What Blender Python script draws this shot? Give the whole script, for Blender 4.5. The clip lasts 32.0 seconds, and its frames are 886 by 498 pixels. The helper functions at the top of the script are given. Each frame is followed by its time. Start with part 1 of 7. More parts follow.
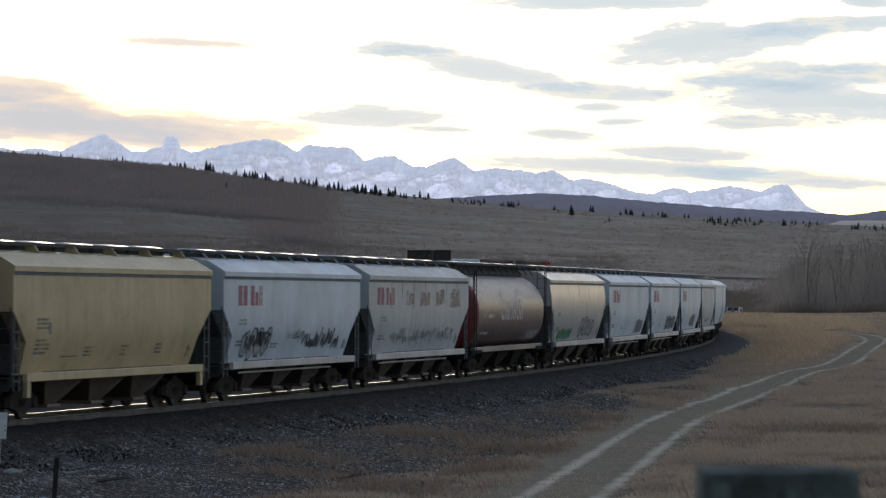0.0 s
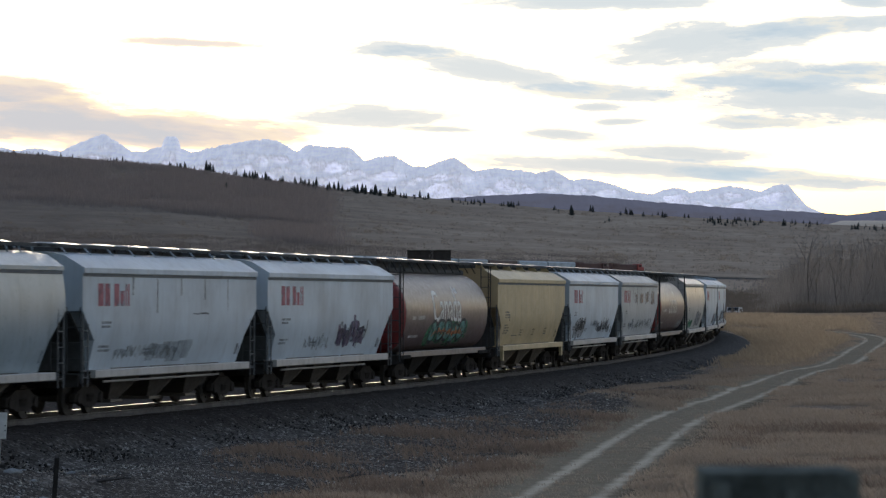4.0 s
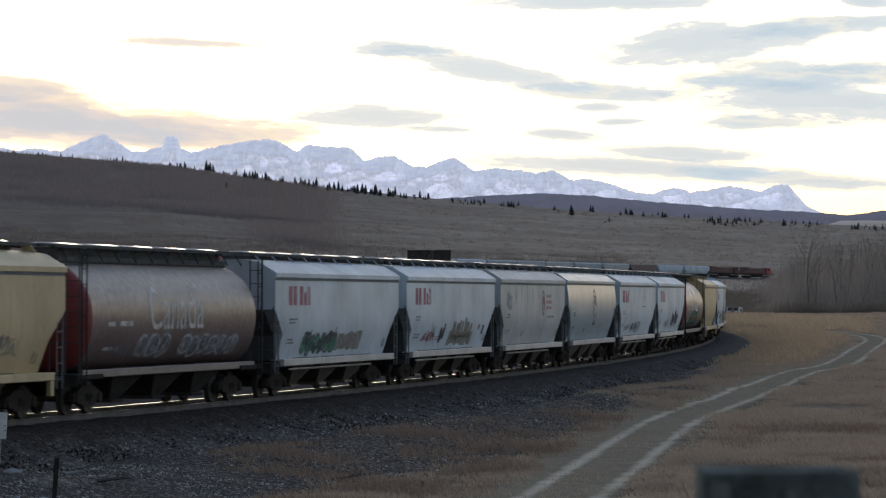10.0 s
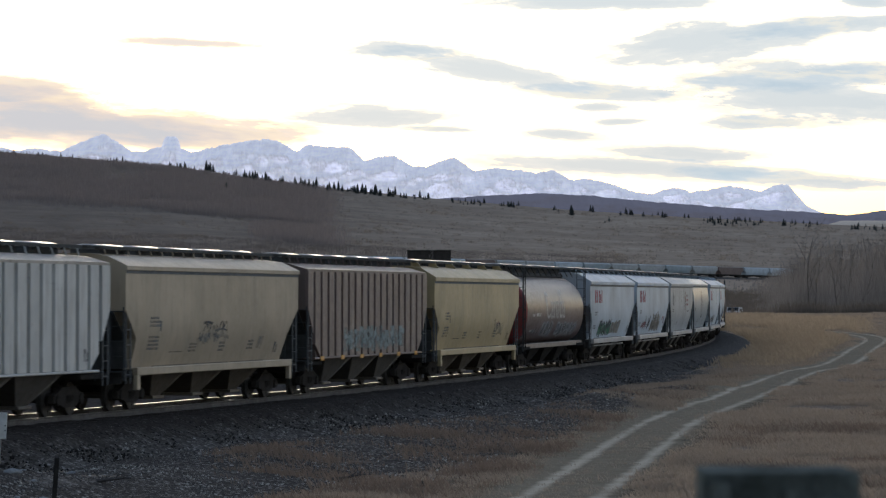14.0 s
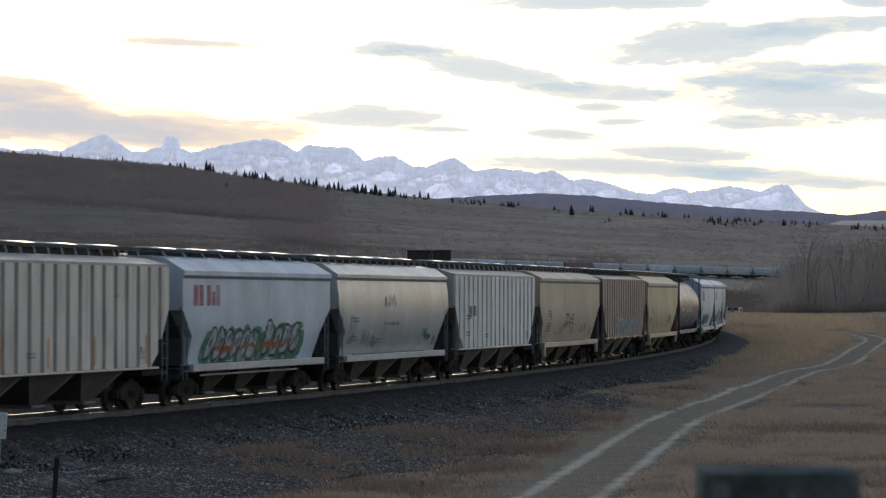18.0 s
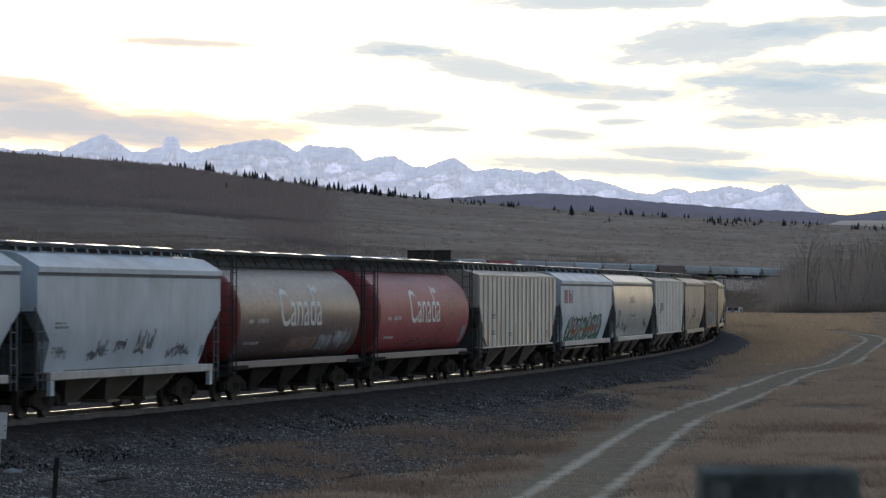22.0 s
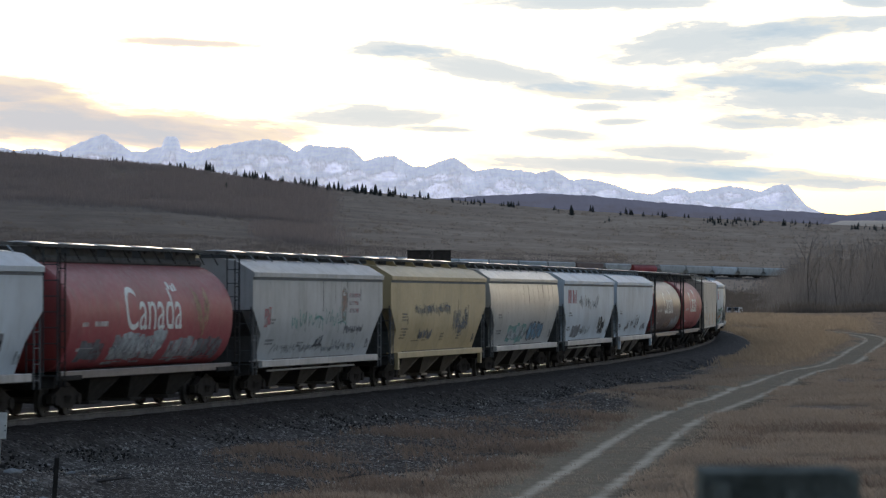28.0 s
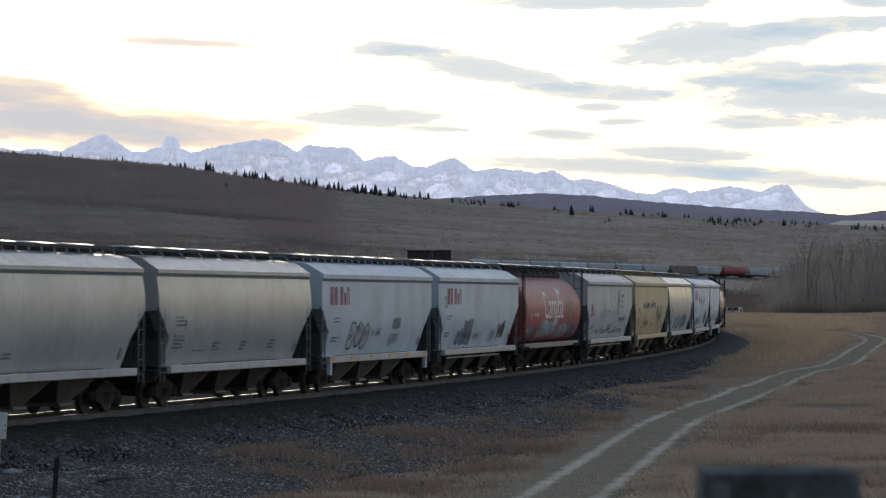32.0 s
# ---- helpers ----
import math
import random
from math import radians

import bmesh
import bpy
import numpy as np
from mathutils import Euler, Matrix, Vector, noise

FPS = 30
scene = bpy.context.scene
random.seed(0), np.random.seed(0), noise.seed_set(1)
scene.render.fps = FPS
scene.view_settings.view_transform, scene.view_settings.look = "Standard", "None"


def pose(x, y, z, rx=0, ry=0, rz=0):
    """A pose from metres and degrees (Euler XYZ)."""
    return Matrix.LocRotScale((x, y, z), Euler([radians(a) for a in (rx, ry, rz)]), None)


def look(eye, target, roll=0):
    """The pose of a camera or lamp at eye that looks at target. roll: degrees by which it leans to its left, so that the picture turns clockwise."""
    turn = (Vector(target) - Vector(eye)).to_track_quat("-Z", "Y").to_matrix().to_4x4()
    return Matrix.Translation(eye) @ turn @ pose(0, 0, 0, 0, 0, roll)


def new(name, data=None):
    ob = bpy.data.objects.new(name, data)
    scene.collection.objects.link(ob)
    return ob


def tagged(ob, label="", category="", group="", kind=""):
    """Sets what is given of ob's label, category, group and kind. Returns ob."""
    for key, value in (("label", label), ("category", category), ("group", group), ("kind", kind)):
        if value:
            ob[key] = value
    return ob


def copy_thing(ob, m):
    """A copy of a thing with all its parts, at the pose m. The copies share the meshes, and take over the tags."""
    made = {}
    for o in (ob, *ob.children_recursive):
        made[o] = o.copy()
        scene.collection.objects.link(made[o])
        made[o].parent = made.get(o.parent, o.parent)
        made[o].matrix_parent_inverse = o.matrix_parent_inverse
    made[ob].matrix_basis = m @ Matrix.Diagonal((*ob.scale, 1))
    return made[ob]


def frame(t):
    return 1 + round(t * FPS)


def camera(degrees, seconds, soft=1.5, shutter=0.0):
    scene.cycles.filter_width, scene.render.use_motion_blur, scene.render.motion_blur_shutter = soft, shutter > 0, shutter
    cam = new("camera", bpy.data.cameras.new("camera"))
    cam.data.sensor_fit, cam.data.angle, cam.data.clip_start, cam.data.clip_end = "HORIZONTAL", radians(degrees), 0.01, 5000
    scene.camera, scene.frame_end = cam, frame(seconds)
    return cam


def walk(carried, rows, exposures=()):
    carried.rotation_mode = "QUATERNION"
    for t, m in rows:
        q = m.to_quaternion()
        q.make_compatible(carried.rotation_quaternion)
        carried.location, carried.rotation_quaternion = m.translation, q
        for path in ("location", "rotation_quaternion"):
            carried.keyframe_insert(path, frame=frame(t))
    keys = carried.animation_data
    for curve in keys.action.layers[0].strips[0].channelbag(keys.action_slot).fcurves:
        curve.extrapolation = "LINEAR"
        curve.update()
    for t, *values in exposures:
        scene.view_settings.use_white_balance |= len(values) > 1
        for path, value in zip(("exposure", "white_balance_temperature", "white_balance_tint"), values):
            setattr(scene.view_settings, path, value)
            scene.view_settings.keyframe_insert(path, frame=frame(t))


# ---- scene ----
F = 6332.0                      # focal length in picture units
CZ = 5.0                        # height of the lens above the valley datum
cam = camera(math.degrees(2 * math.atan(784 / F)), 32.0, soft=1.3, shutter=0.35)
cam.data.dof.use_dof = True
cam.data.dof.focus_distance = 170.0
cam.data.dof.aperture_fstop = 12.0
EYE = look((0, 0, CZ), (0, 1000, CZ + 1000 * 37 / F))
walk(cam, [(0.0, EYE), (32.0, EYE)], exposures=[(0.0, 0.0), (32.0, 0.0)])

# ---------------------------------------------------------------- world and sun
SUN_EL, SUN_AZ = radians(7.0), radians(-4.0)      # azimuth from +Y, towards +X
world = bpy.data.worlds.new("evening_sky")
scene.world = world
world.use_nodes = True
wn, wl = world.node_tree.nodes, world.node_tree.links
wn.clear()


def wnode(kind, **inputs):
    n = wn.new(kind)
    for k, v in inputs.items():
        n.inputs[int(k[1:]) if k[0] == "i" and k[1:].isdigit() else k].default_value = v
    return n


sky = wn.new("ShaderNodeTexSky")
sky.sky_type, sky.sun_disc = "NISHITA", False
sky.sun_elevation, sky.sun_rotation = SUN_EL, SUN_AZ
sky.air_density, sky.dust_density, sky.ozone_density = 1.0, 1.5, 2.0
tc = wn.new("ShaderNodeTexCoord")
sep = wn.new("ShaderNodeSeparateXYZ")
wl.new(tc.outputs["Generated"], sep.inputs[0])
# pale overcast glow in the west, warm along the horizon
elev = wn.new("ShaderNodeValToRGB")
er = elev.color_ramp
er.elements[0].position, er.elements[0].color = 0.0, (1.0, 0.68, 0.38, 1)
er.elements[1].position, er.elements[1].color = 1.0, (0.165, 0.235, 0.375, 1)
for p, c in ((0.020, (0.98, 0.74, 0.42, 1)), (0.034, (1.04, 0.89, 0.62, 1)), (0.054, (1.14, 1.09, 0.97, 1)), (0.30, (0.62, 0.74, 0.95, 1))):
    e = er.elements.new(p)
    e.color = c
wl.new(sep.outputs[2], elev.inputs[0])
west = wn.new("ShaderNodeMapRange")
west.inputs[1].default_value, west.inputs[2].default_value = -0.6, 1.0
west.inputs[3].default_value, west.inputs[4].default_value = 0.25, 1.0
wl.new(sep.outputs[1], west.inputs[0])
glow = wn.new("ShaderNodeBackground")
wl.new(elev.outputs[0], glow.inputs[0])
wl.new(west.outputs[0], glow.inputs[1])
air = wn.new("ShaderNodeBackground")
air.inputs[1].default_value = 0.07
wl.new(sky.outputs[0], air.inputs[0])
both = wn.new("ShaderNodeAddShader")
wl.new(glow.outputs[0], both.inputs[0])
wl.new(air.outputs[0], both.inputs[1])
wout = wn.new("ShaderNodeOutputWorld")
wl.new(both.outputs[0], wout.inputs[0])

sun = new("sun", bpy.data.lights.new("sun", "SUN"))
sun.data.energy, sun.data.angle, sun.data.color = 0.7, radians(12), (1.0, 0.86, 0.68)
sd = Vector((math.sin(SUN_AZ) * math.cos(SUN_EL), math.cos(SUN_AZ) * math.cos(SUN_EL), math.sin(SUN_EL)))
sun.matrix_world = look(sd * 50, (0, 0, 0))


# ---------------------------------------------------------------- materials
def material(name):
    m = bpy.data.materials.new(name)
    m.use_nodes = True
    nt = m.node_tree
    return m, nt.nodes, nt.links, nt.nodes["Principled BSDF"]


def coords(n, l, scale=(1, 1, 1), kind="Object"):
    """Texture space of the thing, shifted by a random amount for each object."""
    t = n.new("ShaderNodeTexCoord")
    oi = n.new("ShaderNodeObjectInfo")
    mul = n.new("ShaderNodeMath")
    mul.operation = "MULTIPLY"
    mul.inputs[1].default_value = 57.0
    l.new(oi.outputs["Random"], mul.inputs[0])
    add = n.new("ShaderNodeVectorMath")
    add.operation = "ADD"
    l.new(t.outputs[kind], add.inputs[0])
    l.new(mul.outputs[0], add.inputs[1])
    mp = n.new("ShaderNodeMapping")
    mp.inputs["Scale"].default_value = scale
    l.new(add.outputs[0], mp.inputs[0])
    return mp.outputs[0]


def noise_tex(n, l, vec, scale, detail=4.0, rough=0.6):
    t = n.new("ShaderNodeTexNoise")
    t.inputs["Scale"].default_value = scale
    t.inputs["Detail"].default_value = detail
    t.inputs["Roughness"].default_value = rough
    l.new(vec, t.inputs["Vector"])
    return t.outputs["Fac"]


def ramp(n, l, fac, stops):
    r = n.new("ShaderNodeValToRGB")
    cr = r.color_ramp
    for i, (p, c) in enumerate(stops):
        e = cr.elements[i] if i < 2 else cr.elements.new(p)
        e.position, e.color = p, (*c[:3], 1) if len(c) >= 3 else (c[0], c[0], c[0], 1)
    l.new(fac, r.inputs[0])
    return r.outputs[0]


def mix(n, l, fac, a, b, how="MIX"):
    x = n.new("ShaderNodeMix")
    x.data_type, x.blend_type = "RGBA", how
    for sock, v in ((x.inputs[0], fac), (x.inputs[6], a), (x.inputs[7], b)):
        if isinstance(v, (int, float)):
            sock.default_value = v
        elif isinstance(v, tuple):
            sock.default_value = (*v, 1)
        else:
            l.new(v, sock)
    return x.outputs[2]


def bump(n, l, bsdf, height, strength, distance=0.02):
    b = n.new("ShaderNodeBump")
    b.inputs["Strength"].default_value, b.inputs["Distance"].default_value = strength, distance
    l.new(height, b.inputs["Height"])
    l.new(b.outputs[0], bsdf.inputs["Normal"])


def car_paint(name, colour, rust=0.35, rough=0.5, metal=0.0, dirt=(0.10, 0.085, 0.07), shine=0.5, dust_sheen=0.0):
    """Weathered paint: broad fading, streaks that run down, specks of rust."""
    m, n, l, b = material(name)
    v = coords(n, l)
    broad = noise_tex(n, l, v, 0.45, 3)
    vs = coords(n, l, (2.2, 2.2, 0.22))
    streak = noise_tex(n, l, vs, 1.6, 6, 0.7)
    speck = noise_tex(n, l, v, 5.0, 8, 0.75)
    fade = tuple(min(1, c * 1.10 + 0.012) for c in colour)
    dark = tuple(c * 0.80 for c in colour)
    base = mix(n, l, ramp(n, l, broad, [(0.3, (0,)), (0.7, (1,))]), dark, fade)
    base = mix(n, l, ramp(n, l, streak, [(0.50, (0,)), (0.78, (0.75 * rust + 0.15,))]), base, dirt)
    base = mix(n, l, ramp(n, l, speck, [(0.60, (0,)), (0.72, (rust,))]), base, (0.14, 0.07, 0.045))
    if dust_sheen:                                   # paler tank crown: grain dust together with a painted sky sheen
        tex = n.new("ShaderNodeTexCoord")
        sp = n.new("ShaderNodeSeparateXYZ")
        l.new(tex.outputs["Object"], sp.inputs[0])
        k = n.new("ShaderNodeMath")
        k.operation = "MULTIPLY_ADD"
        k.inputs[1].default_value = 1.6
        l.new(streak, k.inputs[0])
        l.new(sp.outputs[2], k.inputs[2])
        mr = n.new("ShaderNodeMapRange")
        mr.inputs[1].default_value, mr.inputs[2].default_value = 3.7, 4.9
        mr.inputs[3].default_value, mr.inputs[4].default_value = 0.0, dust_sheen
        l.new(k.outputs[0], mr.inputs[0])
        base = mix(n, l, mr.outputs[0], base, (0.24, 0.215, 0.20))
    l.new(base, b.inputs["Base Color"])
    b.inputs["Specular IOR Level"].default_value = shine
    l.new(ramp(n, l, speck, [(0.3, (rough - 0.12,)), (0.7, (min(1, rough + 0.2),))]), b.inputs["Roughness"])
    b.inputs["Metallic"].default_value = metal
    bump(n, l, b, broad, 0.25, 0.03)
    return m


def plain(name, colour, rough=0.7, metal=0.0, vary=0.25, scale=3.0, bump_by=0.3, shine=0.3):
    m, n, l, b = material(name)
    v = coords(n, l)
    f = noise_tex(n, l, v, scale, 6, 0.65)
    f2 = noise_tex(n, l, v, scale * 9, 4, 0.6)
    lo, hi = tuple(c * (1 - vary) for c in colour), tuple(min(1, c * (1 + vary)) for c in colour)
    base = mix(n, l, ramp(n, l, f, [(0.3, (0,)), (0.7, (1,))]), lo, hi)
    base = mix(n, l, ramp(n, l, f2, [(0.45, (0,)), (0.7, (0.4,))]), base, lo)
    l.new(base, b.inputs["Base Color"])
    b.inputs["Roughness"].default_value, b.inputs["Metallic"].default_value = rough, metal
    b.inputs["Specular IOR Level"].default_value = shine if rough < 0.85 else 0.0
    if bump_by:
        bump(n, l, b, f2, bump_by, 0.02)
    return m


PAINT = {
    "white": car_paint("white_car_paint", (0.52, 0.60, 0.675), 0.15),
    "grey": car_paint("greyed_white_paint", (0.44, 0.47, 0.49), 0.45),
    "blue": car_paint("pale_blue_grey_paint", (0.315, 0.395, 0.45), 0.2, 0.33),
    "silver": car_paint("cream_silver_paint", (0.43, 0.437, 0.427), 0.3, 0.33),
    "tan": car_paint("mustard_tan_paint", (0.49, 0.385, 0.215), 0.25),
    "beige": car_paint("dull_beige_paint", (0.45, 0.37, 0.27), 0.2),
    "brown": car_paint("faded_brown_paint", (0.125, 0.083, 0.084), 0.3, 0.40, shine=0.45, dust_sheen=0.6),
    "red": car_paint("faded_red_paint", (0.365, 0.072, 0.088), 0.2, 0.50, shine=0.25, dust_sheen=0.3),
    "rust": car_paint("rusty_brown_grey_paint", (0.165, 0.116, 0.108), 0.7, dirt=(0.27, 0.25, 0.255)),
    "ribwhite": car_paint("chalky_white_paint", (0.64, 0.65, 0.64), 0.55),
    "cream": car_paint("stained_cream_paint", (0.64, 0.59, 0.525), 0.6),
    "loco": car_paint("red_engine_paint", (0.36, 0.06, 0.055), 0.2),
    "maroon": car_paint("dull_maroon_paint", (0.105, 0.047, 0.047), 0.3),
    "endred": car_paint("dark_red_end_paint", (0.24, 0.026, 0.026), 0.15),
    "ribskin": car_paint("darker_recessed_skin", (0.40, 0.36, 0.315), 0.8),
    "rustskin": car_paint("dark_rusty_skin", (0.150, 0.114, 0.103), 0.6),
    # chute paints hold grime and rust; their dark tone includes the underside's shade
    "chute": car_paint("grimy_shaded_chute_paint", (0.098, 0.09, 0.081), 0.6),
    "darkchute": car_paint("dark_grimy_shaded_chute_paint", (0.060, 0.053, 0.047), 0.6),
    "tanchute": car_paint("dirty_shaded_tan_chute_paint", (0.098, 0.080, 0.060), 0.6),
    "sill": car_paint("grimy_sill_paint", (0.47, 0.46, 0.455), 0.6),
    "tubesill": car_paint("grimy_tank_sill_paint", (0.165, 0.138, 0.138), 0.7),
}
STEEL = plain("grimy_black_steel", (0.052, 0.049, 0.047), 0.85, 0.0)
LADDER = plain("dull_grey_ladder_steel", (0.17, 0.175, 0.18), 0.8, 0.0)
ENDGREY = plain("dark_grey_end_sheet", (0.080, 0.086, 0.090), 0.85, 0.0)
FRAME = plain("dusty_truck_steel", (0.056, 0.050, 0.046), 0.95, 0.0)
GALV = plain("galvanised_grating", (0.27, 0.28, 0.285), 0.50, 0.3)
TREAD = plain("worn_wheel_steel", (0.058, 0.053, 0.049), 0.8, 0.0)
WALKM = plain("dull_walk_grating", (0.115, 0.115, 0.113), 0.9, 0.0)
HATCH = plain("weathered_hatch_cover", (0.19, 0.19, 0.187), 0.36, 0.0, 0.4, 1.2, 0.15, 0.5)
RAILM = plain("polished_rail_steel", (0.25, 0.235, 0.22), 0.38, 0.9, 0.45, 1.2)
RUSTY = plain("dusty_rail_web", (0.165, 0.153, 0.145), 0.85, 0.1, 0.3, 2.0)
LETTER = plain("white_lettering", (0.80, 0.80, 0.78), 0.6, 0, 0.15)
# dark tone for the shadow line that the eave lip casts
EAVE_SHADE = plain("painted_eave_shade", (0.16, 0.17, 0.18), 0.8, 0, 0.3)
REFLECT = plain("amber_reflector", (0.62, 0.30, 0.05), 0.4, 0, 0.1)


def spray(name, colour, lo=0.15, hi=0.85):
    """Worn sprayed paint that lets the car's side show through in patches."""
    m = plain(name, colour, 0.7, 0, 0.35)
    n, l = m.node_tree.nodes, m.node_tree.links
    v = coords(n, l)
    hole = ramp(n, l, noise_tex(n, l, v, 2.6, 6, 0.7), [(0.36, (lo,)), (0.56, (hi,))])
    tr = n.new("ShaderNodeBsdfTransparent")
    mx = n.new("ShaderNodeMixShader")
    l.new(hole, mx.inputs[0])
    l.new(tr.outputs[0], mx.inputs[1])
    l.new(n["Principled BSDF"].outputs[0], mx.inputs[2])
    l.new(mx.outputs[0], n["Material Output"].inputs[0])
    return m


SPRAY = {
    "dark": spray("dark_spray_paint", (0.075, 0.085, 0.105), 0.35, 0.95),
    "black": spray("black_spray_paint", (0.035, 0.04, 0.045), 0.6, 1.0),
    "purple": spray("purple_spray_paint", (0.15, 0.12, 0.19), 0.4, 0.95),
    "green": spray("green_spray_paint", (0.06, 0.24, 0.13), 0.3, 0.9),
    "teal": spray("teal_spray_paint", (0.17, 0.36, 0.33), 0.35, 0.9),
    "pale": spray("pale_spray_paint", (0.52, 0.56, 0.59), 0.3, 0.9),
    "silver": spray("silver_spray_paint", (0.40, 0.42, 0.45), 0.4, 0.95),
    "ghost": spray("ghostly_grey_paint", (0.26, 0.29, 0.31), 0.0, 0.45),
    "tan": spray("tan_buff_paint", (0.29, 0.265, 0.23), 0.35, 0.9),
    "slate": spray("slate_buff_paint", (0.20, 0.21, 0.235), 0.35, 0.9),
    "ochre": spray("ochre_spray_paint", (0.44, 0.30, 0.235), 0.05, 0.6),
    "straw": spray("faded_straw_paint", (0.40, 0.27, 0.17), 0.35, 0.9),
    "mint": spray("chalky_mint_paint", (0.34, 0.42, 0.43), 0.0, 0.65),
    "orange": spray("orange_spray_paint", (0.55, 0.20, 0.08), 0.3, 0.9),
    "rose": spray("faded_rose_paint", (0.50, 0.20, 0.22), 0.1, 0.7),
    "sky": spray("blue_spray_paint", (0.19, 0.36, 0.52), 0.35, 0.9),
    "drip": spray("grimy_run_stain", (0.10, 0.095, 0.09), 0.0, 0.6),
}
LOGO = spray("faded_red_lettering", (0.44, 0.15, 0.18), 0.35, 0.9)
STENCIL = spray("grey_stencil_paint", (0.17, 0.18, 0.195), 0.15, 0.75)
WORN_LETTER = spray("worn_white_lettering", (0.66, 0.64, 0.63), 0.5, 0.95)


# ---------------------------------------------------------------- the line of the track
def near_theta(s):
    a = s / 100
    return 1.3172 + 0.0596 * a + 0.0203 * a * a - 0.0035 * a ** 3


def make_track():
    """Centre line in 2 m steps: straight from behind, a long left curve, a reverse curve, and a far straight."""
    s0, s1 = -600, 230
    pts, x, y, s = [(-13.758, 87.184)], -13.758, 87.184, 0.0
    while s < s1:
        th = near_theta(s + 1)
        x, y, s = x + 2 * math.cos(th), y + 2 * math.sin(th), s + 2
        pts.append((x, y))
    back, x, y, s = [], -13.758, 87.184, 0.0
    while s > s0:
        th = near_theta(max(s - 1, -60))
        x, y, s = x - 2 * math.cos(th), y - 2 * math.sin(th), s - 2
        back.append((x, y))
    pts = back[::-1] + pts
    p0, t0 = Vector(pts[-1]), near_theta(s1)
    p3, far = Vector((-22.0, 1385.0)), radians(47.0)
    L = (p3 - p0).length
    p1 = p0 + Vector((math.cos(t0 + 0.02), math.sin(t0 + 0.02))) * L * 0.36
    p2 = p3 - Vector((math.cos(far), math.sin(far))) * L * 0.30
    prev, acc = p0, 0.0
    for i in range(1, 4001):
        a = i / 4000
        q = p0 * (1 - a) ** 3 + p1 * 3 * a * (1 - a) ** 2 + p2 * 3 * a * a * (1 - a) + p3 * a ** 3
        acc += (q - prev).length
        prev = q
        if acc >= 2.0:
            pts.append((q.x, q.y))
            acc -= 2.0
    for i in range(1, 420):
        pts.append((p3.x + 2 * i * math.cos(far), p3.y + 2 * i * math.sin(far)))
    return np.array(pts), s0


TRACK, TRACK_S0 = make_track()
_s = TRACK_S0 + 2.0 * np.arange(len(TRACK))


def near_rail_z(s):
    s = min(max(s, -60), 230) if isinstance(s, float) else np.clip(s, -60, 230)
    return -3.87 - 0.0089 * s + 0.0943 * (s / 100) ** 2


def far_ground(x):
    return np.clip(-0.3 - 0.0265 * (x + 19), -8.0, 6.0)


def smooth(a, b, x):
    if isinstance(x, (int, float)):
        t = (x - a) / (b - a)
        t = 0.0 if t < 0 else 1.0 if t > 1 else t
        return t * t * (3 - 2 * t)
    t = np.clip((x - a) / (b - a), 0, 1)
    return t * t * (3 - 2 * t)


TRACK_Z = near_rail_z(_s)
_f = smooth(760, 1385, TRACK[:, 1])
TRACK_Z = TRACK_Z * (1 - _f) + (far_ground(TRACK[:, 0]) + 0.9) * _f


def on_track(s, side=0.0, up=0.0):
    """World place at s metres along the track, side metres to the right of it, up metres above the rail."""
    x, y, z = (float(np.interp(s, _s, a)) for a in (TRACK[:, 0], TRACK[:, 1], TRACK_Z))
    ax, ay = (float(np.interp(s + 1, _s, a)) - float(np.interp(s - 1, _s, a)) for a in (TRACK[:, 0], TRACK[:, 1]))
    k = math.hypot(ax, ay)
    return Vector((x + side * ay / k, y - side * ax / k, z + up + CZ))


# ---------------------------------------------------------------- the lie of the land
def ridge_row(px):
    """Height of the hill's skyline over the picture's columns, as rows of the picture."""
    return np.interp(px, [-3000, 0, 120, 300, 520, 750, 1000, 1240, 1400, 1568, 4500], [210, 269, 278, 294, 326, 350, 371, 386, 394, 402, 402])


def lumps(x, y, size, seed=0.0):
    return noise.noise(Vector((x / size + seed, y / size, seed * 1.7)))


_near = TRACK[(_s > -250) & (_s < 420)]
_nears = _s[(_s > -250) & (_s < 420)]


def from_track(x, y):
    """Distance to the near line, signed positive to its right, and s."""
    d = (_near[:, 0] - x) ** 2 + (_near[:, 1] - y) ** 2
    i = int(np.argmin(d))
    j = min(i + 1, len(_near) - 1)
    i2 = max(j - 1, 0)
    tx, ty = _near[j] - _near[i2]
    dx, dy = x - _near[i2][0], y - _near[i2][1]
    return (dx * ty - dy * tx) / math.hypot(tx, ty), float(_nears[i])


ROAD = [(-4.5, 30), (-1.0, 52), (1.1, 65), (2.53, 75.2), (4.75, 94), (7.6, 117.5), (11.5, 141), (14.5, 159.5), (18.2, 183), (22.5, 203), (29.6, 252), (35.3, 292), (37.0, 316), (35.0, 340), (29.0, 362), (20.0, 380)]


def road_gap(x, y):
    """Distance to the middle of the dirt road."""
    best = 900.0
    for (ax, ay), (bx, by) in zip(ROAD, ROAD[1:]):
        if y < min(ay, by) - 9 or y > max(ay, by) + 9:
            continue
        dx, dy = bx - ax, by - ay
        t = max(0.0, min(1.0, ((x - ax) * dx + (y - ay) * dy) / (dx * dx + dy * dy)))
        best = min(best, (ax + dx * t - x) ** 2 + (ay + dy * t - y) ** 2)
    return math.sqrt(best)


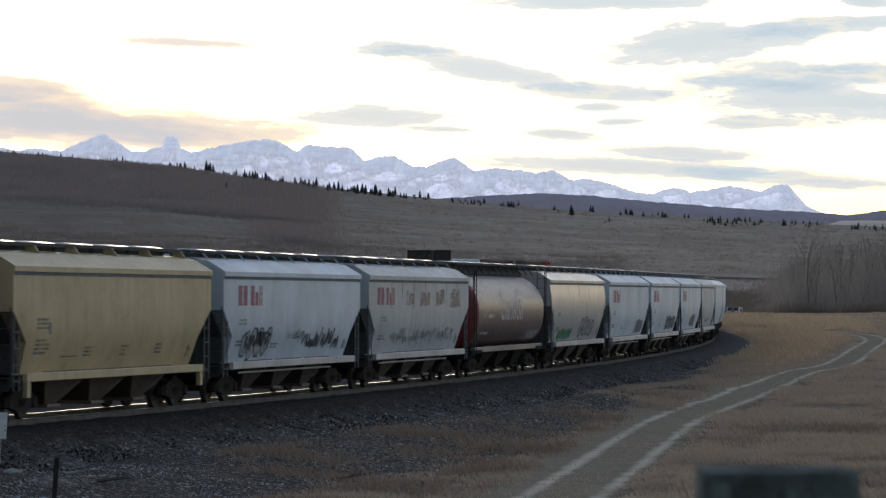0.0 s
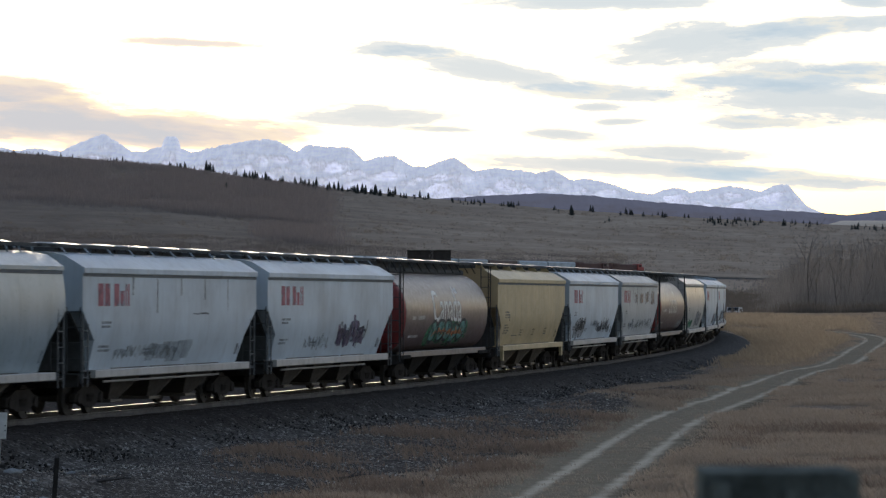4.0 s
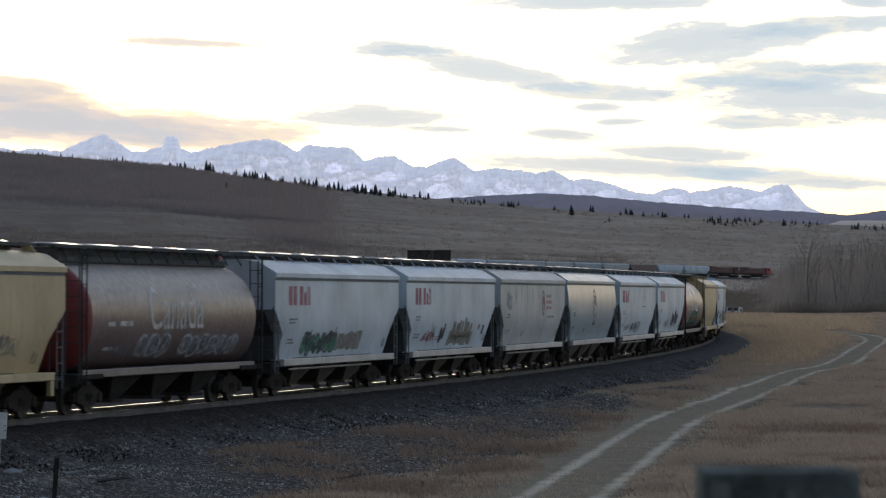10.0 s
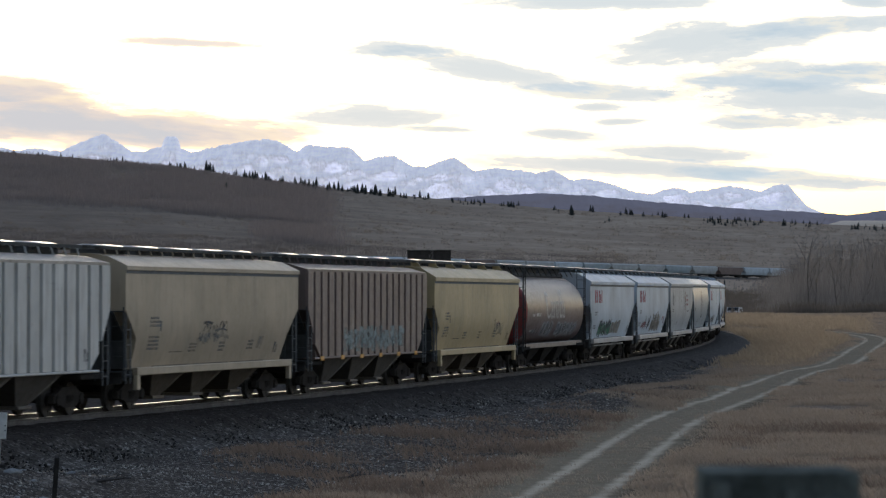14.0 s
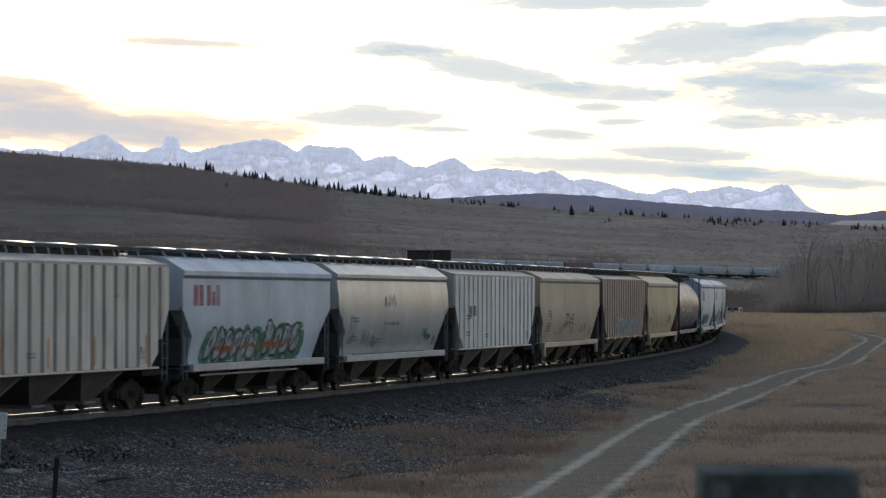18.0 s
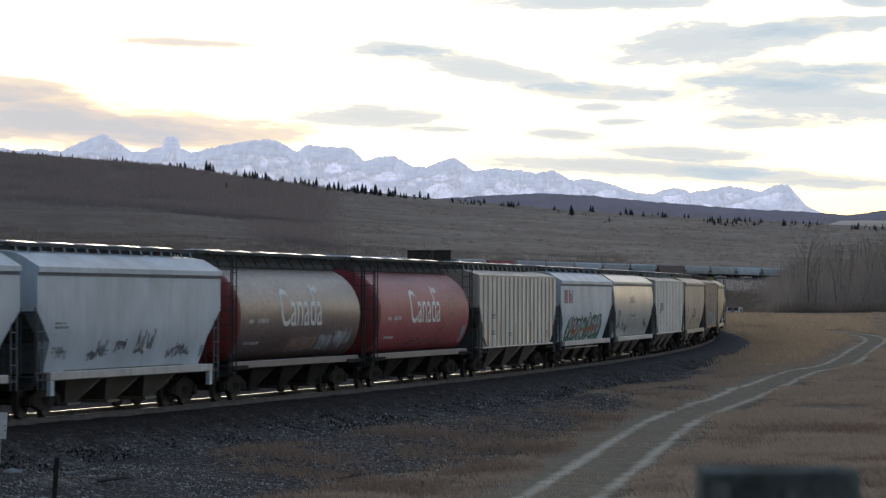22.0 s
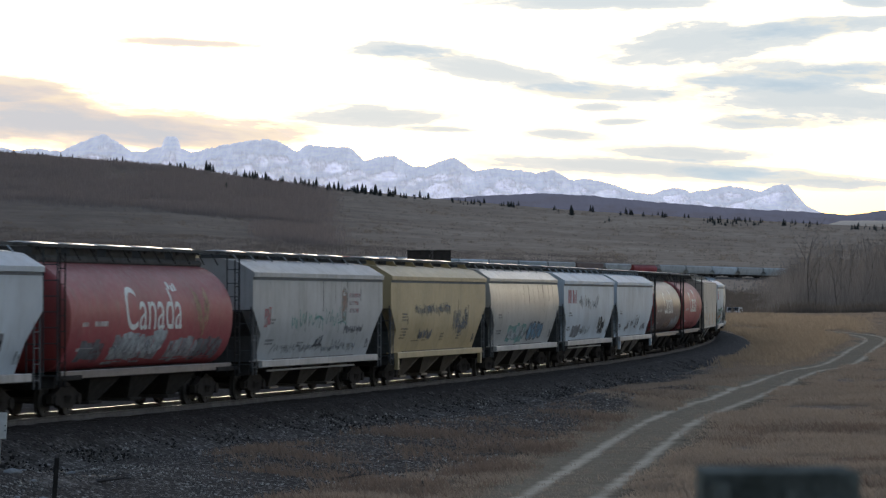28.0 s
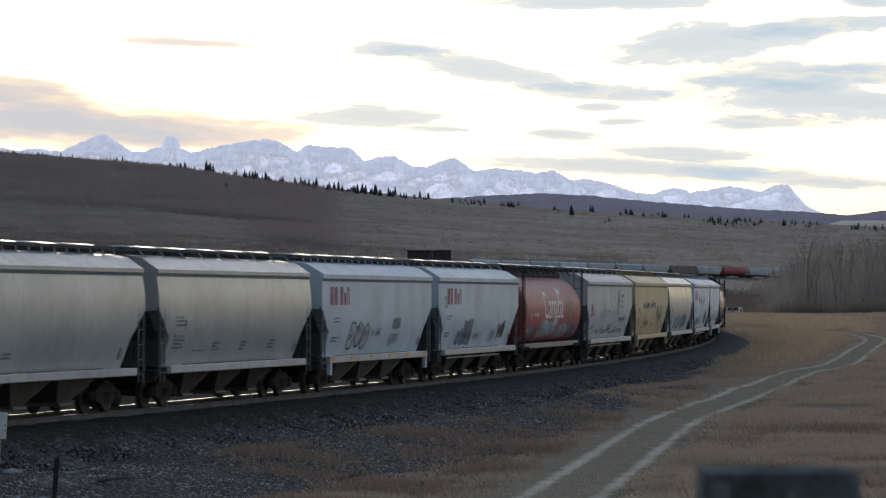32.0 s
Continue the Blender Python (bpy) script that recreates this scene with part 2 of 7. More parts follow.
def land(x, y):
    """Height of the ground."""
    r = math.hypot(x, y)
    px = 784 + F * x / y if y > 1 else (4000 if x > 0 else -3000)
    floor = float(-4.75 - 0.0045 * min(max(y - 70, 0), 230))
    if y < 70 and r < 400:                       # the rise on which the tripod stands
        k = float(smooth(4, 62, r))
        floor = -1.62 * (1 - k) + floor * k
    if y > 470:                                  # hollow by the creek beyond the meadow, its depth set to fit the camera's view
        floor -= 1.7 * float(smooth(472, 545, y))
    f = float(smooth(620, 1300, y))
    z = floor * (1 - f) + float(far_ground(np.float64(x))) * f
    if y > 1760:
        t = min(max((y - 1760) / 1190, 0), 1)
        y0 = 478 - F * z / y
        row = y0 + (float(ridge_row(px)) - y0) * t ** 0.85
        zr = (478 - row) / F * y
        z = zr + 1.6 * t * lumps(x, y, 60) * (1 - t ** 6)
        if y > 2950:
            z -= (y - 2950) * 0.012
    d, s = (99, 0)
    if -250 < y < 420 and abs(x) < 260:
        d, s = from_track(x, y)
        bed = float(near_rail_z(np.float64(s))) - 0.95
        if y > 120:
            bed = max(bed, floor - 0.15)
        k = 1 - float(smooth(4.5, 9.0 if d > 0 else 14, abs(d)))
        z = z * (1 - k) + bed * k
        if d > 0:                                  # rubble bank along the foot of the ballast
            z += 0.50 * math.exp(-((d - 9.2) / 1.9) ** 2) * float(smooth(175, 120, y)) * (0.6 + lumps(x, y, 5, 3.3))
    if r < 1500 and y > 20 and abs(d) > 4.5:
        calm = 1.0
        if 20 < y < 380 and abs(x) < 60:
            calm = 0.12 + 0.88 * float(smooth(1.2, 4.0, road_gap(x, y)))
        z += calm * (0.10 * lumps(x, y, 3.5, 1.0) + 0.16 * lumps(x, y, 11, 2.0) * min(1, y / 80))
    return z + CZ


def mesh_from(name, verts, faces, mats=(), smooth_shade=False):
    me = bpy.data.meshes.new(name)
    me.from_pydata([tuple(v) for v in verts], [], faces)
    for m in mats:
        me.materials.append(m)
    if smooth_shade:
        me.shade_smooth()
    me.update()
    return me


# ---------------------------------------------------------------- ground
def ground_material():
    m, n, l, b = material("dry_prairie_ground")
    v = coords(n, l)
    grass = mix(n, l, ramp(n, l, noise_tex(n, l, v, 0.11, 5), [(0.35, (0,)), (0.65, (1,))]), (0.240, 0.197, 0.160), (0.32, 0.265, 0.216))
    grass = mix(n, l, ramp(n, l, noise_tex(n, l, v, 1.3, 8, 0.7), [(0.42, (0,)), (0.62, (0.75,))]), grass, (0.175, 0.139, 0.110))
    # far slopes: brown scrub with paler mown strips along the contour; tones lifted for haze
    vs = coords(n, l, (0.008, 0.012, 0.012))
    strips = noise_tex(n, l, vs, 1.0, 5, 0.55)
    far = mix(n, l, ramp(n, l, strips, [(0.40, (0,)), (0.56, (0.4,)), (0.70, (1,))]), (0.36, 0.292, 0.235), (0.53, 0.44, 0.352))
    far = mix(n, l, ramp(n, l, noise_tex(n, l, v, 0.03, 9, 0.72), [(0.42, (0,)), (0.68, (0.75,))]), far, (0.245, 0.202, 0.166))
    far = mix(n, l, ramp(n, l, noise_tex(n, l, v, 0.22, 6, 0.7), [(0.48, (0,)), (0.70, (0.6,))]), far, (0.225, 0.188, 0.156))
    # far slopes are mixed darker towards negative X
    gp = n.new("ShaderNodeNewGeometry")
    gx = n.new("ShaderNodeSeparateXYZ")
    l.new(gp.outputs["Position"], gx.inputs[0])
    side = n.new("ShaderNodeMapRange")
    side.inputs[1].default_value, side.inputs[2].default_value = 40, -230
    side.inputs[3].default_value, side.inputs[4].default_value = 0.0, 0.85
    l.new(gx.outputs[0], side.inputs[0])
    far = mix(n, l, side.outputs[0], far, mix(n, l, ramp(n, l, noise_tex(n, l, v, 0.03, 9, 0.72), [(0.38, (0,)), (0.66, (1,))]), (0.232, 0.190, 0.158), (0.172, 0.143, 0.123)))
    geo = n.new("ShaderNodeNewGeometry")
    sp = n.new("ShaderNodeSeparateXYZ")
    l.new(geo.outputs["Position"], sp.inputs[0])
    mr = n.new("ShaderNodeMapRange")
    mr.inputs[1].default_value, mr.inputs[2].default_value = 330, 700
    l.new(sp.outputs[1], mr.inputs[0])
    base = mix(n, l, mr.outputs[0], grass, far)
    l.new(base, b.inputs["Base Color"])
    b.inputs["Roughness"].default_value = 0.95
    b.inputs["Specular IOR Level"].default_value = 0.0
    bump(n, l, b, noise_tex(n, l, v, 2.2, 8, 0.7), 0.8, 0.12)
    return m


def build_ground():
    half = math.degrees(math.atan(784 / F))
    ang = list(np.linspace(-half * 1.15, half * 1.15, 190))
    step, a, right = 0.12, half * 1.15, []
    while a < 180:
        step = min(step * 1.28, 9)
        a += step
        right.append(min(a, 180))
    ang = [-a for a in right[::-1] if a < 180] + ang + right
    rad = [1.2, 3, 6, 10, 16, 24, 33, 42, 50] + list(np.arange(57, 330, 1.9)) + list(np.geomspace(332, 1480, 60)) + list(np.linspace(1500, 1750, 14)) + list(np.linspace(1765, 3040, 100)) + [3300, 3800, 4400, 4950]
    verts, faces, n = [(0, 0, land(0, 0.01))], [], len(ang)
    for r in rad:
        for a in ang:
            x, y = r * math.sin(radians(a)), r * math.cos(radians(a))
            verts.append((x, y, land(x, y)))
    for j in range(n):
        faces.append((0, 1 + (j + 1) % n, 1 + j))
    for i in range(len(rad) - 1):
        o, p = 1 + i * n, 1 + (i + 1) * n
        faces += [(o + j, o + (j + 1) % n, p + (j + 1) % n, p + j) for j in range(n)]
    ob = new("ground", mesh_from("ground", verts, faces, [ground_material()], True))
    return tagged(ob, "dry brown prairie ground with rolling scrubby hillside", "ground", kind="structure")


build_ground()


# ---------------------------------------------------------------- ballast, ties and rails
def ballast_material():
    m, n, l, b = material("dark_ballast_stone")
    v = coords(n, l)
    vo = n.new("ShaderNodeTexVoronoi")
    vo.inputs["Scale"].default_value = 11.0
    l.new(v, vo.inputs["Vector"])
    stone = ramp(n, l, vo.outputs["Color"], [(0.0, (0.036, 0.032, 0.029)), (0.8, (0.072, 0.064, 0.059)), (1.0, (0.20, 0.185, 0.175))])
    base = mix(n, l, ramp(n, l, noise_tex(n, l, v, 0.4, 5), [(0.4, (0,)), (0.7, (0.6,))]), stone, (0.040, 0.034, 0.031))
    # the toe of the slope is mixed with lighter spilt rubble and dirt
    tex = n.new("ShaderNodeTexCoord")
    sp = n.new("ShaderNodeSeparateXYZ")
    l.new(tex.outputs["UV"], sp.inputs[0])
    k = n.new("ShaderNodeMath")
    k.operation = "MULTIPLY_ADD"
    k.inputs[1].default_value = 2.6
    l.new(noise_tex(n, l, v, 0.9, 6, 0.7), k.inputs[0])
    l.new(sp.outputs[0], k.inputs[2])
    mr = n.new("ShaderNodeMapRange")
    mr.inputs[1].default_value, mr.inputs[2].default_value = 4.2, 6.0
    l.new(k.outputs[0], mr.inputs[0])
    toe = ramp(n, l, vo.outputs["Color"], [(0.0, (0.070, 0.063, 0.057)), (0.7, (0.150, 0.138, 0.127)), (1.0, (0.48, 0.455, 0.435))])
    base = mix(n, l, mr.outputs[0], base, toe)
    # stone is painted paler round the curve for sky light at a grazing angle
    curve = n.new("ShaderNodeMapRange")
    curve.inputs[1].default_value, curve.inputs[2].default_value = 110, 240
    curve.inputs[3].default_value, curve.inputs[4].default_value = 0.0, 0.75
    geo = n.new("ShaderNodeNewGeometry")
    gsp = n.new("ShaderNodeSeparateXYZ")
    l.new(geo.outputs["Position"], gsp.inputs[0])
    l.new(gsp.outputs[1], curve.inputs[0])
    skylit_stone = ramp(n, l, vo.outputs["Color"], [(0.0, (0.085, 0.080, 0.078)), (0.8, (0.150, 0.143, 0.140)), (1.0, (0.30, 0.29, 0.285))])
    base = mix(n, l, curve.outputs[0], base, skylit_stone)
    l.new(base, b.inputs["Base Color"])
    b.inputs["Roughness"].default_value = 1.0
    b.inputs["Specular IOR Level"].default_value = 0.0
    bump(n, l, b, vo.outputs["Distance"], 1.0, 0.05)
    return m


BALLAST = ballast_material()
TIE = plain("creosoted_tie", (0.035, 0.030, 0.027), 0.85, 0, 0.4)


def swept(profile, s_list, jitter=0.0, closed=False):
    verts, faces, n = [], [], len(profile)
    rng = random.Random(4)
    for s in s_list:
        for (d, h) in profile:
            p = on_track(s, d + (rng.uniform(-jitter, jitter) if jitter else 0), h + (rng.uniform(-jitter, jitter) * 0.4 + (0.22 * lumps(s, d, 2.6, 1.7) + 0.10 * lumps(s, d, 0.9, 5.1) if abs(d) > 4 else 0) if jitter else 0))
            verts.append(p)
    m = n if closed else n - 1
    for i in range(len(s_list) - 1):
        for j in range(m):
            a, b = i * n + j, i * n + (j + 1) % n
            faces.append((a, b, b + n, a + n))
    return verts, faces


s_fine = list(np.arange(-60, 340, 0.8)) + list(np.arange(340, 1900, 8.0))
s_all = list(np.arange(-560, -60, 8.0)) + s_fine
BED = [(-6.5, -1.6), (-4.6, -0.95), (-2.6, -0.22), (-1.5, -0.165), (-0.9, -0.16), (0, -0.17), (0.9, -0.16), (1.5, -0.165), (2.4, -0.19), (2.9, -0.32), (3.6, -0.62), (4.5, -0.90), (6.2, -1.45)]
bed_mesh = mesh_from("ballast", *swept(BED, s_all, 0.05), [BALLAST])
across_uv = bed_mesh.uv_layers.new(name="across")
for lp in bed_mesh.loops:
    across_uv.data[lp.index].uv = (BED[lp.vertex_index % len(BED)][0], 0.0)
bed = new("ballast", bed_mesh)
tagged(bed, "dark crushed stone railway ballast bed", "ballast", kind="structure")
for k, side in enumerate((-0.755, 0.755)):
    prof = [(side - 0.07, -0.17), (side - 0.07, -0.15), (side - 0.012, -0.13), (side - 0.012, -0.04), (side - 0.037, -0.03), (side - 0.037, 0.0), (side + 0.037, 0.0), (side + 0.037, -0.03), (side + 0.012, -0.04), (side + 0.012, -0.13), (side + 0.07, -0.15), (side + 0.07, -0.17)]
    me = mesh_from("rail", *swept(prof, s_all), [RUSTY, RAILM])
    for f in me.polygons:
        f.material_index = 1 if f.index % 11 == 5 else 0
    r = new("rail", me)
    tagged(r, "polished steel rail on a dark stone bed", "rail", "running rails", "structure")


def margin_material():
    m, n, l, b = material("rubble_margin")
    v = coords(n, l)
    vo = n.new("ShaderNodeTexVoronoi")
    vo.inputs["Scale"].default_value = 14.0
    l.new(v, vo.inputs["Vector"])
    stone = ramp(n, l, vo.outputs["Color"], [(0.0, (0.055, 0.050, 0.047)), (0.7, (0.122, 0.108, 0.097)), (1.0, (0.56, 0.525, 0.49))])
    base = mix(n, l, ramp(n, l, noise_tex(n, l, v, 0.35, 5), [(0.48, (0,)), (0.72, (0.6,))]), stone, (0.088, 0.076, 0.069))
    pale = mix(n, l, ramp(n, l, noise_tex(n, l, v, 0.7, 7, 0.75), [(0.57, (0,)), (0.68, (0.65,))]), base, (0.33, 0.302, 0.275))
    l.new(pale, b.inputs["Base Color"])
    b.inputs["Roughness"].default_value = 1.0
    b.inputs["Specular IOR Level"].default_value = 0.0
    bump(n, l, b, vo.outputs["Distance"], 1.0, 0.07)
    return m


def far_bank():
    """Dark stone sheet added beyond the line to darken the view under the cars."""
    verts, faces, n = [], [], 6
    ss = np.arange(-45, 150, 2.5)
    for s in ss:
        for k in range(n):
            p = on_track(s, -4.3 - 2.6 * k - (1.2 * lumps(s, 0, 6, 8.2) if k == n - 1 else 0))
            verts.append((p.x, p.y, land(p.x, p.y) + (-0.05 if k in (0, n - 1) else 0.05)))
    for i in range(len(ss) - 1):
        faces += [(i * n + k, (i + 1) * n + k, (i + 1) * n + k + 1, i * n + k + 1) for k in range(n - 1)]
    ob = new("gravel_verge", mesh_from("gravel_verge", verts, faces, [BALLAST], True))
    return tagged(ob, "dark stone verge added beyond the ballast", "gravel", kind="structure")


def gravel_margin():
    """Spilt rubble along the foot of the ballast, petering out along the line."""
    far_bank()
    verts, faces, n = [], [], 19
    ss = np.arange(-45, 110, 0.7)
    for s in ss:
        reach = float(np.interp(s, [-45, 10, 30, 60, 110], [13.5, 13.2, 12.0, 9.6, 5.6])) + 1.5 * lumps(s, 0, 6, 2.7) + 0.7 * lumps(s, 0, 2, 4.1)
        for k in range(n):
            d = 4.2 + (max(reach, 4.9) - 4.2) * k / (n - 1)
            p = on_track(s, d)
            verts.append((p.x, p.y, land(p.x, p.y) + (-0.05 if k in (0, n - 1) else 0.035 + 0.05 * lumps(p.x, p.y, 0.9, 1.2))))
    for i in range(len(ss) - 1):
        faces += [(i * n + k, i * n + k + 1, (i + 1) * n + k + 1, (i + 1) * n + k) for k in range(n - 1)]
    ob = new("gravel_margin", mesh_from("gravel_margin", verts, faces, [margin_material()], True))
    return tagged(ob, "spilt dark rubble along the foot of the ballast", "gravel", kind="structure")


gravel_margin()


def tie_mesh():
    bm = bmesh.new()
    bmesh.ops.create_cube(bm, size=1, matrix=Matrix.LocRotScale((0, 0, -0.26), None, (0.23, 2.6, 0.18)))
    bmesh.ops.bevel(bm, geom=bm.edges[:], offset=0.015, segments=1, affect="EDGES")
    me = bpy.data.meshes.new("tie")
    bm.to_mesh(me)
    bm.free()
    me.materials.append(TIE)
    return me


def yaw_at(s):
    a, b = on_track(s - 1), on_track(s + 1)
    return math.atan2(b.y - a.y, b.x - a.x)


# ---------------------------------------------------------------- two-rut dirt road
def road_point(a):
    """Catmull-Rom through the plan of the road."""
    i = min(int(a), len(ROAD) - 2)
    f = a - i
    p = [Vector(ROAD[max(0, min(len(ROAD) - 1, k))]) for k in (i - 1, i, i + 1, i + 2)]
    return 0.5 * ((2 * p[1]) + (p[2] - p[0]) * f + (2 * p[0] - 5 * p[1] + 4 * p[2] - p[3]) * f * f + (3 * p[1] - p[0] - 3 * p[2] + p[3]) * f ** 3)


def road_material():
    """Two pale ruts in trodden dirt; the edge frays into the grass. The first texture axis is metres across the road."""
    m, n, l, b = material("two_rut_dirt")
    tex = n.new("ShaderNodeTexCoord")
    sp = n.new("ShaderNodeSeparateXYZ")
    l.new(tex.outputs["UV"], sp.inputs[0])
    v = coords(n, l)
    nz = noise_tex(n, l, v, 0.55, 5, 0.65)
    fine = noise_tex(n, l, v, 5.0, 7, 0.7)

    def calc(op, a, c, d=None):
        k = n.new("ShaderNodeMath")
        k.operation = op
        for i, q in enumerate((a, c, d)):
            if q is None:
                continue
            if isinstance(q, (int, float)):
                k.inputs[i].default_value = q
            else:
                l.new(q, k.inputs[i])
        return k.outputs[0]
    across = calc("ABSOLUTE", sp.outputs[0], 0)
    rut = calc("ABSOLUTE", calc("SUBTRACT", across, 0.80), 0)
    rut = calc("ADD", rut, calc("MULTIPLY_ADD", nz, 0.55, -0.275))
    dirt = mix(n, l, ramp(n, l, fine, [(0.35, (0,)), (0.65, (1,))]), (0.215, 0.184, 0.138), (0.295, 0.256, 0.196))
    dirt = mix(n, l, ramp(n, l, noise_tex(n, l, v, 1.4, 7, 0.7), [(0.46, (0,)), (0.66, (0.45,))]), dirt, (0.165, 0.142, 0.112))
    pale = mix(n, l, ramp(n, l, fine, [(0.35, (0,)), (0.65, (1,))]), (0.46, 0.396, 0.312), (0.62, 0.540, 0.432))
    worn = calc("MULTIPLY", ramp(n, l, rut, [(0.0, (1.0,)), (0.10, (0.75,)), (0.24, (0,))]), ramp(n, l, noise_tex(n, l, v, 0.16, 4), [(0.36, (0.6,)), (0.58, (1,))]))
    col = mix(n, l, worn, dirt, pale)
    l.new(col, b.inputs["Base Color"])
    b.inputs["Roughness"].default_value = 1.0
    b.inputs["Specular IOR Level"].default_value = 0.0
    bump(n, l, b, fine, 0.6, 0.03)
    edge = calc("ADD", calc("MAXIMUM", sp.outputs[0], calc("MULTIPLY", sp.outputs[0], -0.62)), calc("MULTIPLY_ADD", nz, 1.8, -0.9))
    tr = n.new("ShaderNodeBsdfTransparent")
    mx = n.new("ShaderNodeMixShader")
    l.new(ramp(n, l, calc("MULTIPLY", edge, 0.4), [(0.40, (1,)), (0.84, (0,))]), mx.inputs[0])
    l.new(tr.outputs[0], mx.inputs[1])
    l.new(b.outputs[0], mx.inputs[2])
    l.new(mx.outputs[0], n["Material Output"].inputs[0])
    return m


def build_road():
    offsets = (-4.6, -3.4, -2.3, -1.6, -1.1, -0.8, -0.5, 0, 0.5, 0.8, 1.1, 1.6, 2.3)
    lift = (0.012, 0.014, 0.018, 0.03, 0.02, 0.008, 0.02, 0.04, 0.02, 0.008, 0.02, 0.03, 0.015)
    verts, faces, n = [], [], len(offsets)
    steps = np.arange(0, len(ROAD) - 1.001, 0.03)
    for a in steps:
        p, q = road_point(a), road_point(a + 0.01)
        t = (q - p).normalized()
        for o, h in zip(offsets, lift):
            x, y = p.x + t.y * o, p.y - t.x * o
            verts.append((x, y, land(x, y) + h + 0.012))
    for i in range(len(steps) - 1):
        for j in range(n - 1):
            a, b = i * n + j, i * n + j + 1
            faces.append((a, b, b + n, a + n))
    me = mesh_from("road", verts, faces, [road_material()], True)
    uv = me.uv_layers.new(name="across")
    for lp in me.loops:
        uv.data[lp.index].uv = (offsets[lp.vertex_index % n], (lp.vertex_index // n) * 0.5)
    return tagged(new("road", me), "worn two-rut dirt track through dry grass", "road", kind="structure")


build_road()


# ---------------------------------------------------------------- mountains and far hills
def backdrop_material(name, lo, hi, haze_glow, amount, vec_scale, band=(0.45, 0.6)):
    """Distant slope with snow and rock; the haze of the air is painted as a glow."""
    m, n, l, b = material(name)
    tex = n.new("ShaderNodeTexCoord")
    both = []
    for turn, k in ((0.12, vec_scale), (-0.75, (vec_scale[0] * 3.2, 0, vec_scale[2] * 0.35))):
        mp = n.new("ShaderNodeMapping")
        mp.inputs["Rotation"].default_value = (0, turn, 0)
        mp.inputs["Scale"].default_value = k
        l.new(tex.outputs["Object"], mp.inputs[0])
        both.append(noise_tex(n, l, mp.outputs[0], 1.0, 8, 0.62))
    av = n.new("ShaderNodeMath")
    av.operation = "ADD"
    l.new(both[0], av.inputs[0])
    l.new(both[1], av.inputs[1])
    hf = n.new("ShaderNodeMath")
    hf.operation = "MULTIPLY"
    hf.inputs[1].default_value = 0.5
    l.new(av.outputs[0], hf.inputs[0])
    f = hf.outputs[0]
    col = mix(n, l, ramp(n, l, f, [(band[0], (0,)), (band[1], (1,))]), lo, hi)
    l.new(col, b.inputs["Base Color"])
    b.inputs["Roughness"].default_value = 1.0
    b.inputs["Specular IOR Level"].default_value = 0.0
    # the slope glows by itself to stand for haze in front of it
    b.inputs["Emission Color"].default_value = (*haze_glow, 1)
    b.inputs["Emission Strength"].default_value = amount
    return m


# peaks on the crest line: column, rise, reach to either side, flatness of the top
PEAKS = [(60, 4, 40, 50, 0.2), (182, 29, 75, 52, 0.04), (303, 28, 18, 18, 0.10), (300, 9, 45, 45, 0.3), (482, 26, 150, 58, 0.10), (578, 21, 60, 66, 0.62),
         (690, 13, 45, 40, 0.2), (803, 20, 50, 30, 0.06), (900, 4, 50, 60, 0.5), (978, 11, 36, 28, 0.06), (1055, 7, 40, 60, 0.4), (1193, 10, 40, 28, 0.04),
         (1297, 11, 60, 60, 0.10), (1385, 16, 44, 42, 0.16), (-90, 20, 110, 120, 0.2), (-260, 28, 150, 130, 0.2), (-480, 30, 200, 200, 0.2)]
CREST = ([-700, 0, 250, 350, 430, 640, 690, 760, 900, 1000, 1150, 1240, 1395, 1430, 1452, 1500], [262, 267, 268, 271, 270, 284, 289, 297, 303, 316, 344, 339, 343, 364, 376, 384])


def mountain_row(px):
    rise = 0.0
    for c, h, left, right, flat in PEAKS:
        d = abs(px - c) / (right if px > c else left)
        if d < 1:
            d = max(0.0, (d - flat) / (1 - flat))
            rise = max(rise, h * (1 - d ** (1.1 if h != 28 else 4.0)))
    calm = 0.3 if abs(px - 303) < 22 else 1.0
    return float(np.interp(px, *CREST)) - rise + calm * (2.0 * lumps(px, 0, 16, 4.0) + 1.5 * lumps(px, 0, 6, 6.0) + 1.3 * lumps(px, 0, 2.6, 9.0))


def range_of_hills(name, dist, cols, row_of, rows_down, relief, mat, label, seed):
    """A ridge with its near flank as relief."""
    verts, faces, n, m = [], [], len(cols), 34
    for i in range(m):
        a = i / (m - 1)
        for c in cols:
            top = row_of(c)
            row = top + (rows_down - top) * a
            k = 0.0 if i == 0 else -relief * noise.ridged_multi_fractal(Vector((c / 75 + seed, row / 34, seed)), 0.9, 2.1, 5, 1.0, 2.0) * min(1, a * 6) * 0.5 - a * relief * 1.2
            d = dist + k
            verts.append(((c - 784) / F * d, d, CZ + (478 - row) / F * d))
    back = len(verts)
    for c in cols:
        d = dist + relief * 2
        verts.append(((c - 784) / F * d, d, 0.0))
    for i in range(m - 1):
        faces += [(i * n + j, (i + 1) * n + j, (i + 1) * n + j + 1, i * n + j + 1) for j in range(n - 1)]
    faces += [(j, j + 1, back + j + 1, back + j) for j in range(n - 1)]
    ob = new(name, mesh_from(name, verts, faces, [mat], True))
    return tagged(ob, label, "mountains" if "mountain" in name else "hills", kind="structure")


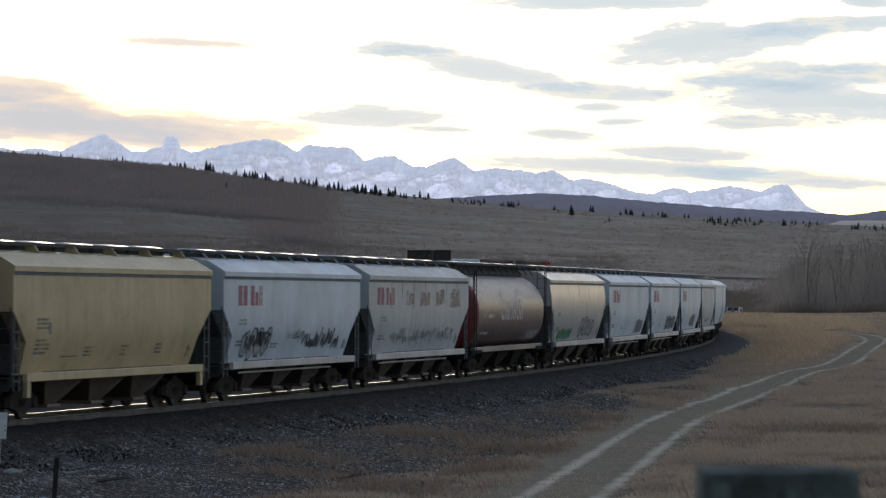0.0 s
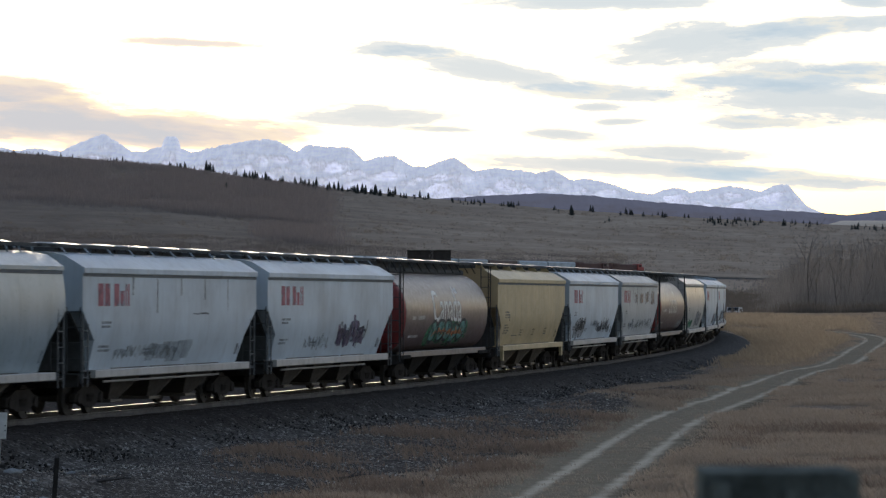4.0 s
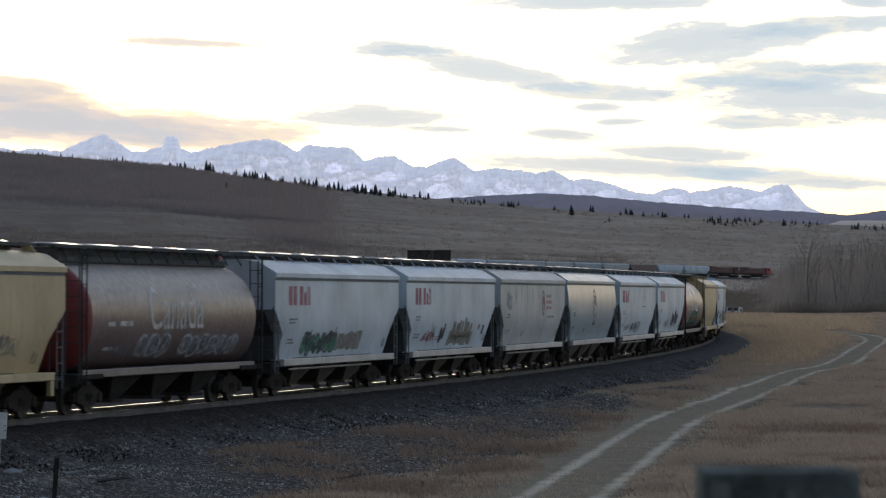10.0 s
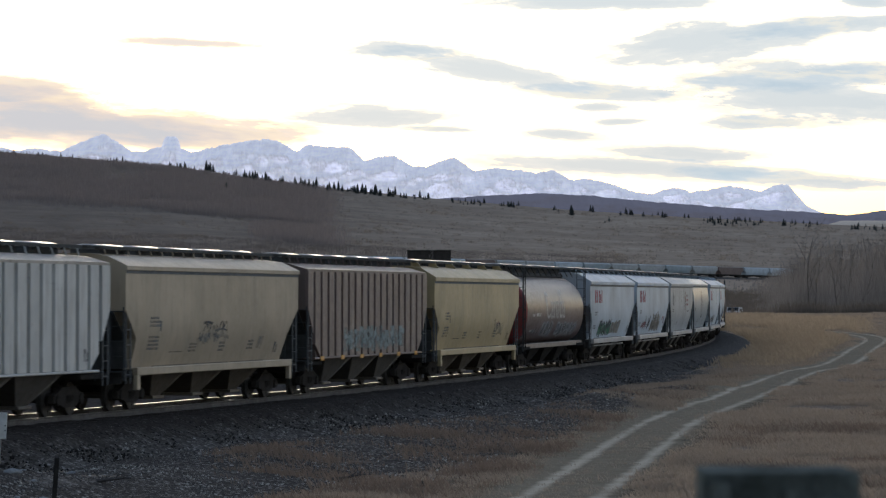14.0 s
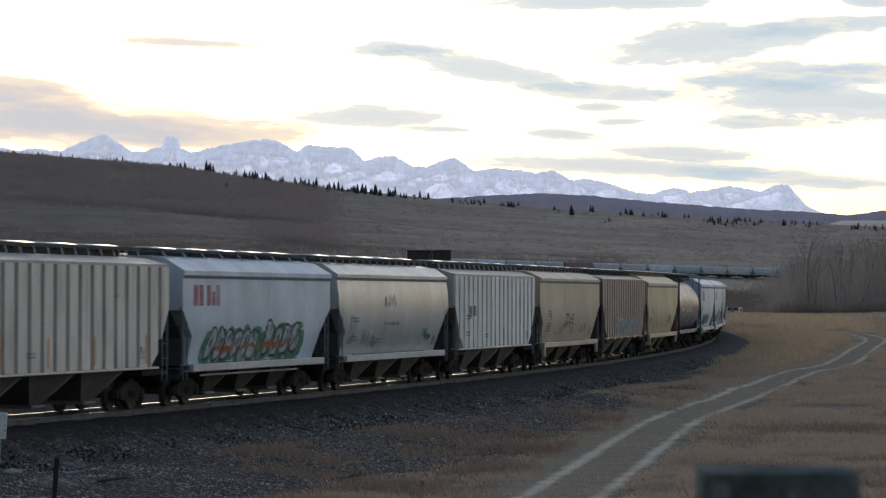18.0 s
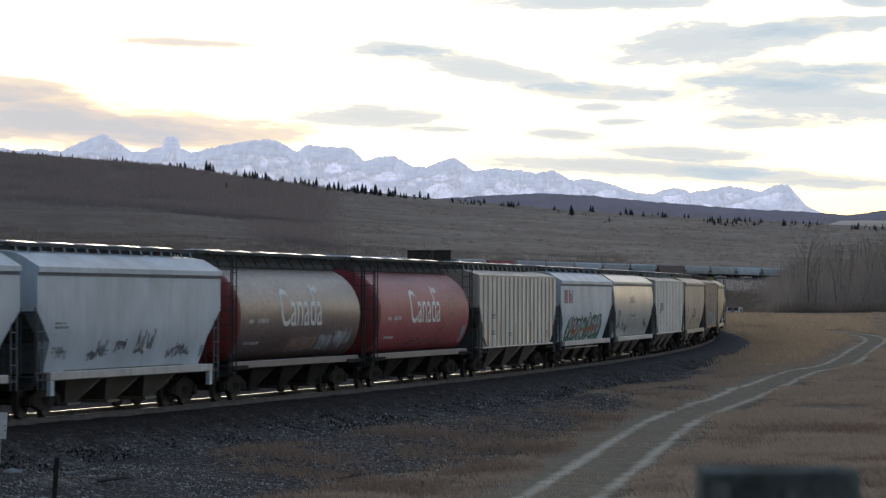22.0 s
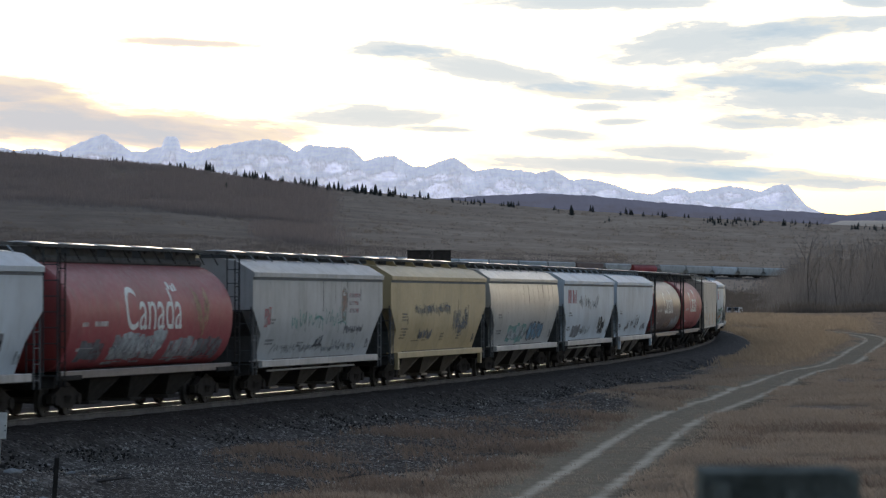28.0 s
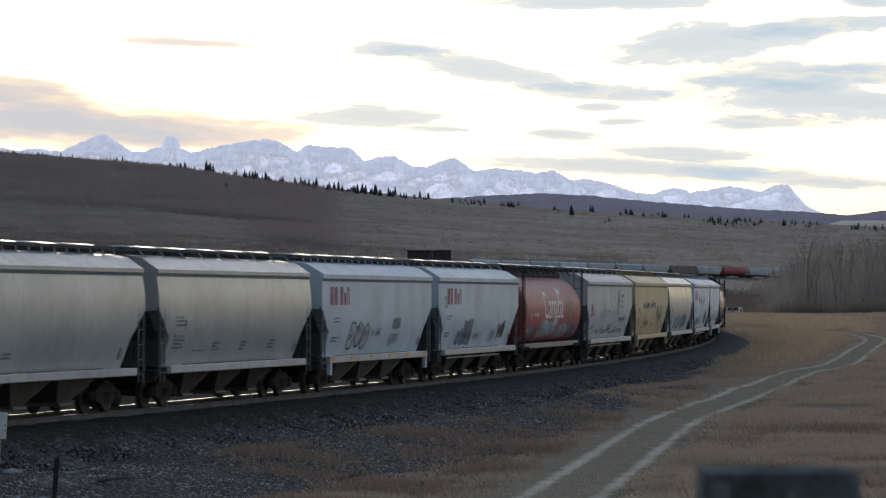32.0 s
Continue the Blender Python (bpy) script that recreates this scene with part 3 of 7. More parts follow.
SNOW = backdrop_material("hazed_snow_and_rock", (0.36, 0.375, 0.45), (0.82, 0.84, 0.88), (0.56, 0.585, 0.705), 0.55, (0.040, 0, 0.15), (0.33, 0.66))
BLUEHILL = backdrop_material("haze_blue_forest", (0.05, 0.057, 0.085), (0.085, 0.09, 0.12), (0.195, 0.205, 0.28), 0.42, (0.02, 0, 0.05))
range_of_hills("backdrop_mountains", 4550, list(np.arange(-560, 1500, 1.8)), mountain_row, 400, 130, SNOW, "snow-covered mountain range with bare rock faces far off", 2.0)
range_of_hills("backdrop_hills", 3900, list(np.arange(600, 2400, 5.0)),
               lambda c: float(np.interp(c, [600, 800, 860, 950, 1050, 1150, 1300, 1440, 1500, 1560, 1700, 2400], [362, 350, 347, 342, 347, 357, 369, 376, 381, 373, 378, 376])) + 1.5 * lumps(c, 0, 12, 8.0), 420, 40, BLUEHILL, "wooded foothills below the mountains, blued by painted haze", 5.0)


PALEFIELD = backdrop_material("hazed_far_fields", (0.40, 0.36, 0.32), (0.52, 0.47, 0.42), (0.30, 0.28, 0.27), 0.3, (0.01, 0, 0.2))
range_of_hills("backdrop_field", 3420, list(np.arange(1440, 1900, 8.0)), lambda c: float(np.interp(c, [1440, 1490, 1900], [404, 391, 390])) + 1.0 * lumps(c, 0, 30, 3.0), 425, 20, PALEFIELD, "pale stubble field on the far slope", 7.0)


# ---------------------------------------------------------------- clouds
def cloud_material(name, core, mid, rim):
    m, n, l, b = material(name)
    tex = n.new("ShaderNodeTexCoord")
    sub = n.new("ShaderNodeVectorMath")
    sub.operation = "SUBTRACT"
    sub.inputs[1].default_value = (0.5, 0.5, 0.5)
    l.new(tex.outputs["Generated"], sub.inputs[0])
    sc = n.new("ShaderNodeVectorMath")
    sc.operation = "MULTIPLY"
    sc.inputs[1].default_value = (2, 0, 2)
    l.new(sub.outputs[0], sc.inputs[0])
    ln = n.new("ShaderNodeVectorMath")
    ln.operation = "LENGTH"
    l.new(sc.outputs[0], ln.inputs[0])
    v = coords(n, l, (0.0085, 0.0085, 0.045))
    nz = noise_tex(n, l, v, 1.0, 8, 0.68)
    k = n.new("ShaderNodeMath")
    k.operation = "MULTIPLY_ADD"
    k.inputs[1].default_value, k.inputs[2].default_value = 1.6, -0.78
    l.new(nz, k.inputs[0])
    s2 = n.new("ShaderNodeMath")
    s2.operation = "ADD"
    l.new(ln.outputs["Value"], s2.inputs[0])
    l.new(k.outputs[0], s2.inputs[1])
    alpha = ramp(n, l, s2.outputs[0], [(0.55, (0.95,)), (0.80, (0.6,)), (0.96, (0.0,))])
    col = ramp(n, l, s2.outputs[0], [(0.25, core), (0.62, mid), (0.86, rim)])
    em = n.new("ShaderNodeEmission")
    l.new(col, em.inputs[0])
    tr = n.new("ShaderNodeBsdfTransparent")
    mx = n.new("ShaderNodeMixShader")
    l.new(alpha, mx.inputs[0])
    l.new(tr.outputs[0], mx.inputs[1])
    l.new(em.outputs[0], mx.inputs[2])
    out = n["Material Output"]
    l.new(mx.outputs[0], out.inputs[0])
    return m


CLOUDM = cloud_material("grey_blue_evening_cloud", (0.52, 0.63, 0.72), (0.65, 0.725, 0.775), (1.0, 0.92, 0.76))
ROSECLOUD = cloud_material("rosy_grey_evening_cloud", (0.63, 0.63, 0.66), (0.80, 0.70, 0.64), (1.0, 0.84, 0.62))
# clouds: column, row, half width, half height, lean, drift in columns
CLOUD_PLAN = [(700, 88, 120, 15, 0, -8), (880, 128, 190, 24, 9, 0), (1080, 165, 150, 18, 1, 2), (1250, 75, 230, 40, -5, 5), (1480, 45, 170, 18, -4, 6), (1440, 175, 250, 42, 3, 6),
              (1340, 217, 110, 12, 0, 4), (665, 206, 160, 21, 1, -3), (785, 229, 70, 6, 1, -1), (120, 220, 330, 42, 5, -4), (0, 190, 190, 45, 3, -6), (330, 232, 260, 30, 3, -3),
              (995, 238, 85, 11, 3, 2), (1060, 190, 60, 9, 0, 1), (1215, 272, 150, 15, 3, 3), (1120, 297, 330, 17, 3, 2), (1420, 318, 190, 14, 4, 3), (1050, 4, 260, 16, 0, 3),
              (330, 76, 140, 8, 2, -5), (1390, 135, 190, 28, -3, 5), (1100, 216, 60, 7, -3, 2), (1540, 130, 110, 18, 0, 5), (1540, 5, 60, 12, 3, 4), (60, 160, 110, 22, 8, -5)]


def cloud_pose(c, r, lean, d):
    return pose((c - 784) / F * d, d, CZ + (478 - r) / F * d, 0, lean, 0)


def cloud_mesh(hw, hh, mat):
    """A thin glowing disc turned to the camera, bulging a little towards it."""
    verts, faces, n = [], [], 40
    for i in range(1, 6):
        a = i / 5
        for j in range(n):
            t = 2 * math.pi * j / n
            verts.append((hw * a * math.cos(t), -hh * 0.5 * (1 - a * a), hh * a * math.sin(t)))
    faces.append(tuple(range(n))[::-1])
    for i in range(4):
        faces += [(i * n + j, (i + 1) * n + j, (i + 1) * n + (j + 1) % n, i * n + (j + 1) % n) for j in range(n)]
    return mesh_from("cloud", verts, faces, [mat], True)


CLOUDS = []
for k, (c, r, hw, hh, lean, drift) in enumerate(CLOUD_PLAN):
    d = 4680 + 8 * k
    ob = new("cloud", cloud_mesh(1.22 * hw * d / F, 1.35 * hh * d / F, ROSECLOUD if c < 340 else CLOUDM))
    ob.matrix_basis = cloud_pose(c, r, lean, d)
    ob.visible_shadow = False
    tagged(ob, "thin grey-blue evening cloud with a warm pale rim", "cloud", "evening clouds", "structure")
    CLOUDS.append((ob, c, r, lean, d, drift))


# ---------------------------------------------------------------- mesh kit for things
class Geo:
    """Collects boxes, rods and lofts into one mesh."""

    def __init__(self):
        self.v, self.f = [], []

    def box(self, x0, x1, y0, y1, z0, z1, c=0.0):
        """A block; c chamfers its four long edges along x."""
        if c:
            sec = [(y0, z0 + c), (y0, z1 - c), (y0 + c, z1), (y1 - c, z1), (y1, z1 - c), (y1, z0 + c), (y1 - c, z0), (y0 + c, z0)]
        else:
            sec = [(y0, z0), (y0, z1), (y1, z1), (y1, z0)]
        return self.loft([(x0, sec), (x1, sec)])

    def loft(self, stations):
        o, n = len(self.v), len(stations[0][1])
        for x, sec in stations:
            self.v += [(x, y, z) for y, z in sec]
        for i in range(len(stations) - 1):
            a, b = o + i * n, o + (i + 1) * n
            self.f += [(a + j, a + (j + 1) % n, b + (j + 1) % n, b + j) for j in range(n)]
        self.f.append(tuple(o + j for j in range(n))[::-1])
        self.f.append(tuple(o + (len(stations) - 1) * n + j for j in range(n)))
        return self

    def prism_y(self, pts, y0, y1):
        """A flat plate with outline pts in x and z, from y0 to y1."""
        o, n = len(self.v), len(pts)
        self.v += [(x, y0, z) for x, z in pts] + [(x, y1, z) for x, z in pts]
        self.f += [tuple(o + j for j in range(n)), tuple(o + n + j for j in range(n))[::-1]]
        self.f += [(o + (j + 1) % n, o + j, o + n + j, o + n + (j + 1) % n) for j in range(n)]
        return self

    def rod(self, a, b, r, n=6, r2=None):
        a, b = Vector(a), Vector(b)
        q = (b - a).to_track_quat("Z", "Y")
        o = len(self.v)
        for p, rr in ((a, r), (b, r if r2 is None else r2)):
            for j in range(n):
                t = 2 * math.pi * j / n
                self.v.append(tuple(p + q @ Vector((rr * math.cos(t), rr * math.sin(t), 0))))
        self.f += [(o + j, o + (j + 1) % n, o + n + (j + 1) % n, o + n + j) for j in range(n)]
        self.f += [tuple(o + j for j in range(n))[::-1], tuple(o + n + j for j in range(n))]
        return self

    def disc(self, x, y0, y1, z, r, n=18):
        return self.rod((x, y0, z), (x, y1, z), r, n)


MESHES = {}


def shared(key, mat, build, smooth_shade=False):
    """One mesh for each kind of part and material."""
    k = (key, mat.name)
    if k not in MESHES:
        g = build()
        if isinstance(g, Geo):
            me = mesh_from(key if isinstance(key, str) else str(key[0]), g.v, g.f, [mat], False)
            bm = bmesh.new()
            bm.from_mesh(me)
            bmesh.ops.recalc_face_normals(bm, faces=bm.faces)
            bm.to_mesh(me)
            bm.free()
        else:
            me = g
            me.materials.append(mat)
        if smooth_shade:
            me.shade_smooth()
            me.set_sharp_from_angle(angle=radians(28))
        MESHES[k] = me
    return MESHES[k]


def part(name, me, parent, m=None, label=""):
    ob = new(name, me)
    ob.parent = parent
    if m is not None:
        ob.matrix_basis = m
    if label:
        ob["label"] = label
    return ob


# ---------------------------------------------------------------- covered hopper cars
def tank_point(t, k=1.0):
    """Outline of the tank: round above, fuller and squarer below."""
    c, s = math.cos(t), math.sin(t)
    y = 1.60 * (c if s >= 0 else math.copysign(abs(c) ** 0.5, c))
    return y * k, 2.72 + 1.55 * s * k


def half_section(kind, zb):
    """Half of the body's cross-section from the bottom edge up to the roof's middle: (half width, height)."""
    if kind == "tube":
        return [tank_point(t) for t in np.linspace(-1.25, 1.50, 18)]
    if kind == "round":
        wide = ([1.2, 1.5, 1.8, 2.2, 2.7, 3.3, 3.92], [1.24, 1.35, 1.46, 1.55, 1.59, 1.57, 1.48])
        top = [(1.53, 3.93), (1.53, 4.04), (1.40, 4.12), (1.05, 4.36), (0.5, 4.46)]
    elif kind == "ribbed":
        wide = ([1.2, 4.1], [1.50, 1.50])
        top = [(1.56, 4.10), (1.56, 4.18), (1.3, 4.24), (0.9, 4.36), (0.4, 4.40)]
    elif kind == "tall":
        wide = ([1.2, 1.5, 1.8, 2.2, 2.7, 3.98], [1.30, 1.40, 1.49, 1.57, 1.60, 1.60])
        top = [(1.65, 3.99), (1.65, 4.10), (1.52, 4.17), (1.06, 4.38), (0.5, 4.46)]
    else:
        wide = ([1.2, 1.5, 1.8, 2.2, 2.7, 3.87], [1.28, 1.38, 1.48, 1.57, 1.60, 1.60])
        top = [(1.65, 3.88), (1.65, 4.02), (1.52, 4.10), (1.06, 4.37), (0.5, 4.46)]
    z1 = wide[0][-1]
    lev = [zb + (z1 - zb) * i / 8 for i in range(9)]
    return [(float(np.interp(z, *wide)), z) for z in lev] + top


def side_y(kind, z):
    """Half width of the outer skin at height z."""
    sec = half_section(kind, 1.2)
    return float(np.interp(z, [p[1] for p in sec], [p[0] for p in sec])) if kind != "ribbed" else 1.594


def body_geo(kind, hb):
    g = Geo()

    def ring(zb, k=1.0):
        h = half_section(kind, zb)
        return [(-y * k, z) for y, z in h] + [(y * k, z) for y, z in h[::-1]]
    if kind == "tube":
        sec = lambda k: [tank_point(t, k) for t in np.linspace(0, 2 * math.pi, 41)[:-1]]
        g.loft([(-hb + 0.9, sec(1.0)), (hb - 0.9, sec(1.0))])
        return g
    st = [(-hb, 2.85), (-hb + 0.02, 2.85), (-hb + 1.10, 2.05), (-hb + 1.25, 1.22), (-2, 1.22), (2, 1.22), (hb - 1.25, 1.22), (hb - 1.10, 2.05), (hb - 0.02, 2.85), (hb, 2.85)]
    g.loft([(x, ring(zb)) for x, zb in st])
    return g


def tube_end_geo(hb, sign):
    g = Geo()
    x0 = sign * (hb - 0.9)
    sts = []
    for dx, k in ((0.0, 0.997), (0.10, 0.985), (0.24, 0.93), (0.36, 0.80), (0.44, 0.55), (0.48, 0.25)):
        sts.append((x0 + sign * dx, [tank_point(t, k) for t in np.linspace(0, 2 * math.pi, 41)[:-1]]))
    g.loft(sts if sign > 0 else sts[::-1])
    return g


def ladder_geo(h0, h1):
    g = Geo()
    for y in (-0.2, 0.2):
        g.box(-0.017, 0.017, y - 0.017, y + 0.017, h0, h1)
    z = h0 + 0.25
    while z < h1:
        g.rod((0, -0.2, z), (0, 0.2, z), 0.013, 5)
        z += 0.42
    return g


def truck(car, x):
    """A two-axle truck under the car."""
    base = part("truck", shared("bolster", STEEL, lambda: Geo().box(-0.22, 0.22, -1.1, 1.1, 0.42, 0.72, 0.05)), car, Matrix.Translation((x, 0, 0)))

    def frame_geo():
        pts = [(-1.16, 0.36), (-1.16, 0.58), (-0.82, 0.66), (-0.5, 0.80), (0.5, 0.80), (0.82, 0.66), (1.16, 0.58), (1.16, 0.36), (0.8, 0.40), (0.45, 0.24), (-0.45, 0.24), (-0.8, 0.40)]
        g = Geo().prism_y(pts, -0.09, 0.09)
        for bx in (-0.89, 0.89):
            g.rod((bx, -0.14, 0.457), (bx, 0.14, 0.457), 0.15, 10)
        for bx in (-0.16, 0, 0.16):
            g.rod((bx, -0.02, 0.30), (bx, -0.13, 0.56), 0.06, 6)
        return g
    for y in (-1.02, 1.02):
        part("side_frame", shared("side_frame", FRAME, frame_geo), base, Matrix.Translation((0, y, 0)))

    def wheels_geo():
        g = Geo()
        for s in (-1, 1):
            g.disc(0, s * 0.70, s * 0.80, 0, 0.457, 20)
            g.disc(0, s * 0.66, s * 0.70, 0, 0.485, 20)
            g.disc(0, s * 0.80, s * 0.84, 0, 0.17, 10)
            for k in range(5):
                t = k * 2 * math.pi / 5
                g.rod((0.3 * math.cos(t), s * 0.79, 0.3 * math.sin(t)), (0.3 * math.cos(t), s * 0.815, 0.3 * math.sin(t)), 0.05, 6)
        g.rod((0, -0.7, 0), (0, 0.7, 0), 0.085, 8)
        return g
    for dx in (-0.89, 0.89):
        WHEELS.append((part("wheelset", shared("wheelset", TREAD, wheels_geo), base, Matrix.Translation((dx, 0, 0.457))), dx))
    return base


WHEELS = []


def skin(quads, kind, proud=0.006):
    """Flat outlines (x, z) laid on the car's right side, following its bulge."""
    g = Geo()
    for q in quads:
        (xa, za), (xb, zb_), (xc, zc), (xd, zd) = q          # two on the lower edge, two on the upper edge
        n = 5 if kind != "ribbed" else 1
        o = len(g.v)
        for i in range(n + 1):
            a = i / n
            for (x, z) in ((xa + (xd - xa) * a, za + (zd - za) * a), (xb + (xc - xb) * a, zb_ + (zc - zb_) * a)):
                g.v.append((x, -side_y(kind, z) - proud, z))
        g.f += [(o + 2 * i, o + 2 * i + 1, o + 2 * i + 3, o + 2 * i + 2) for i in range(n)]
    return g


def rect(x0, x1, z0, z1, lean=0.0):
    return ((x0, z0), (x1, z0), (x1 + lean, z1), (x0 + lean, z1))


def canada_mesh(kind, x0, x1, z0, height):
    """The country's name in tall letters, bent round the tank."""
    cu = bpy.data.curves.new("lettering", "FONT")
    cu.body, cu.size = "Canada", 1.0
    tmp = new("lettering", cu)
    dg = bpy.context.evaluated_depsgraph_get()
    dg.update()
    me = bpy.data.meshes.new_from_object(tmp.evaluated_get(dg))
    bpy.data.objects.remove(tmp)
    xs, ys = [v.co.x for v in me.vertices], [v.co.y for v in me.vertices]
    kx, kz = (x1 - x0) / (max(xs) - min(xs)), height / (max(ys) - min(ys))
    ox, oy = min(xs), min(ys)
    bm = bmesh.new()
    bm.from_mesh(me)
    for v in bm.verts:
        v.co = Vector((x0 + (v.co.x - ox) * kx, 0, z0 + (v.co.y - oy) * kz))
    for i in range(1, 10):
        bmesh.ops.bisect_plane(bm, geom=bm.verts[:] + bm.edges[:] + bm.faces[:], plane_co=(0, 0, z0 + height * i / 10), plane_no=(0, 0, 1))
    for v in bm.verts:
        v.co.y = -side_y(kind, v.co.z) - 0.008
    bm.to_mesh(me)
    bm.free()
    me.materials.clear()
    return me


def stroke(pts, t):
    """A ribbon of width t along the points, as quads."""
    out, edge = [], []
    for i, (x, z) in enumerate(pts):
        xa, za = pts[max(0, i - 1)]
        xb, zb = pts[min(len(pts) - 1, i + 1)]
        k = math.hypot(xb - xa, zb - za) or 1.0
        nx, nz = -(zb - za) / k * t / 2, (xb - xa) / k * t / 2
        edge.append(((x - nx, z - nz), (x + nx, z + nz)))
    for (l0, r0), (l1, r1) in zip(edge, edge[1:]):
        out.append((l0, r0, r1, l1))
    return out


def loop_pts(cx, cz, rx, rz, a0, a1, n=9, lean=0.0):
    pts = []
    for i in range(n + 1):
        a = a0 + (a1 - a0) * i / n
        z = rz * math.sin(a)
        pts.append((cx + rx * math.cos(a) + lean * z, cz + z))
    return pts


def glyph_strokes(rng, x, w, z0, h, lean):
    """One wandering scribble that stands for no letter."""
    out, side = [], rng.choice((-1, 1))
    pts, k = [], rng.randrange(4, 7)
    for i in range(k + 1):
        a = i / k
        zz = z0 + h * (0.5 + 0.5 * side * (1 if i % 2 else -1) * rng.uniform(0.55, 1.0))
        pts.append((x + w * (0.05 + 0.9 * a) + lean * (zz - z0) + rng.uniform(-0.18, 0.18) * w, zz))
    for _ in range(2):                                     # round the corners
        q = [pts[0]]
        for (xa, za), (xb, zb) in zip(pts, pts[1:]):
            q += [(xa * 0.75 + xb * 0.25, za * 0.75 + zb * 0.25), (xa * 0.25 + xb * 0.75, za * 0.25 + zb * 0.75)]
        pts = q + [pts[-1]]
    out.append(pts)
    if rng.random() < 0.5:
        zc = z0 + h * rng.uniform(0.2, 0.8)
        out.append([(x - 0.1 * w, zc), (x + 0.5 * w, zc + 0.08 * h), (x + 1.1 * w, zc - 0.05 * h)])
    return out


def tag_quads(rng, x0, x1, z0, z1, n, t):
    """Thin handwritten strokes."""
    out, w = [], (x1 - x0) / n
    for i in range(n):
        h = (z1 - z0) * rng.uniform(0.6, 1.0)
        for p in glyph_strokes(rng, x0 + i * w, w * rng.uniform(0.85, 1.15), z0 + rng.uniform(0, 0.2) * (z1 - z0), h, rng.uniform(-0.05, 0.3)):
            out += stroke(p, t * rng.uniform(0.7, 1.3))
    return out


def bubble_quads(rng, x0, x1, z0, z1, n, swell=0.0):
    """Fat rounded letter bodies side by side, and their outlines."""
    fill, line, w = [], [], (x1 - x0) / n
    for i in range(n):
        cx, cz = x0 + (i + 0.5) * w, (z0 + z1) / 2 + rng.uniform(-0.06, 0.06) * (z1 - z0)
        rx, rz, lean = w * (0.50 + swell), (z1 - z0) * (rng.uniform(0.42, 0.5) + swell), rng.uniform(-0.05, 0.3)
        k = [rng.uniform(0.80, 1.12) for _ in range(12)]
        ring = []
        for j in range(12):
            a = j * math.pi / 6
            c, d = math.cos(a), math.sin(a)
            q = k[j] / max(abs(c), abs(d)) ** 0.55
            ring.append((cx + rx * c * q + lean * rz * d * q, cz + rz * d * q * 0.92))
        for j in range(12):
            a, b = ring[j], ring[(j + 1) % 12]
            fill.append((a, b, (cx, cz), (cx, cz)))
        line += stroke(ring + ring[:2], max(0.05, w * 0.09))
        for _ in range(2):                                 # short slits inside the body
            a, b = rng.uniform(-0.5, 0.5) * rx, rng.uniform(-0.5, 0.4) * rz
            d = rng.uniform(0.25, 0.5) * rz
            line += stroke([(cx + a, cz + b), (cx + a + lean * d + 0.1 * rx, cz + b + d)], max(0.05, w * 0.10))
    return fill, line


def buff_quads(rng, x0, x1, z0, z1, n):
    """Overlapping strokes of a roller, with ragged ends."""
    out, w = [], (x1 - x0) / n
    for i in range(n):
        x = x0 + i * w
        lean = rng.uniform(0.0, 0.22)
        a, b = z0 + rng.uniform(0, 0.2) * (z1 - z0), z1 - rng.uniform(0, 0.22) * (z1 - z0)
        out.append(rect(x, x + w * rng.uniform(0.85, 1.35), a, b, lean))
    return out


def text_block(rng, x, z, w, rows_, h=0.07, gap=0.11, dense=0.8):
    """Lines of unreadable small lettering as short bars."""
    out = []
    for i in range(rows_):
        q = x
        while q < x + w * (dense + (1 - dense) * rng.random()):
            d = rng.uniform(0.09, 0.2)
            out.append(rect(q, q + d, z + gap * i, z + gap * i + h))
            q += d + rng.uniform(0.03, 0.06)
    return out


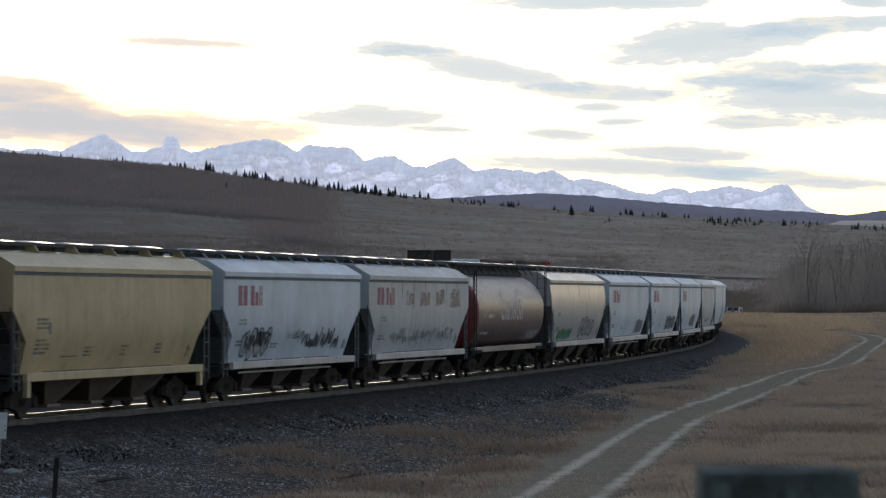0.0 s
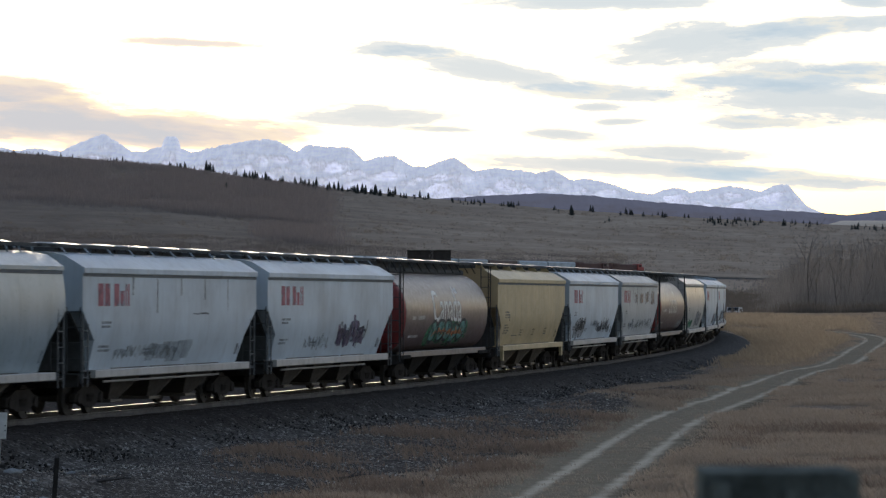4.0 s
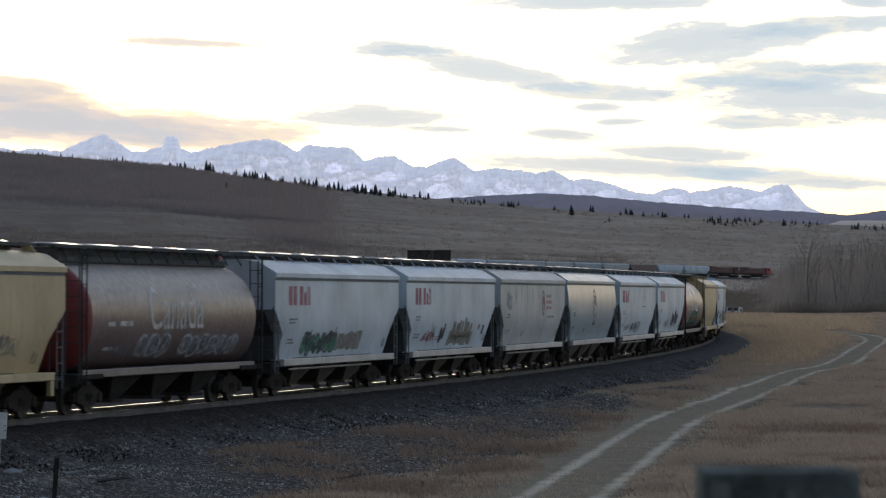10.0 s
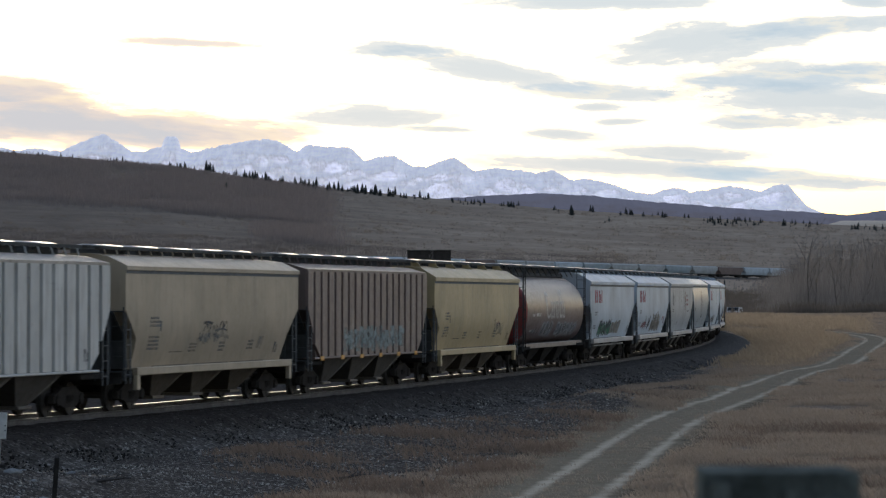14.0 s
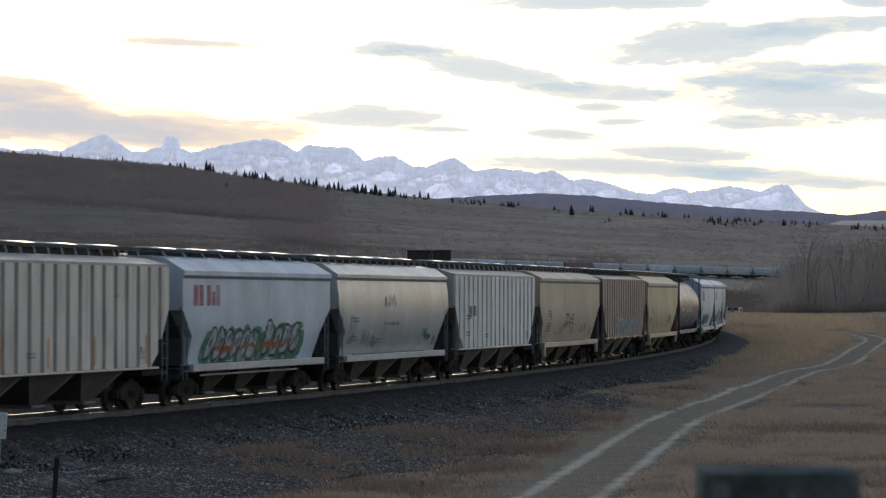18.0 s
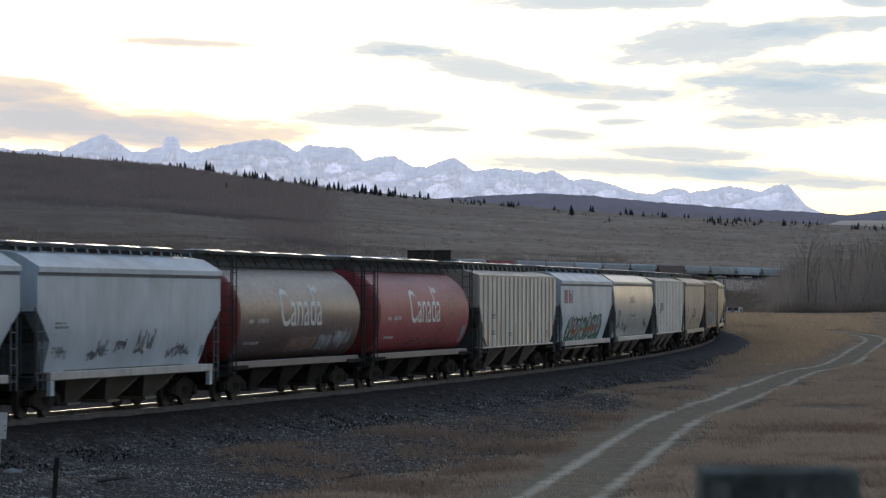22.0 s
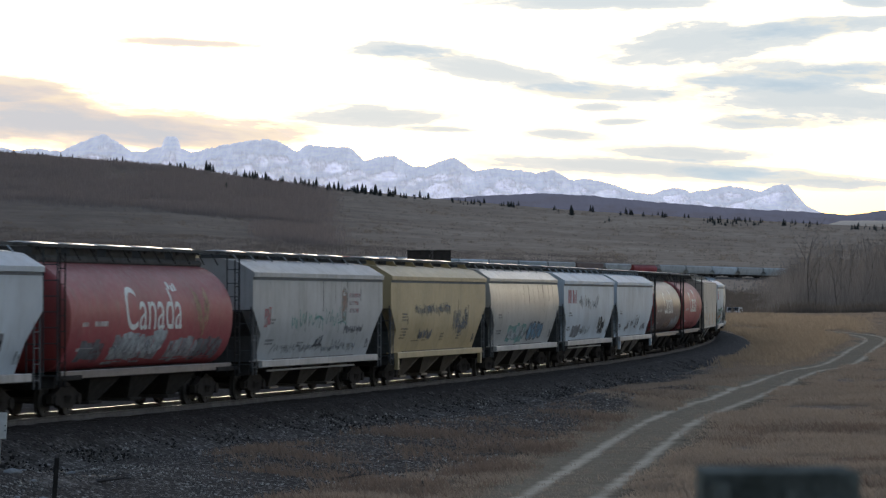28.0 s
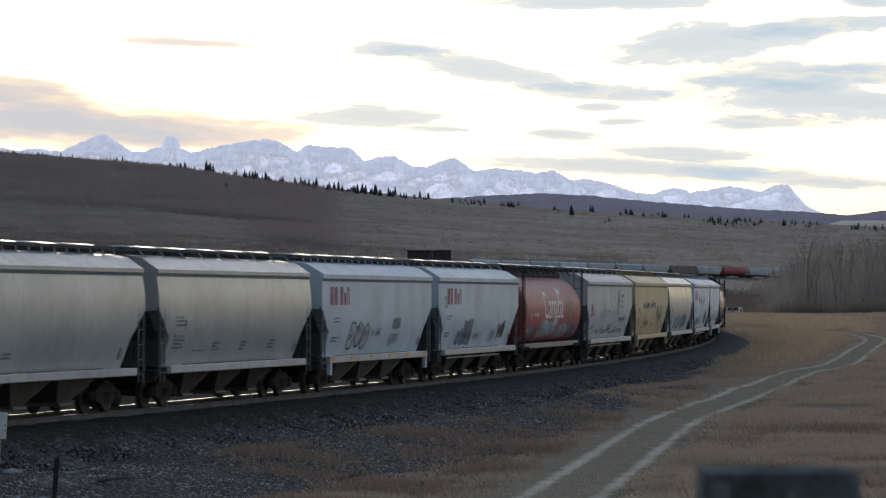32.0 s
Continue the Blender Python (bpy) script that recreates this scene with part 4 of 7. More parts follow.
def add_mark(car, kind, mark, rng, mats):
    what = mark[0]

    def put(name, quads, mat, label, proud=0.006, stuff=True):
        ob = part(name, shared((name, rng.random()), mat, lambda: skin(quads, kind, proud)), car, None, label)
        if stuff:
            ob["kind"] = "stuff"
        return ob
    if what == "logo":                                     # red maker's mark as plain shapes
        x, z, h = mark[1] - 0.25, 2.98, 0.62
        q = [rect(x + 0.02, x + 0.48, z, z + h), rect(x + 0.58, x + 1.02, z, z + h)]
        q += [rect(x + dx, x + dx + w, z, z + h * k) for dx, w, k in ((1.36, 0.42, 1.0), (1.88, 0.32, 0.68), (2.30, 0.13, 1.0), (2.52, 0.14, 1.0))]
        put("emblem", q, LOGO, "faded red block emblem as plain shapes")
    elif what == "canada":
        worn = len(mark) > 1
        me = shared(("lettering", kind), WORN_LETTER if worn else LETTER, lambda: canada_mesh(kind, -2.7, 2.3, 2.30, 1.22))
        part("lettering", me, car, None, "tall white lettering that reads Canada")
        put("flag_mark", [rect(1.52, 1.72, 3.46, 3.68, 0.08), rect(1.77, 2.00, 3.40, 3.58, 0.05), rect(2.05, 2.24, 3.42, 3.64, 0.08)], WORN_LETTER if worn else LETTER, "small white flag mark", stuff=False)
        put("stencilled_data", text_block(rng, -6.3, 2.42, 0.5, 1, 0.12) + text_block(rng, -5.3, 2.42, 1.1, 1, 0.14) + text_block(rng, -6.4, 1.75, 1.6, 1, 0.09), WORN_LETTER, "small white data lines as plain bars")
    elif what == "wheat":
        x, c = mark[1], mark[2] if len(mark) > 2 else "straw"
        q = []
        for sgn in (-1, 1):                                # two broad leaning ears over a thin stalk
            q += [((x + sgn * 0.06, 2.05), (x + sgn * 0.42, 2.45), (x + sgn * 0.66, 3.05), (x + sgn * 0.16, 2.95)), ((x + sgn * 0.16, 2.95), (x + sgn * 0.66, 3.05), (x + sgn * 0.62, 3.55), (x + sgn * 0.36, 3.40))]
        q += stroke([(x, 1.75), (x + 0.03, 2.3), (x, 2.7)], 0.08)
        put("wheat_emblem", q, SPRAY[c], "faded ochre wheat-sheaf emblem", stuff=False)
    elif what == "badge":                                  # small oval badge with three short red lines beside it
        x = mark[1]
        q = stroke(loop_pts(x, 3.0, 0.30, 0.52, 0, 6.283, 14), 0.16) + [rect(x - 0.2, x + 0.2, 2.7, 3.3)]
        put("badge_emblem", q, SPRAY["ochre"], "faded ochre oval badge")
        put("badge_lettering", text_block(rng, x + 0.7, 2.72, 1.3, 3, 0.14, 0.26), SPRAY["rose"], "three faded red lines as bars")
    elif what == "oval":
        x = mark[1]
        q = stroke(loop_pts(x, 2.78, 0.55, 0.82, 0, 6.283, 22), 0.11)
        q += [rect(x - 0.22, x + 0.22, 2.86, 3.36, 0.03), rect(x - 0.3, x - 0.1, 2.62, 2.80), rect(x - 0.14, x + 0.14, 2.28, 2.48), rect(x - 0.42, x - 0.2, 1.90, 2.12, 0.14), rect(x + 0.2, x + 0.42, 1.90, 2.12, -0.14)]
        put("oval_emblem", q, SPRAY["dark"], "dark oval ring emblem", stuff=False)
    elif what == "throw":                                  # filled letters: halo, body, outline
        x0, x1, z0, z1, n, body, line, halo = mark[1:]
        fill, lines = bubble_quads(rng, x0, x1, z0, z1, n)
        if halo:
            h, _ = bubble_quads(rng, x0 - 0.35, x1 + 0.35, z0 - 0.02, z1 - 0.12, max(2, n - 1), 0.16)
            put("graffiti_halo", h, SPRAY[halo], f"{halo} sprayed background", 0.006)
        put("graffiti_fill", fill, SPRAY[body], f"{body} sprayed letter bodies", 0.010)
        put("graffiti_outline", lines, SPRAY[line], f"{line} sprayed outlines", 0.015)
    elif what == "tag":
        x0, x1, z0, z1, c, n, t = mark[1:]
        put("graffiti_tag", tag_quads(rng, x0, x1, z0, z1, n, t), SPRAY[c], f"{c} scrawled graffiti", 0.012)
    elif what == "buff":
        x0, x1, z0, z1, c, n = mark[1:]
        put("paint_patch", buff_quads(rng, x0, x1, z0, z1, n), SPRAY[c], f"{c} paint rolled on in rough strokes", 0.008)
    elif what == "drips":
        x0, x1, n = mark[1:]
        q = []
        for i in range(n):
            x = x0 + (x1 - x0) * i / max(1, n - 1) + rng.uniform(-0.1, 0.1)
            q.append(rect(x, x + rng.uniform(0.08, 0.16), rng.uniform(2.7, 3.3), 3.80, 0.02))
        put("grime_run", q, SPRAY["drip"], "dark grime runs below the eave")
    elif what == "reflect":
        for i in range(6):
            x = -6.8 + i * 2.7
            part("reflector", shared("reflector", REFLECT, lambda: Geo().box(-0.22, 0.22, -0.012, 0.0, -0.07, 0.07)), car, Matrix.Translation((x, -1.652 if kind != "ribbed" else -1.602, 1.16 if kind != "ribbed" else 1.20)), "amber reflector")
    elif what == "strips":
        for x in mark[1]:
            part("reflector_strip", shared("reflector_strip", REFLECT, lambda: Geo().box(-0.05, 0.05, -0.012, 0.0, -0.4, 0.4)), car, Matrix.Translation((x, -1.592, 1.75)), "tall narrow amber reflector strip")
    elif what == "stencil":
        heavy = len(mark) > 1
        q = text_block(rng, -6.5, 2.38, 0.9, 3 if heavy else 2) + text_block(rng, -6.5, 1.72, 1.0, 4 if heavy else 2)
        q += text_block(rng, -2.6, 1.62, 0.7, 3 if heavy else 2, 0.06, 0.1) + [rect(6.35, 6.55, 1.48, 1.82), rect(6.62, 6.74, 1.48, 1.74)]
        if heavy:
            q += [rect(-4.4, -3.1, 1.62, 1.65), rect(-5.6, -5.45, 2.25, 2.55)] + text_block(rng, 0.4, 1.6, 0.5, 3) + text_block(rng, 3.4, 1.62, 0.55, 3)
        put("stencilled_data", q, mats, "small stencilled data lines as plain bars")


def hopper_car(kind, paint, L, label, marks=(), end_paint=None, seed=0, deep=False):
    """A covered hopper: body, roof walk, hatches, chutes, ends, trucks, and what is painted on its side."""
    rng = random.Random(seed)
    P = PAINT[paint]
    endp = PAINT[end_paint] if end_paint else P
    hb = L / 2 - 0.62
    car = new("hopper_car")
    car.empty_display_size = 0.5
    # a ribbed car's skin is darker than the ribs on it
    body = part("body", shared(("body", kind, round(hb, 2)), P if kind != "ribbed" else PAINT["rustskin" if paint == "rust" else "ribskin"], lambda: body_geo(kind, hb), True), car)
    if kind == "tube":
        for sgn in (-1, 1):
            part("tank_end", shared(("tank_end", round(hb, 2), sgn), endp, lambda: tube_end_geo(hb, sgn), True), car, None, "dished dark red tank end")
    if kind == "ribbed":
        n = 19

        def foot(x):
            return 1.25 + min(1.0, max(0.0, (abs(x) - hb + 1.25) / 1.25)) * 1.65

        def rib_geo(x):
            p = [(dx, z) for dx, z in ((-0.33, foot(x - 0.33)), (-0.33, 4.10), (0.33, 4.10), (0.33, foot(x + 0.33)))]
            return Geo().prism_y(p, -0.06, 0.06)
        for i in range(n):
            x = -hb + 0.34 + (2 * hb - 0.68) * i / (n - 1)
            key = ("side_rib",) if abs(x) < hb - 1.6 else ("side_rib", round(hb, 2), i)
            for y in (-1.53, 1.53):
                part("side_rib", shared(key, P, lambda: rib_geo(x)), car, Matrix.Translation((x, y, 0)))
    if kind != "tube":
        # dark sheets over the body-coloured slopes; their tone takes in the recess's shade
        for sgn in (-1, 1):
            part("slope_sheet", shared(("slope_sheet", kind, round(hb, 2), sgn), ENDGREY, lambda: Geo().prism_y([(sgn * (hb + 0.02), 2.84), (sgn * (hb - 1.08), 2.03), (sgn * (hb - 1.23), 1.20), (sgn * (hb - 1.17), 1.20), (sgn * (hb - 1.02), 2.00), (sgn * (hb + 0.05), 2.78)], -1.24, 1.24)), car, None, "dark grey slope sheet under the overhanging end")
    # a thin dark strip stands for the shade under the eave lip
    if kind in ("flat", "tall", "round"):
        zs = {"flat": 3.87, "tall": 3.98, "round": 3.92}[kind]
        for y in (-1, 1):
            part("eave_seam", shared(("eave_seam", kind, round(hb, 2)), EAVE_SHADE, lambda: Geo().box(-hb + 0.04, hb - 0.04, -0.012, 0.012, zs - 0.085, zs - 0.004)), car, Matrix.Translation((0, y * (1.50 if kind == "round" else 1.60), 0)), "dark strip painted as shade below the eave")
    if kind == "flat" and not deep:
        part("air_pipe", shared(("air_pipe", round(hb, 1)), PAINT["sill"], lambda: Geo().rod((-hb + 2.2, -1.42, 0.90), (hb - 3.4, -1.42, 0.90), 0.035, 6)), car, None, "pale air pipe below the side sill")
    # side sills and the end decks
    sill_hb = hb - (0.9 if kind != "tube" else 0.55)
    sp = PAINT["tubesill"] if kind == "tube" else PAINT["sill"] if kind in ("round", "flat") and paint not in ("tan", "beige") else P
    for y in (-1, 1):
        part("side_sill", shared(("side_sill", kind, round(sill_hb, 2)), sp, lambda: Geo().box(-sill_hb, sill_hb, -0.07, 0.07, 1.02 if kind != "ribbed" else 1.17, 1.24, 0.02)), car, Matrix.Translation((0, y * (1.38 if kind == "tube" else 1.53 if kind == "ribbed" else 1.58), 0)))
    if kind != "tube":                         # ledge from the sill in to the tucked side
        for y in (-1, 1):
            part("sill_ledge", shared(("sill_ledge", kind, round(sill_hb, 2)), sp, lambda: Geo().box(-sill_hb, sill_hb, -0.16, 0.16, 1.20, 1.236)), car, Matrix.Translation((0, y * 1.38, 0)))
    if deep and kind in ("flat", "tall"):
        for x in (-1, 1):
            for y in (-1, 1):
                part("sill_bracket", shared("sill_bracket", P, lambda: Geo().box(-0.13, 0.13, -0.06, 0.06, 0.62, 1.016)), car, Matrix.Translation((x * (sill_hb - 0.15), y * 1.58, 0)))
    for x in (-1, 1):
        deck = part("end_deck", shared(("end_deck", kind), STEEL, lambda: Geo().box(-1.25, 0.95, -1.5, 1.5, 0.98, 1.12, 0.02).box(0.85, 0.95, -1.5, 1.5, 0.80, 1.12)), car, pose(x * (L / 2 - 1.45), 0, 0, 0, 0, 0 if x > 0 else 180))
        part("coupler", shared("coupler", STEEL, lambda: Geo().box(-0.5, 0.42, -0.11, 0.11, 0.72, 0.98, 0.03).box(0.38, 0.62, -0.17, 0.17, 0.66, 1.0, 0.04)), car, pose(x * (L / 2 - 0.58), 0, 0, 0, 0, 0 if x > 0 else 180))
        for y in (-1, 1):
            part("corner_ladder", shared(("corner_ladder", kind == "tube"), ENDGREY, lambda: ladder_geo(0.9, 4.5 if kind == "tube" else 2.95)), car, pose(x * (L / 2 - 0.62), y * 1.34, 0))
            part("side_ladder", shared(("side_ladder", kind == "tube"), LADDER if kind != "tube" else STEEL, lambda: ladder_geo(0.8, 4.4 if kind == "tube" else 2.9)), car, pose(x * (L / 2 - 0.95), y * 1.56, 0, 0, 0, 90))
    # discharge chutes between the trucks
    nch = 3

    def chute_geo():
        g = Geo()
        top, low = 1.26, 0.36
        w, b = (1.75, 0.45) if deep else (1.5, 0.42)
        g.loft([(-w, [(-1.35, 1.15), (-1.35, top), (1.35, top), (1.35, 1.15)]), (-b, [(-0.85, low), (-1.35, top), (1.35, top), (0.85, low)]),
                (b, [(-0.85, low), (-1.35, top), (1.35, top), (0.85, low)]), (w, [(-1.35, 1.15), (-1.35, top), (1.35, top), (1.35, 1.15)])])
        g.box(-0.5, 0.5, -0.95, 0.95, low - 0.10, low - 0.004, 0.02)
        return g
    span = L / 2 - 3.6
    for i in range(nch):
        x = -span + 2 * span * (i + 0.5) / nch
        # black steel and darkened paints stand for the shade under the car
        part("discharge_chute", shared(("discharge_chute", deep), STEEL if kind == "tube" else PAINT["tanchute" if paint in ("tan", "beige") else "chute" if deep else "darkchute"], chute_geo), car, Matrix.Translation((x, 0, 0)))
    part("centre_sill", shared(("centre_sill", round(L, 2)), STEEL, lambda: Geo().box(-L / 2 + 1.2, L / 2 - 1.2, -0.2, 0.2, 0.74, 1.05)), car)
    # roof walk, its brackets and the hatches
    zt = 4.62

    def walk_geo():
        g = Geo()
        for y in (-0.66, 0.66):
            g.box(-hb - 0.35, hb + 0.35, y - 0.13, y + 0.13, zt, zt + 0.03)
            g.box(-hb - 0.35, hb + 0.35, y + (0.13 if y > 0 else -0.145), y + (0.145 if y > 0 else -0.13), zt - 0.045, zt + 0.045)
        for x in (-hb - 0.1, hb + 0.1):
            g.box(x - 0.2, x + 0.2, -0.95, 0.95, zt - 0.004, zt + 0.04)
        return g
    part("roof_walk", shared(("roof_walk", round(hb, 2)), WALKM, walk_geo), car, None, "galvanised grating walk along the roof")
    if kind == "tube":
        nb, foot_y, foot_z, bracket = 12, -0.34, zt - 0.40, STEEL
    elif paint in ("tan",):
        nb, foot_y, foot_z, bracket = 6, -0.46, zt - 0.42, P
    elif kind == "ribbed" or (deep and kind != "flat") or (deep and paint == "white"):
        nb, foot_y, foot_z, bracket = 17, -0.22, zt - 0.34, P
    else:
        nb, foot_y, foot_z, bracket = 9, -0.48, zt - 0.40, P

    def bracket_geo():
        g = Geo()
        if paint == "tan":                     # stout gusset plates
            return g.loft([(-0.03, [(0.1, zt - 0.004), (-0.14, zt - 0.004), (foot_y, foot_z), (0.1, foot_z + 0.12)]), (0.03, [(0.1, zt - 0.004), (-0.14, zt - 0.004), (foot_y, foot_z), (0.1, foot_z + 0.12)])])
        g.box(-0.022, 0.022, -0.12, 0.12, zt - 0.045, zt - 0.002)
        g.rod((0, -0.12, zt - 0.03), (0, foot_y, foot_z), 0.02, 4)
        return g
    for i in range(nb):
        x = -hb + 0.5 + (2 * hb - 1.0) * i / (nb - 1)
        for y in (-1, 1):
            part("walk_bracket", shared(("walk_bracket", nb, paint == "tan"), bracket, bracket_geo), car, pose(x, y * 0.66, 0, 0, 0, 0 if y < 0 else 180))
    # dark strip added to fill the gap between tank and roof walk
    if kind == "tube":
        part("roof_saddle", shared(("roof_saddle", round(hb, 2)), WALKM, lambda: Geo().box(-hb + 0.9, hb - 0.9, -0.6, 0.6, 4.14, 4.36, 0.07)), car)
    nh = 5
    low = 4.30

    def coaming_geo():
        g = Geo().box(-1.12, 1.12, -0.44, 0.44, low, 4.59)
        for x in (-0.8, 0.8):
            g.box(x - 0.035, x + 0.035, -0.50, 0.50, 4.50, 4.57)
        return g

    def hatch_geo():
        rim = [(-0.47, 4.594), (-0.46, 4.655), (-0.40, 4.690), (-0.30, 4.715), (-0.15, 4.735), (0, 4.742), (0.15, 4.735), (0.30, 4.715), (0.40, 4.690), (0.46, 4.655), (0.47, 4.594)]
        ins = [(y * 0.9, z - 0.03 if z > 4.6 else z) for y, z in rim]
        return Geo().loft([(-1.18, ins), (-1.10, rim), (1.10, rim), (1.18, ins)])
    for i in range(nh):
        x = -hb + 0.6 + (2 * hb - 1.2) * (i + 0.5) / nh
        part("hatch_coaming", shared("hatch_coaming", WALKM, coaming_geo), car, Matrix.Translation((x, 0, 0)))
        part("hatch_cover", shared("hatch_cover", HATCH, hatch_geo, True), car, Matrix.Translation((x, 0, 0)), "domed glossy trough hatch cover")
    for x in (-1, 1):
        truck(car, x * (L / 2 - 2.55))
    for mk in marks:
        add_mark(car, kind, mk, rng, STENCIL if paint in ("white", "grey", "blue", "silver", "ribwhite", "cream", "tan", "beige") else LETTER)
    return tagged(car, label, "freight car", "cars of the grain train")


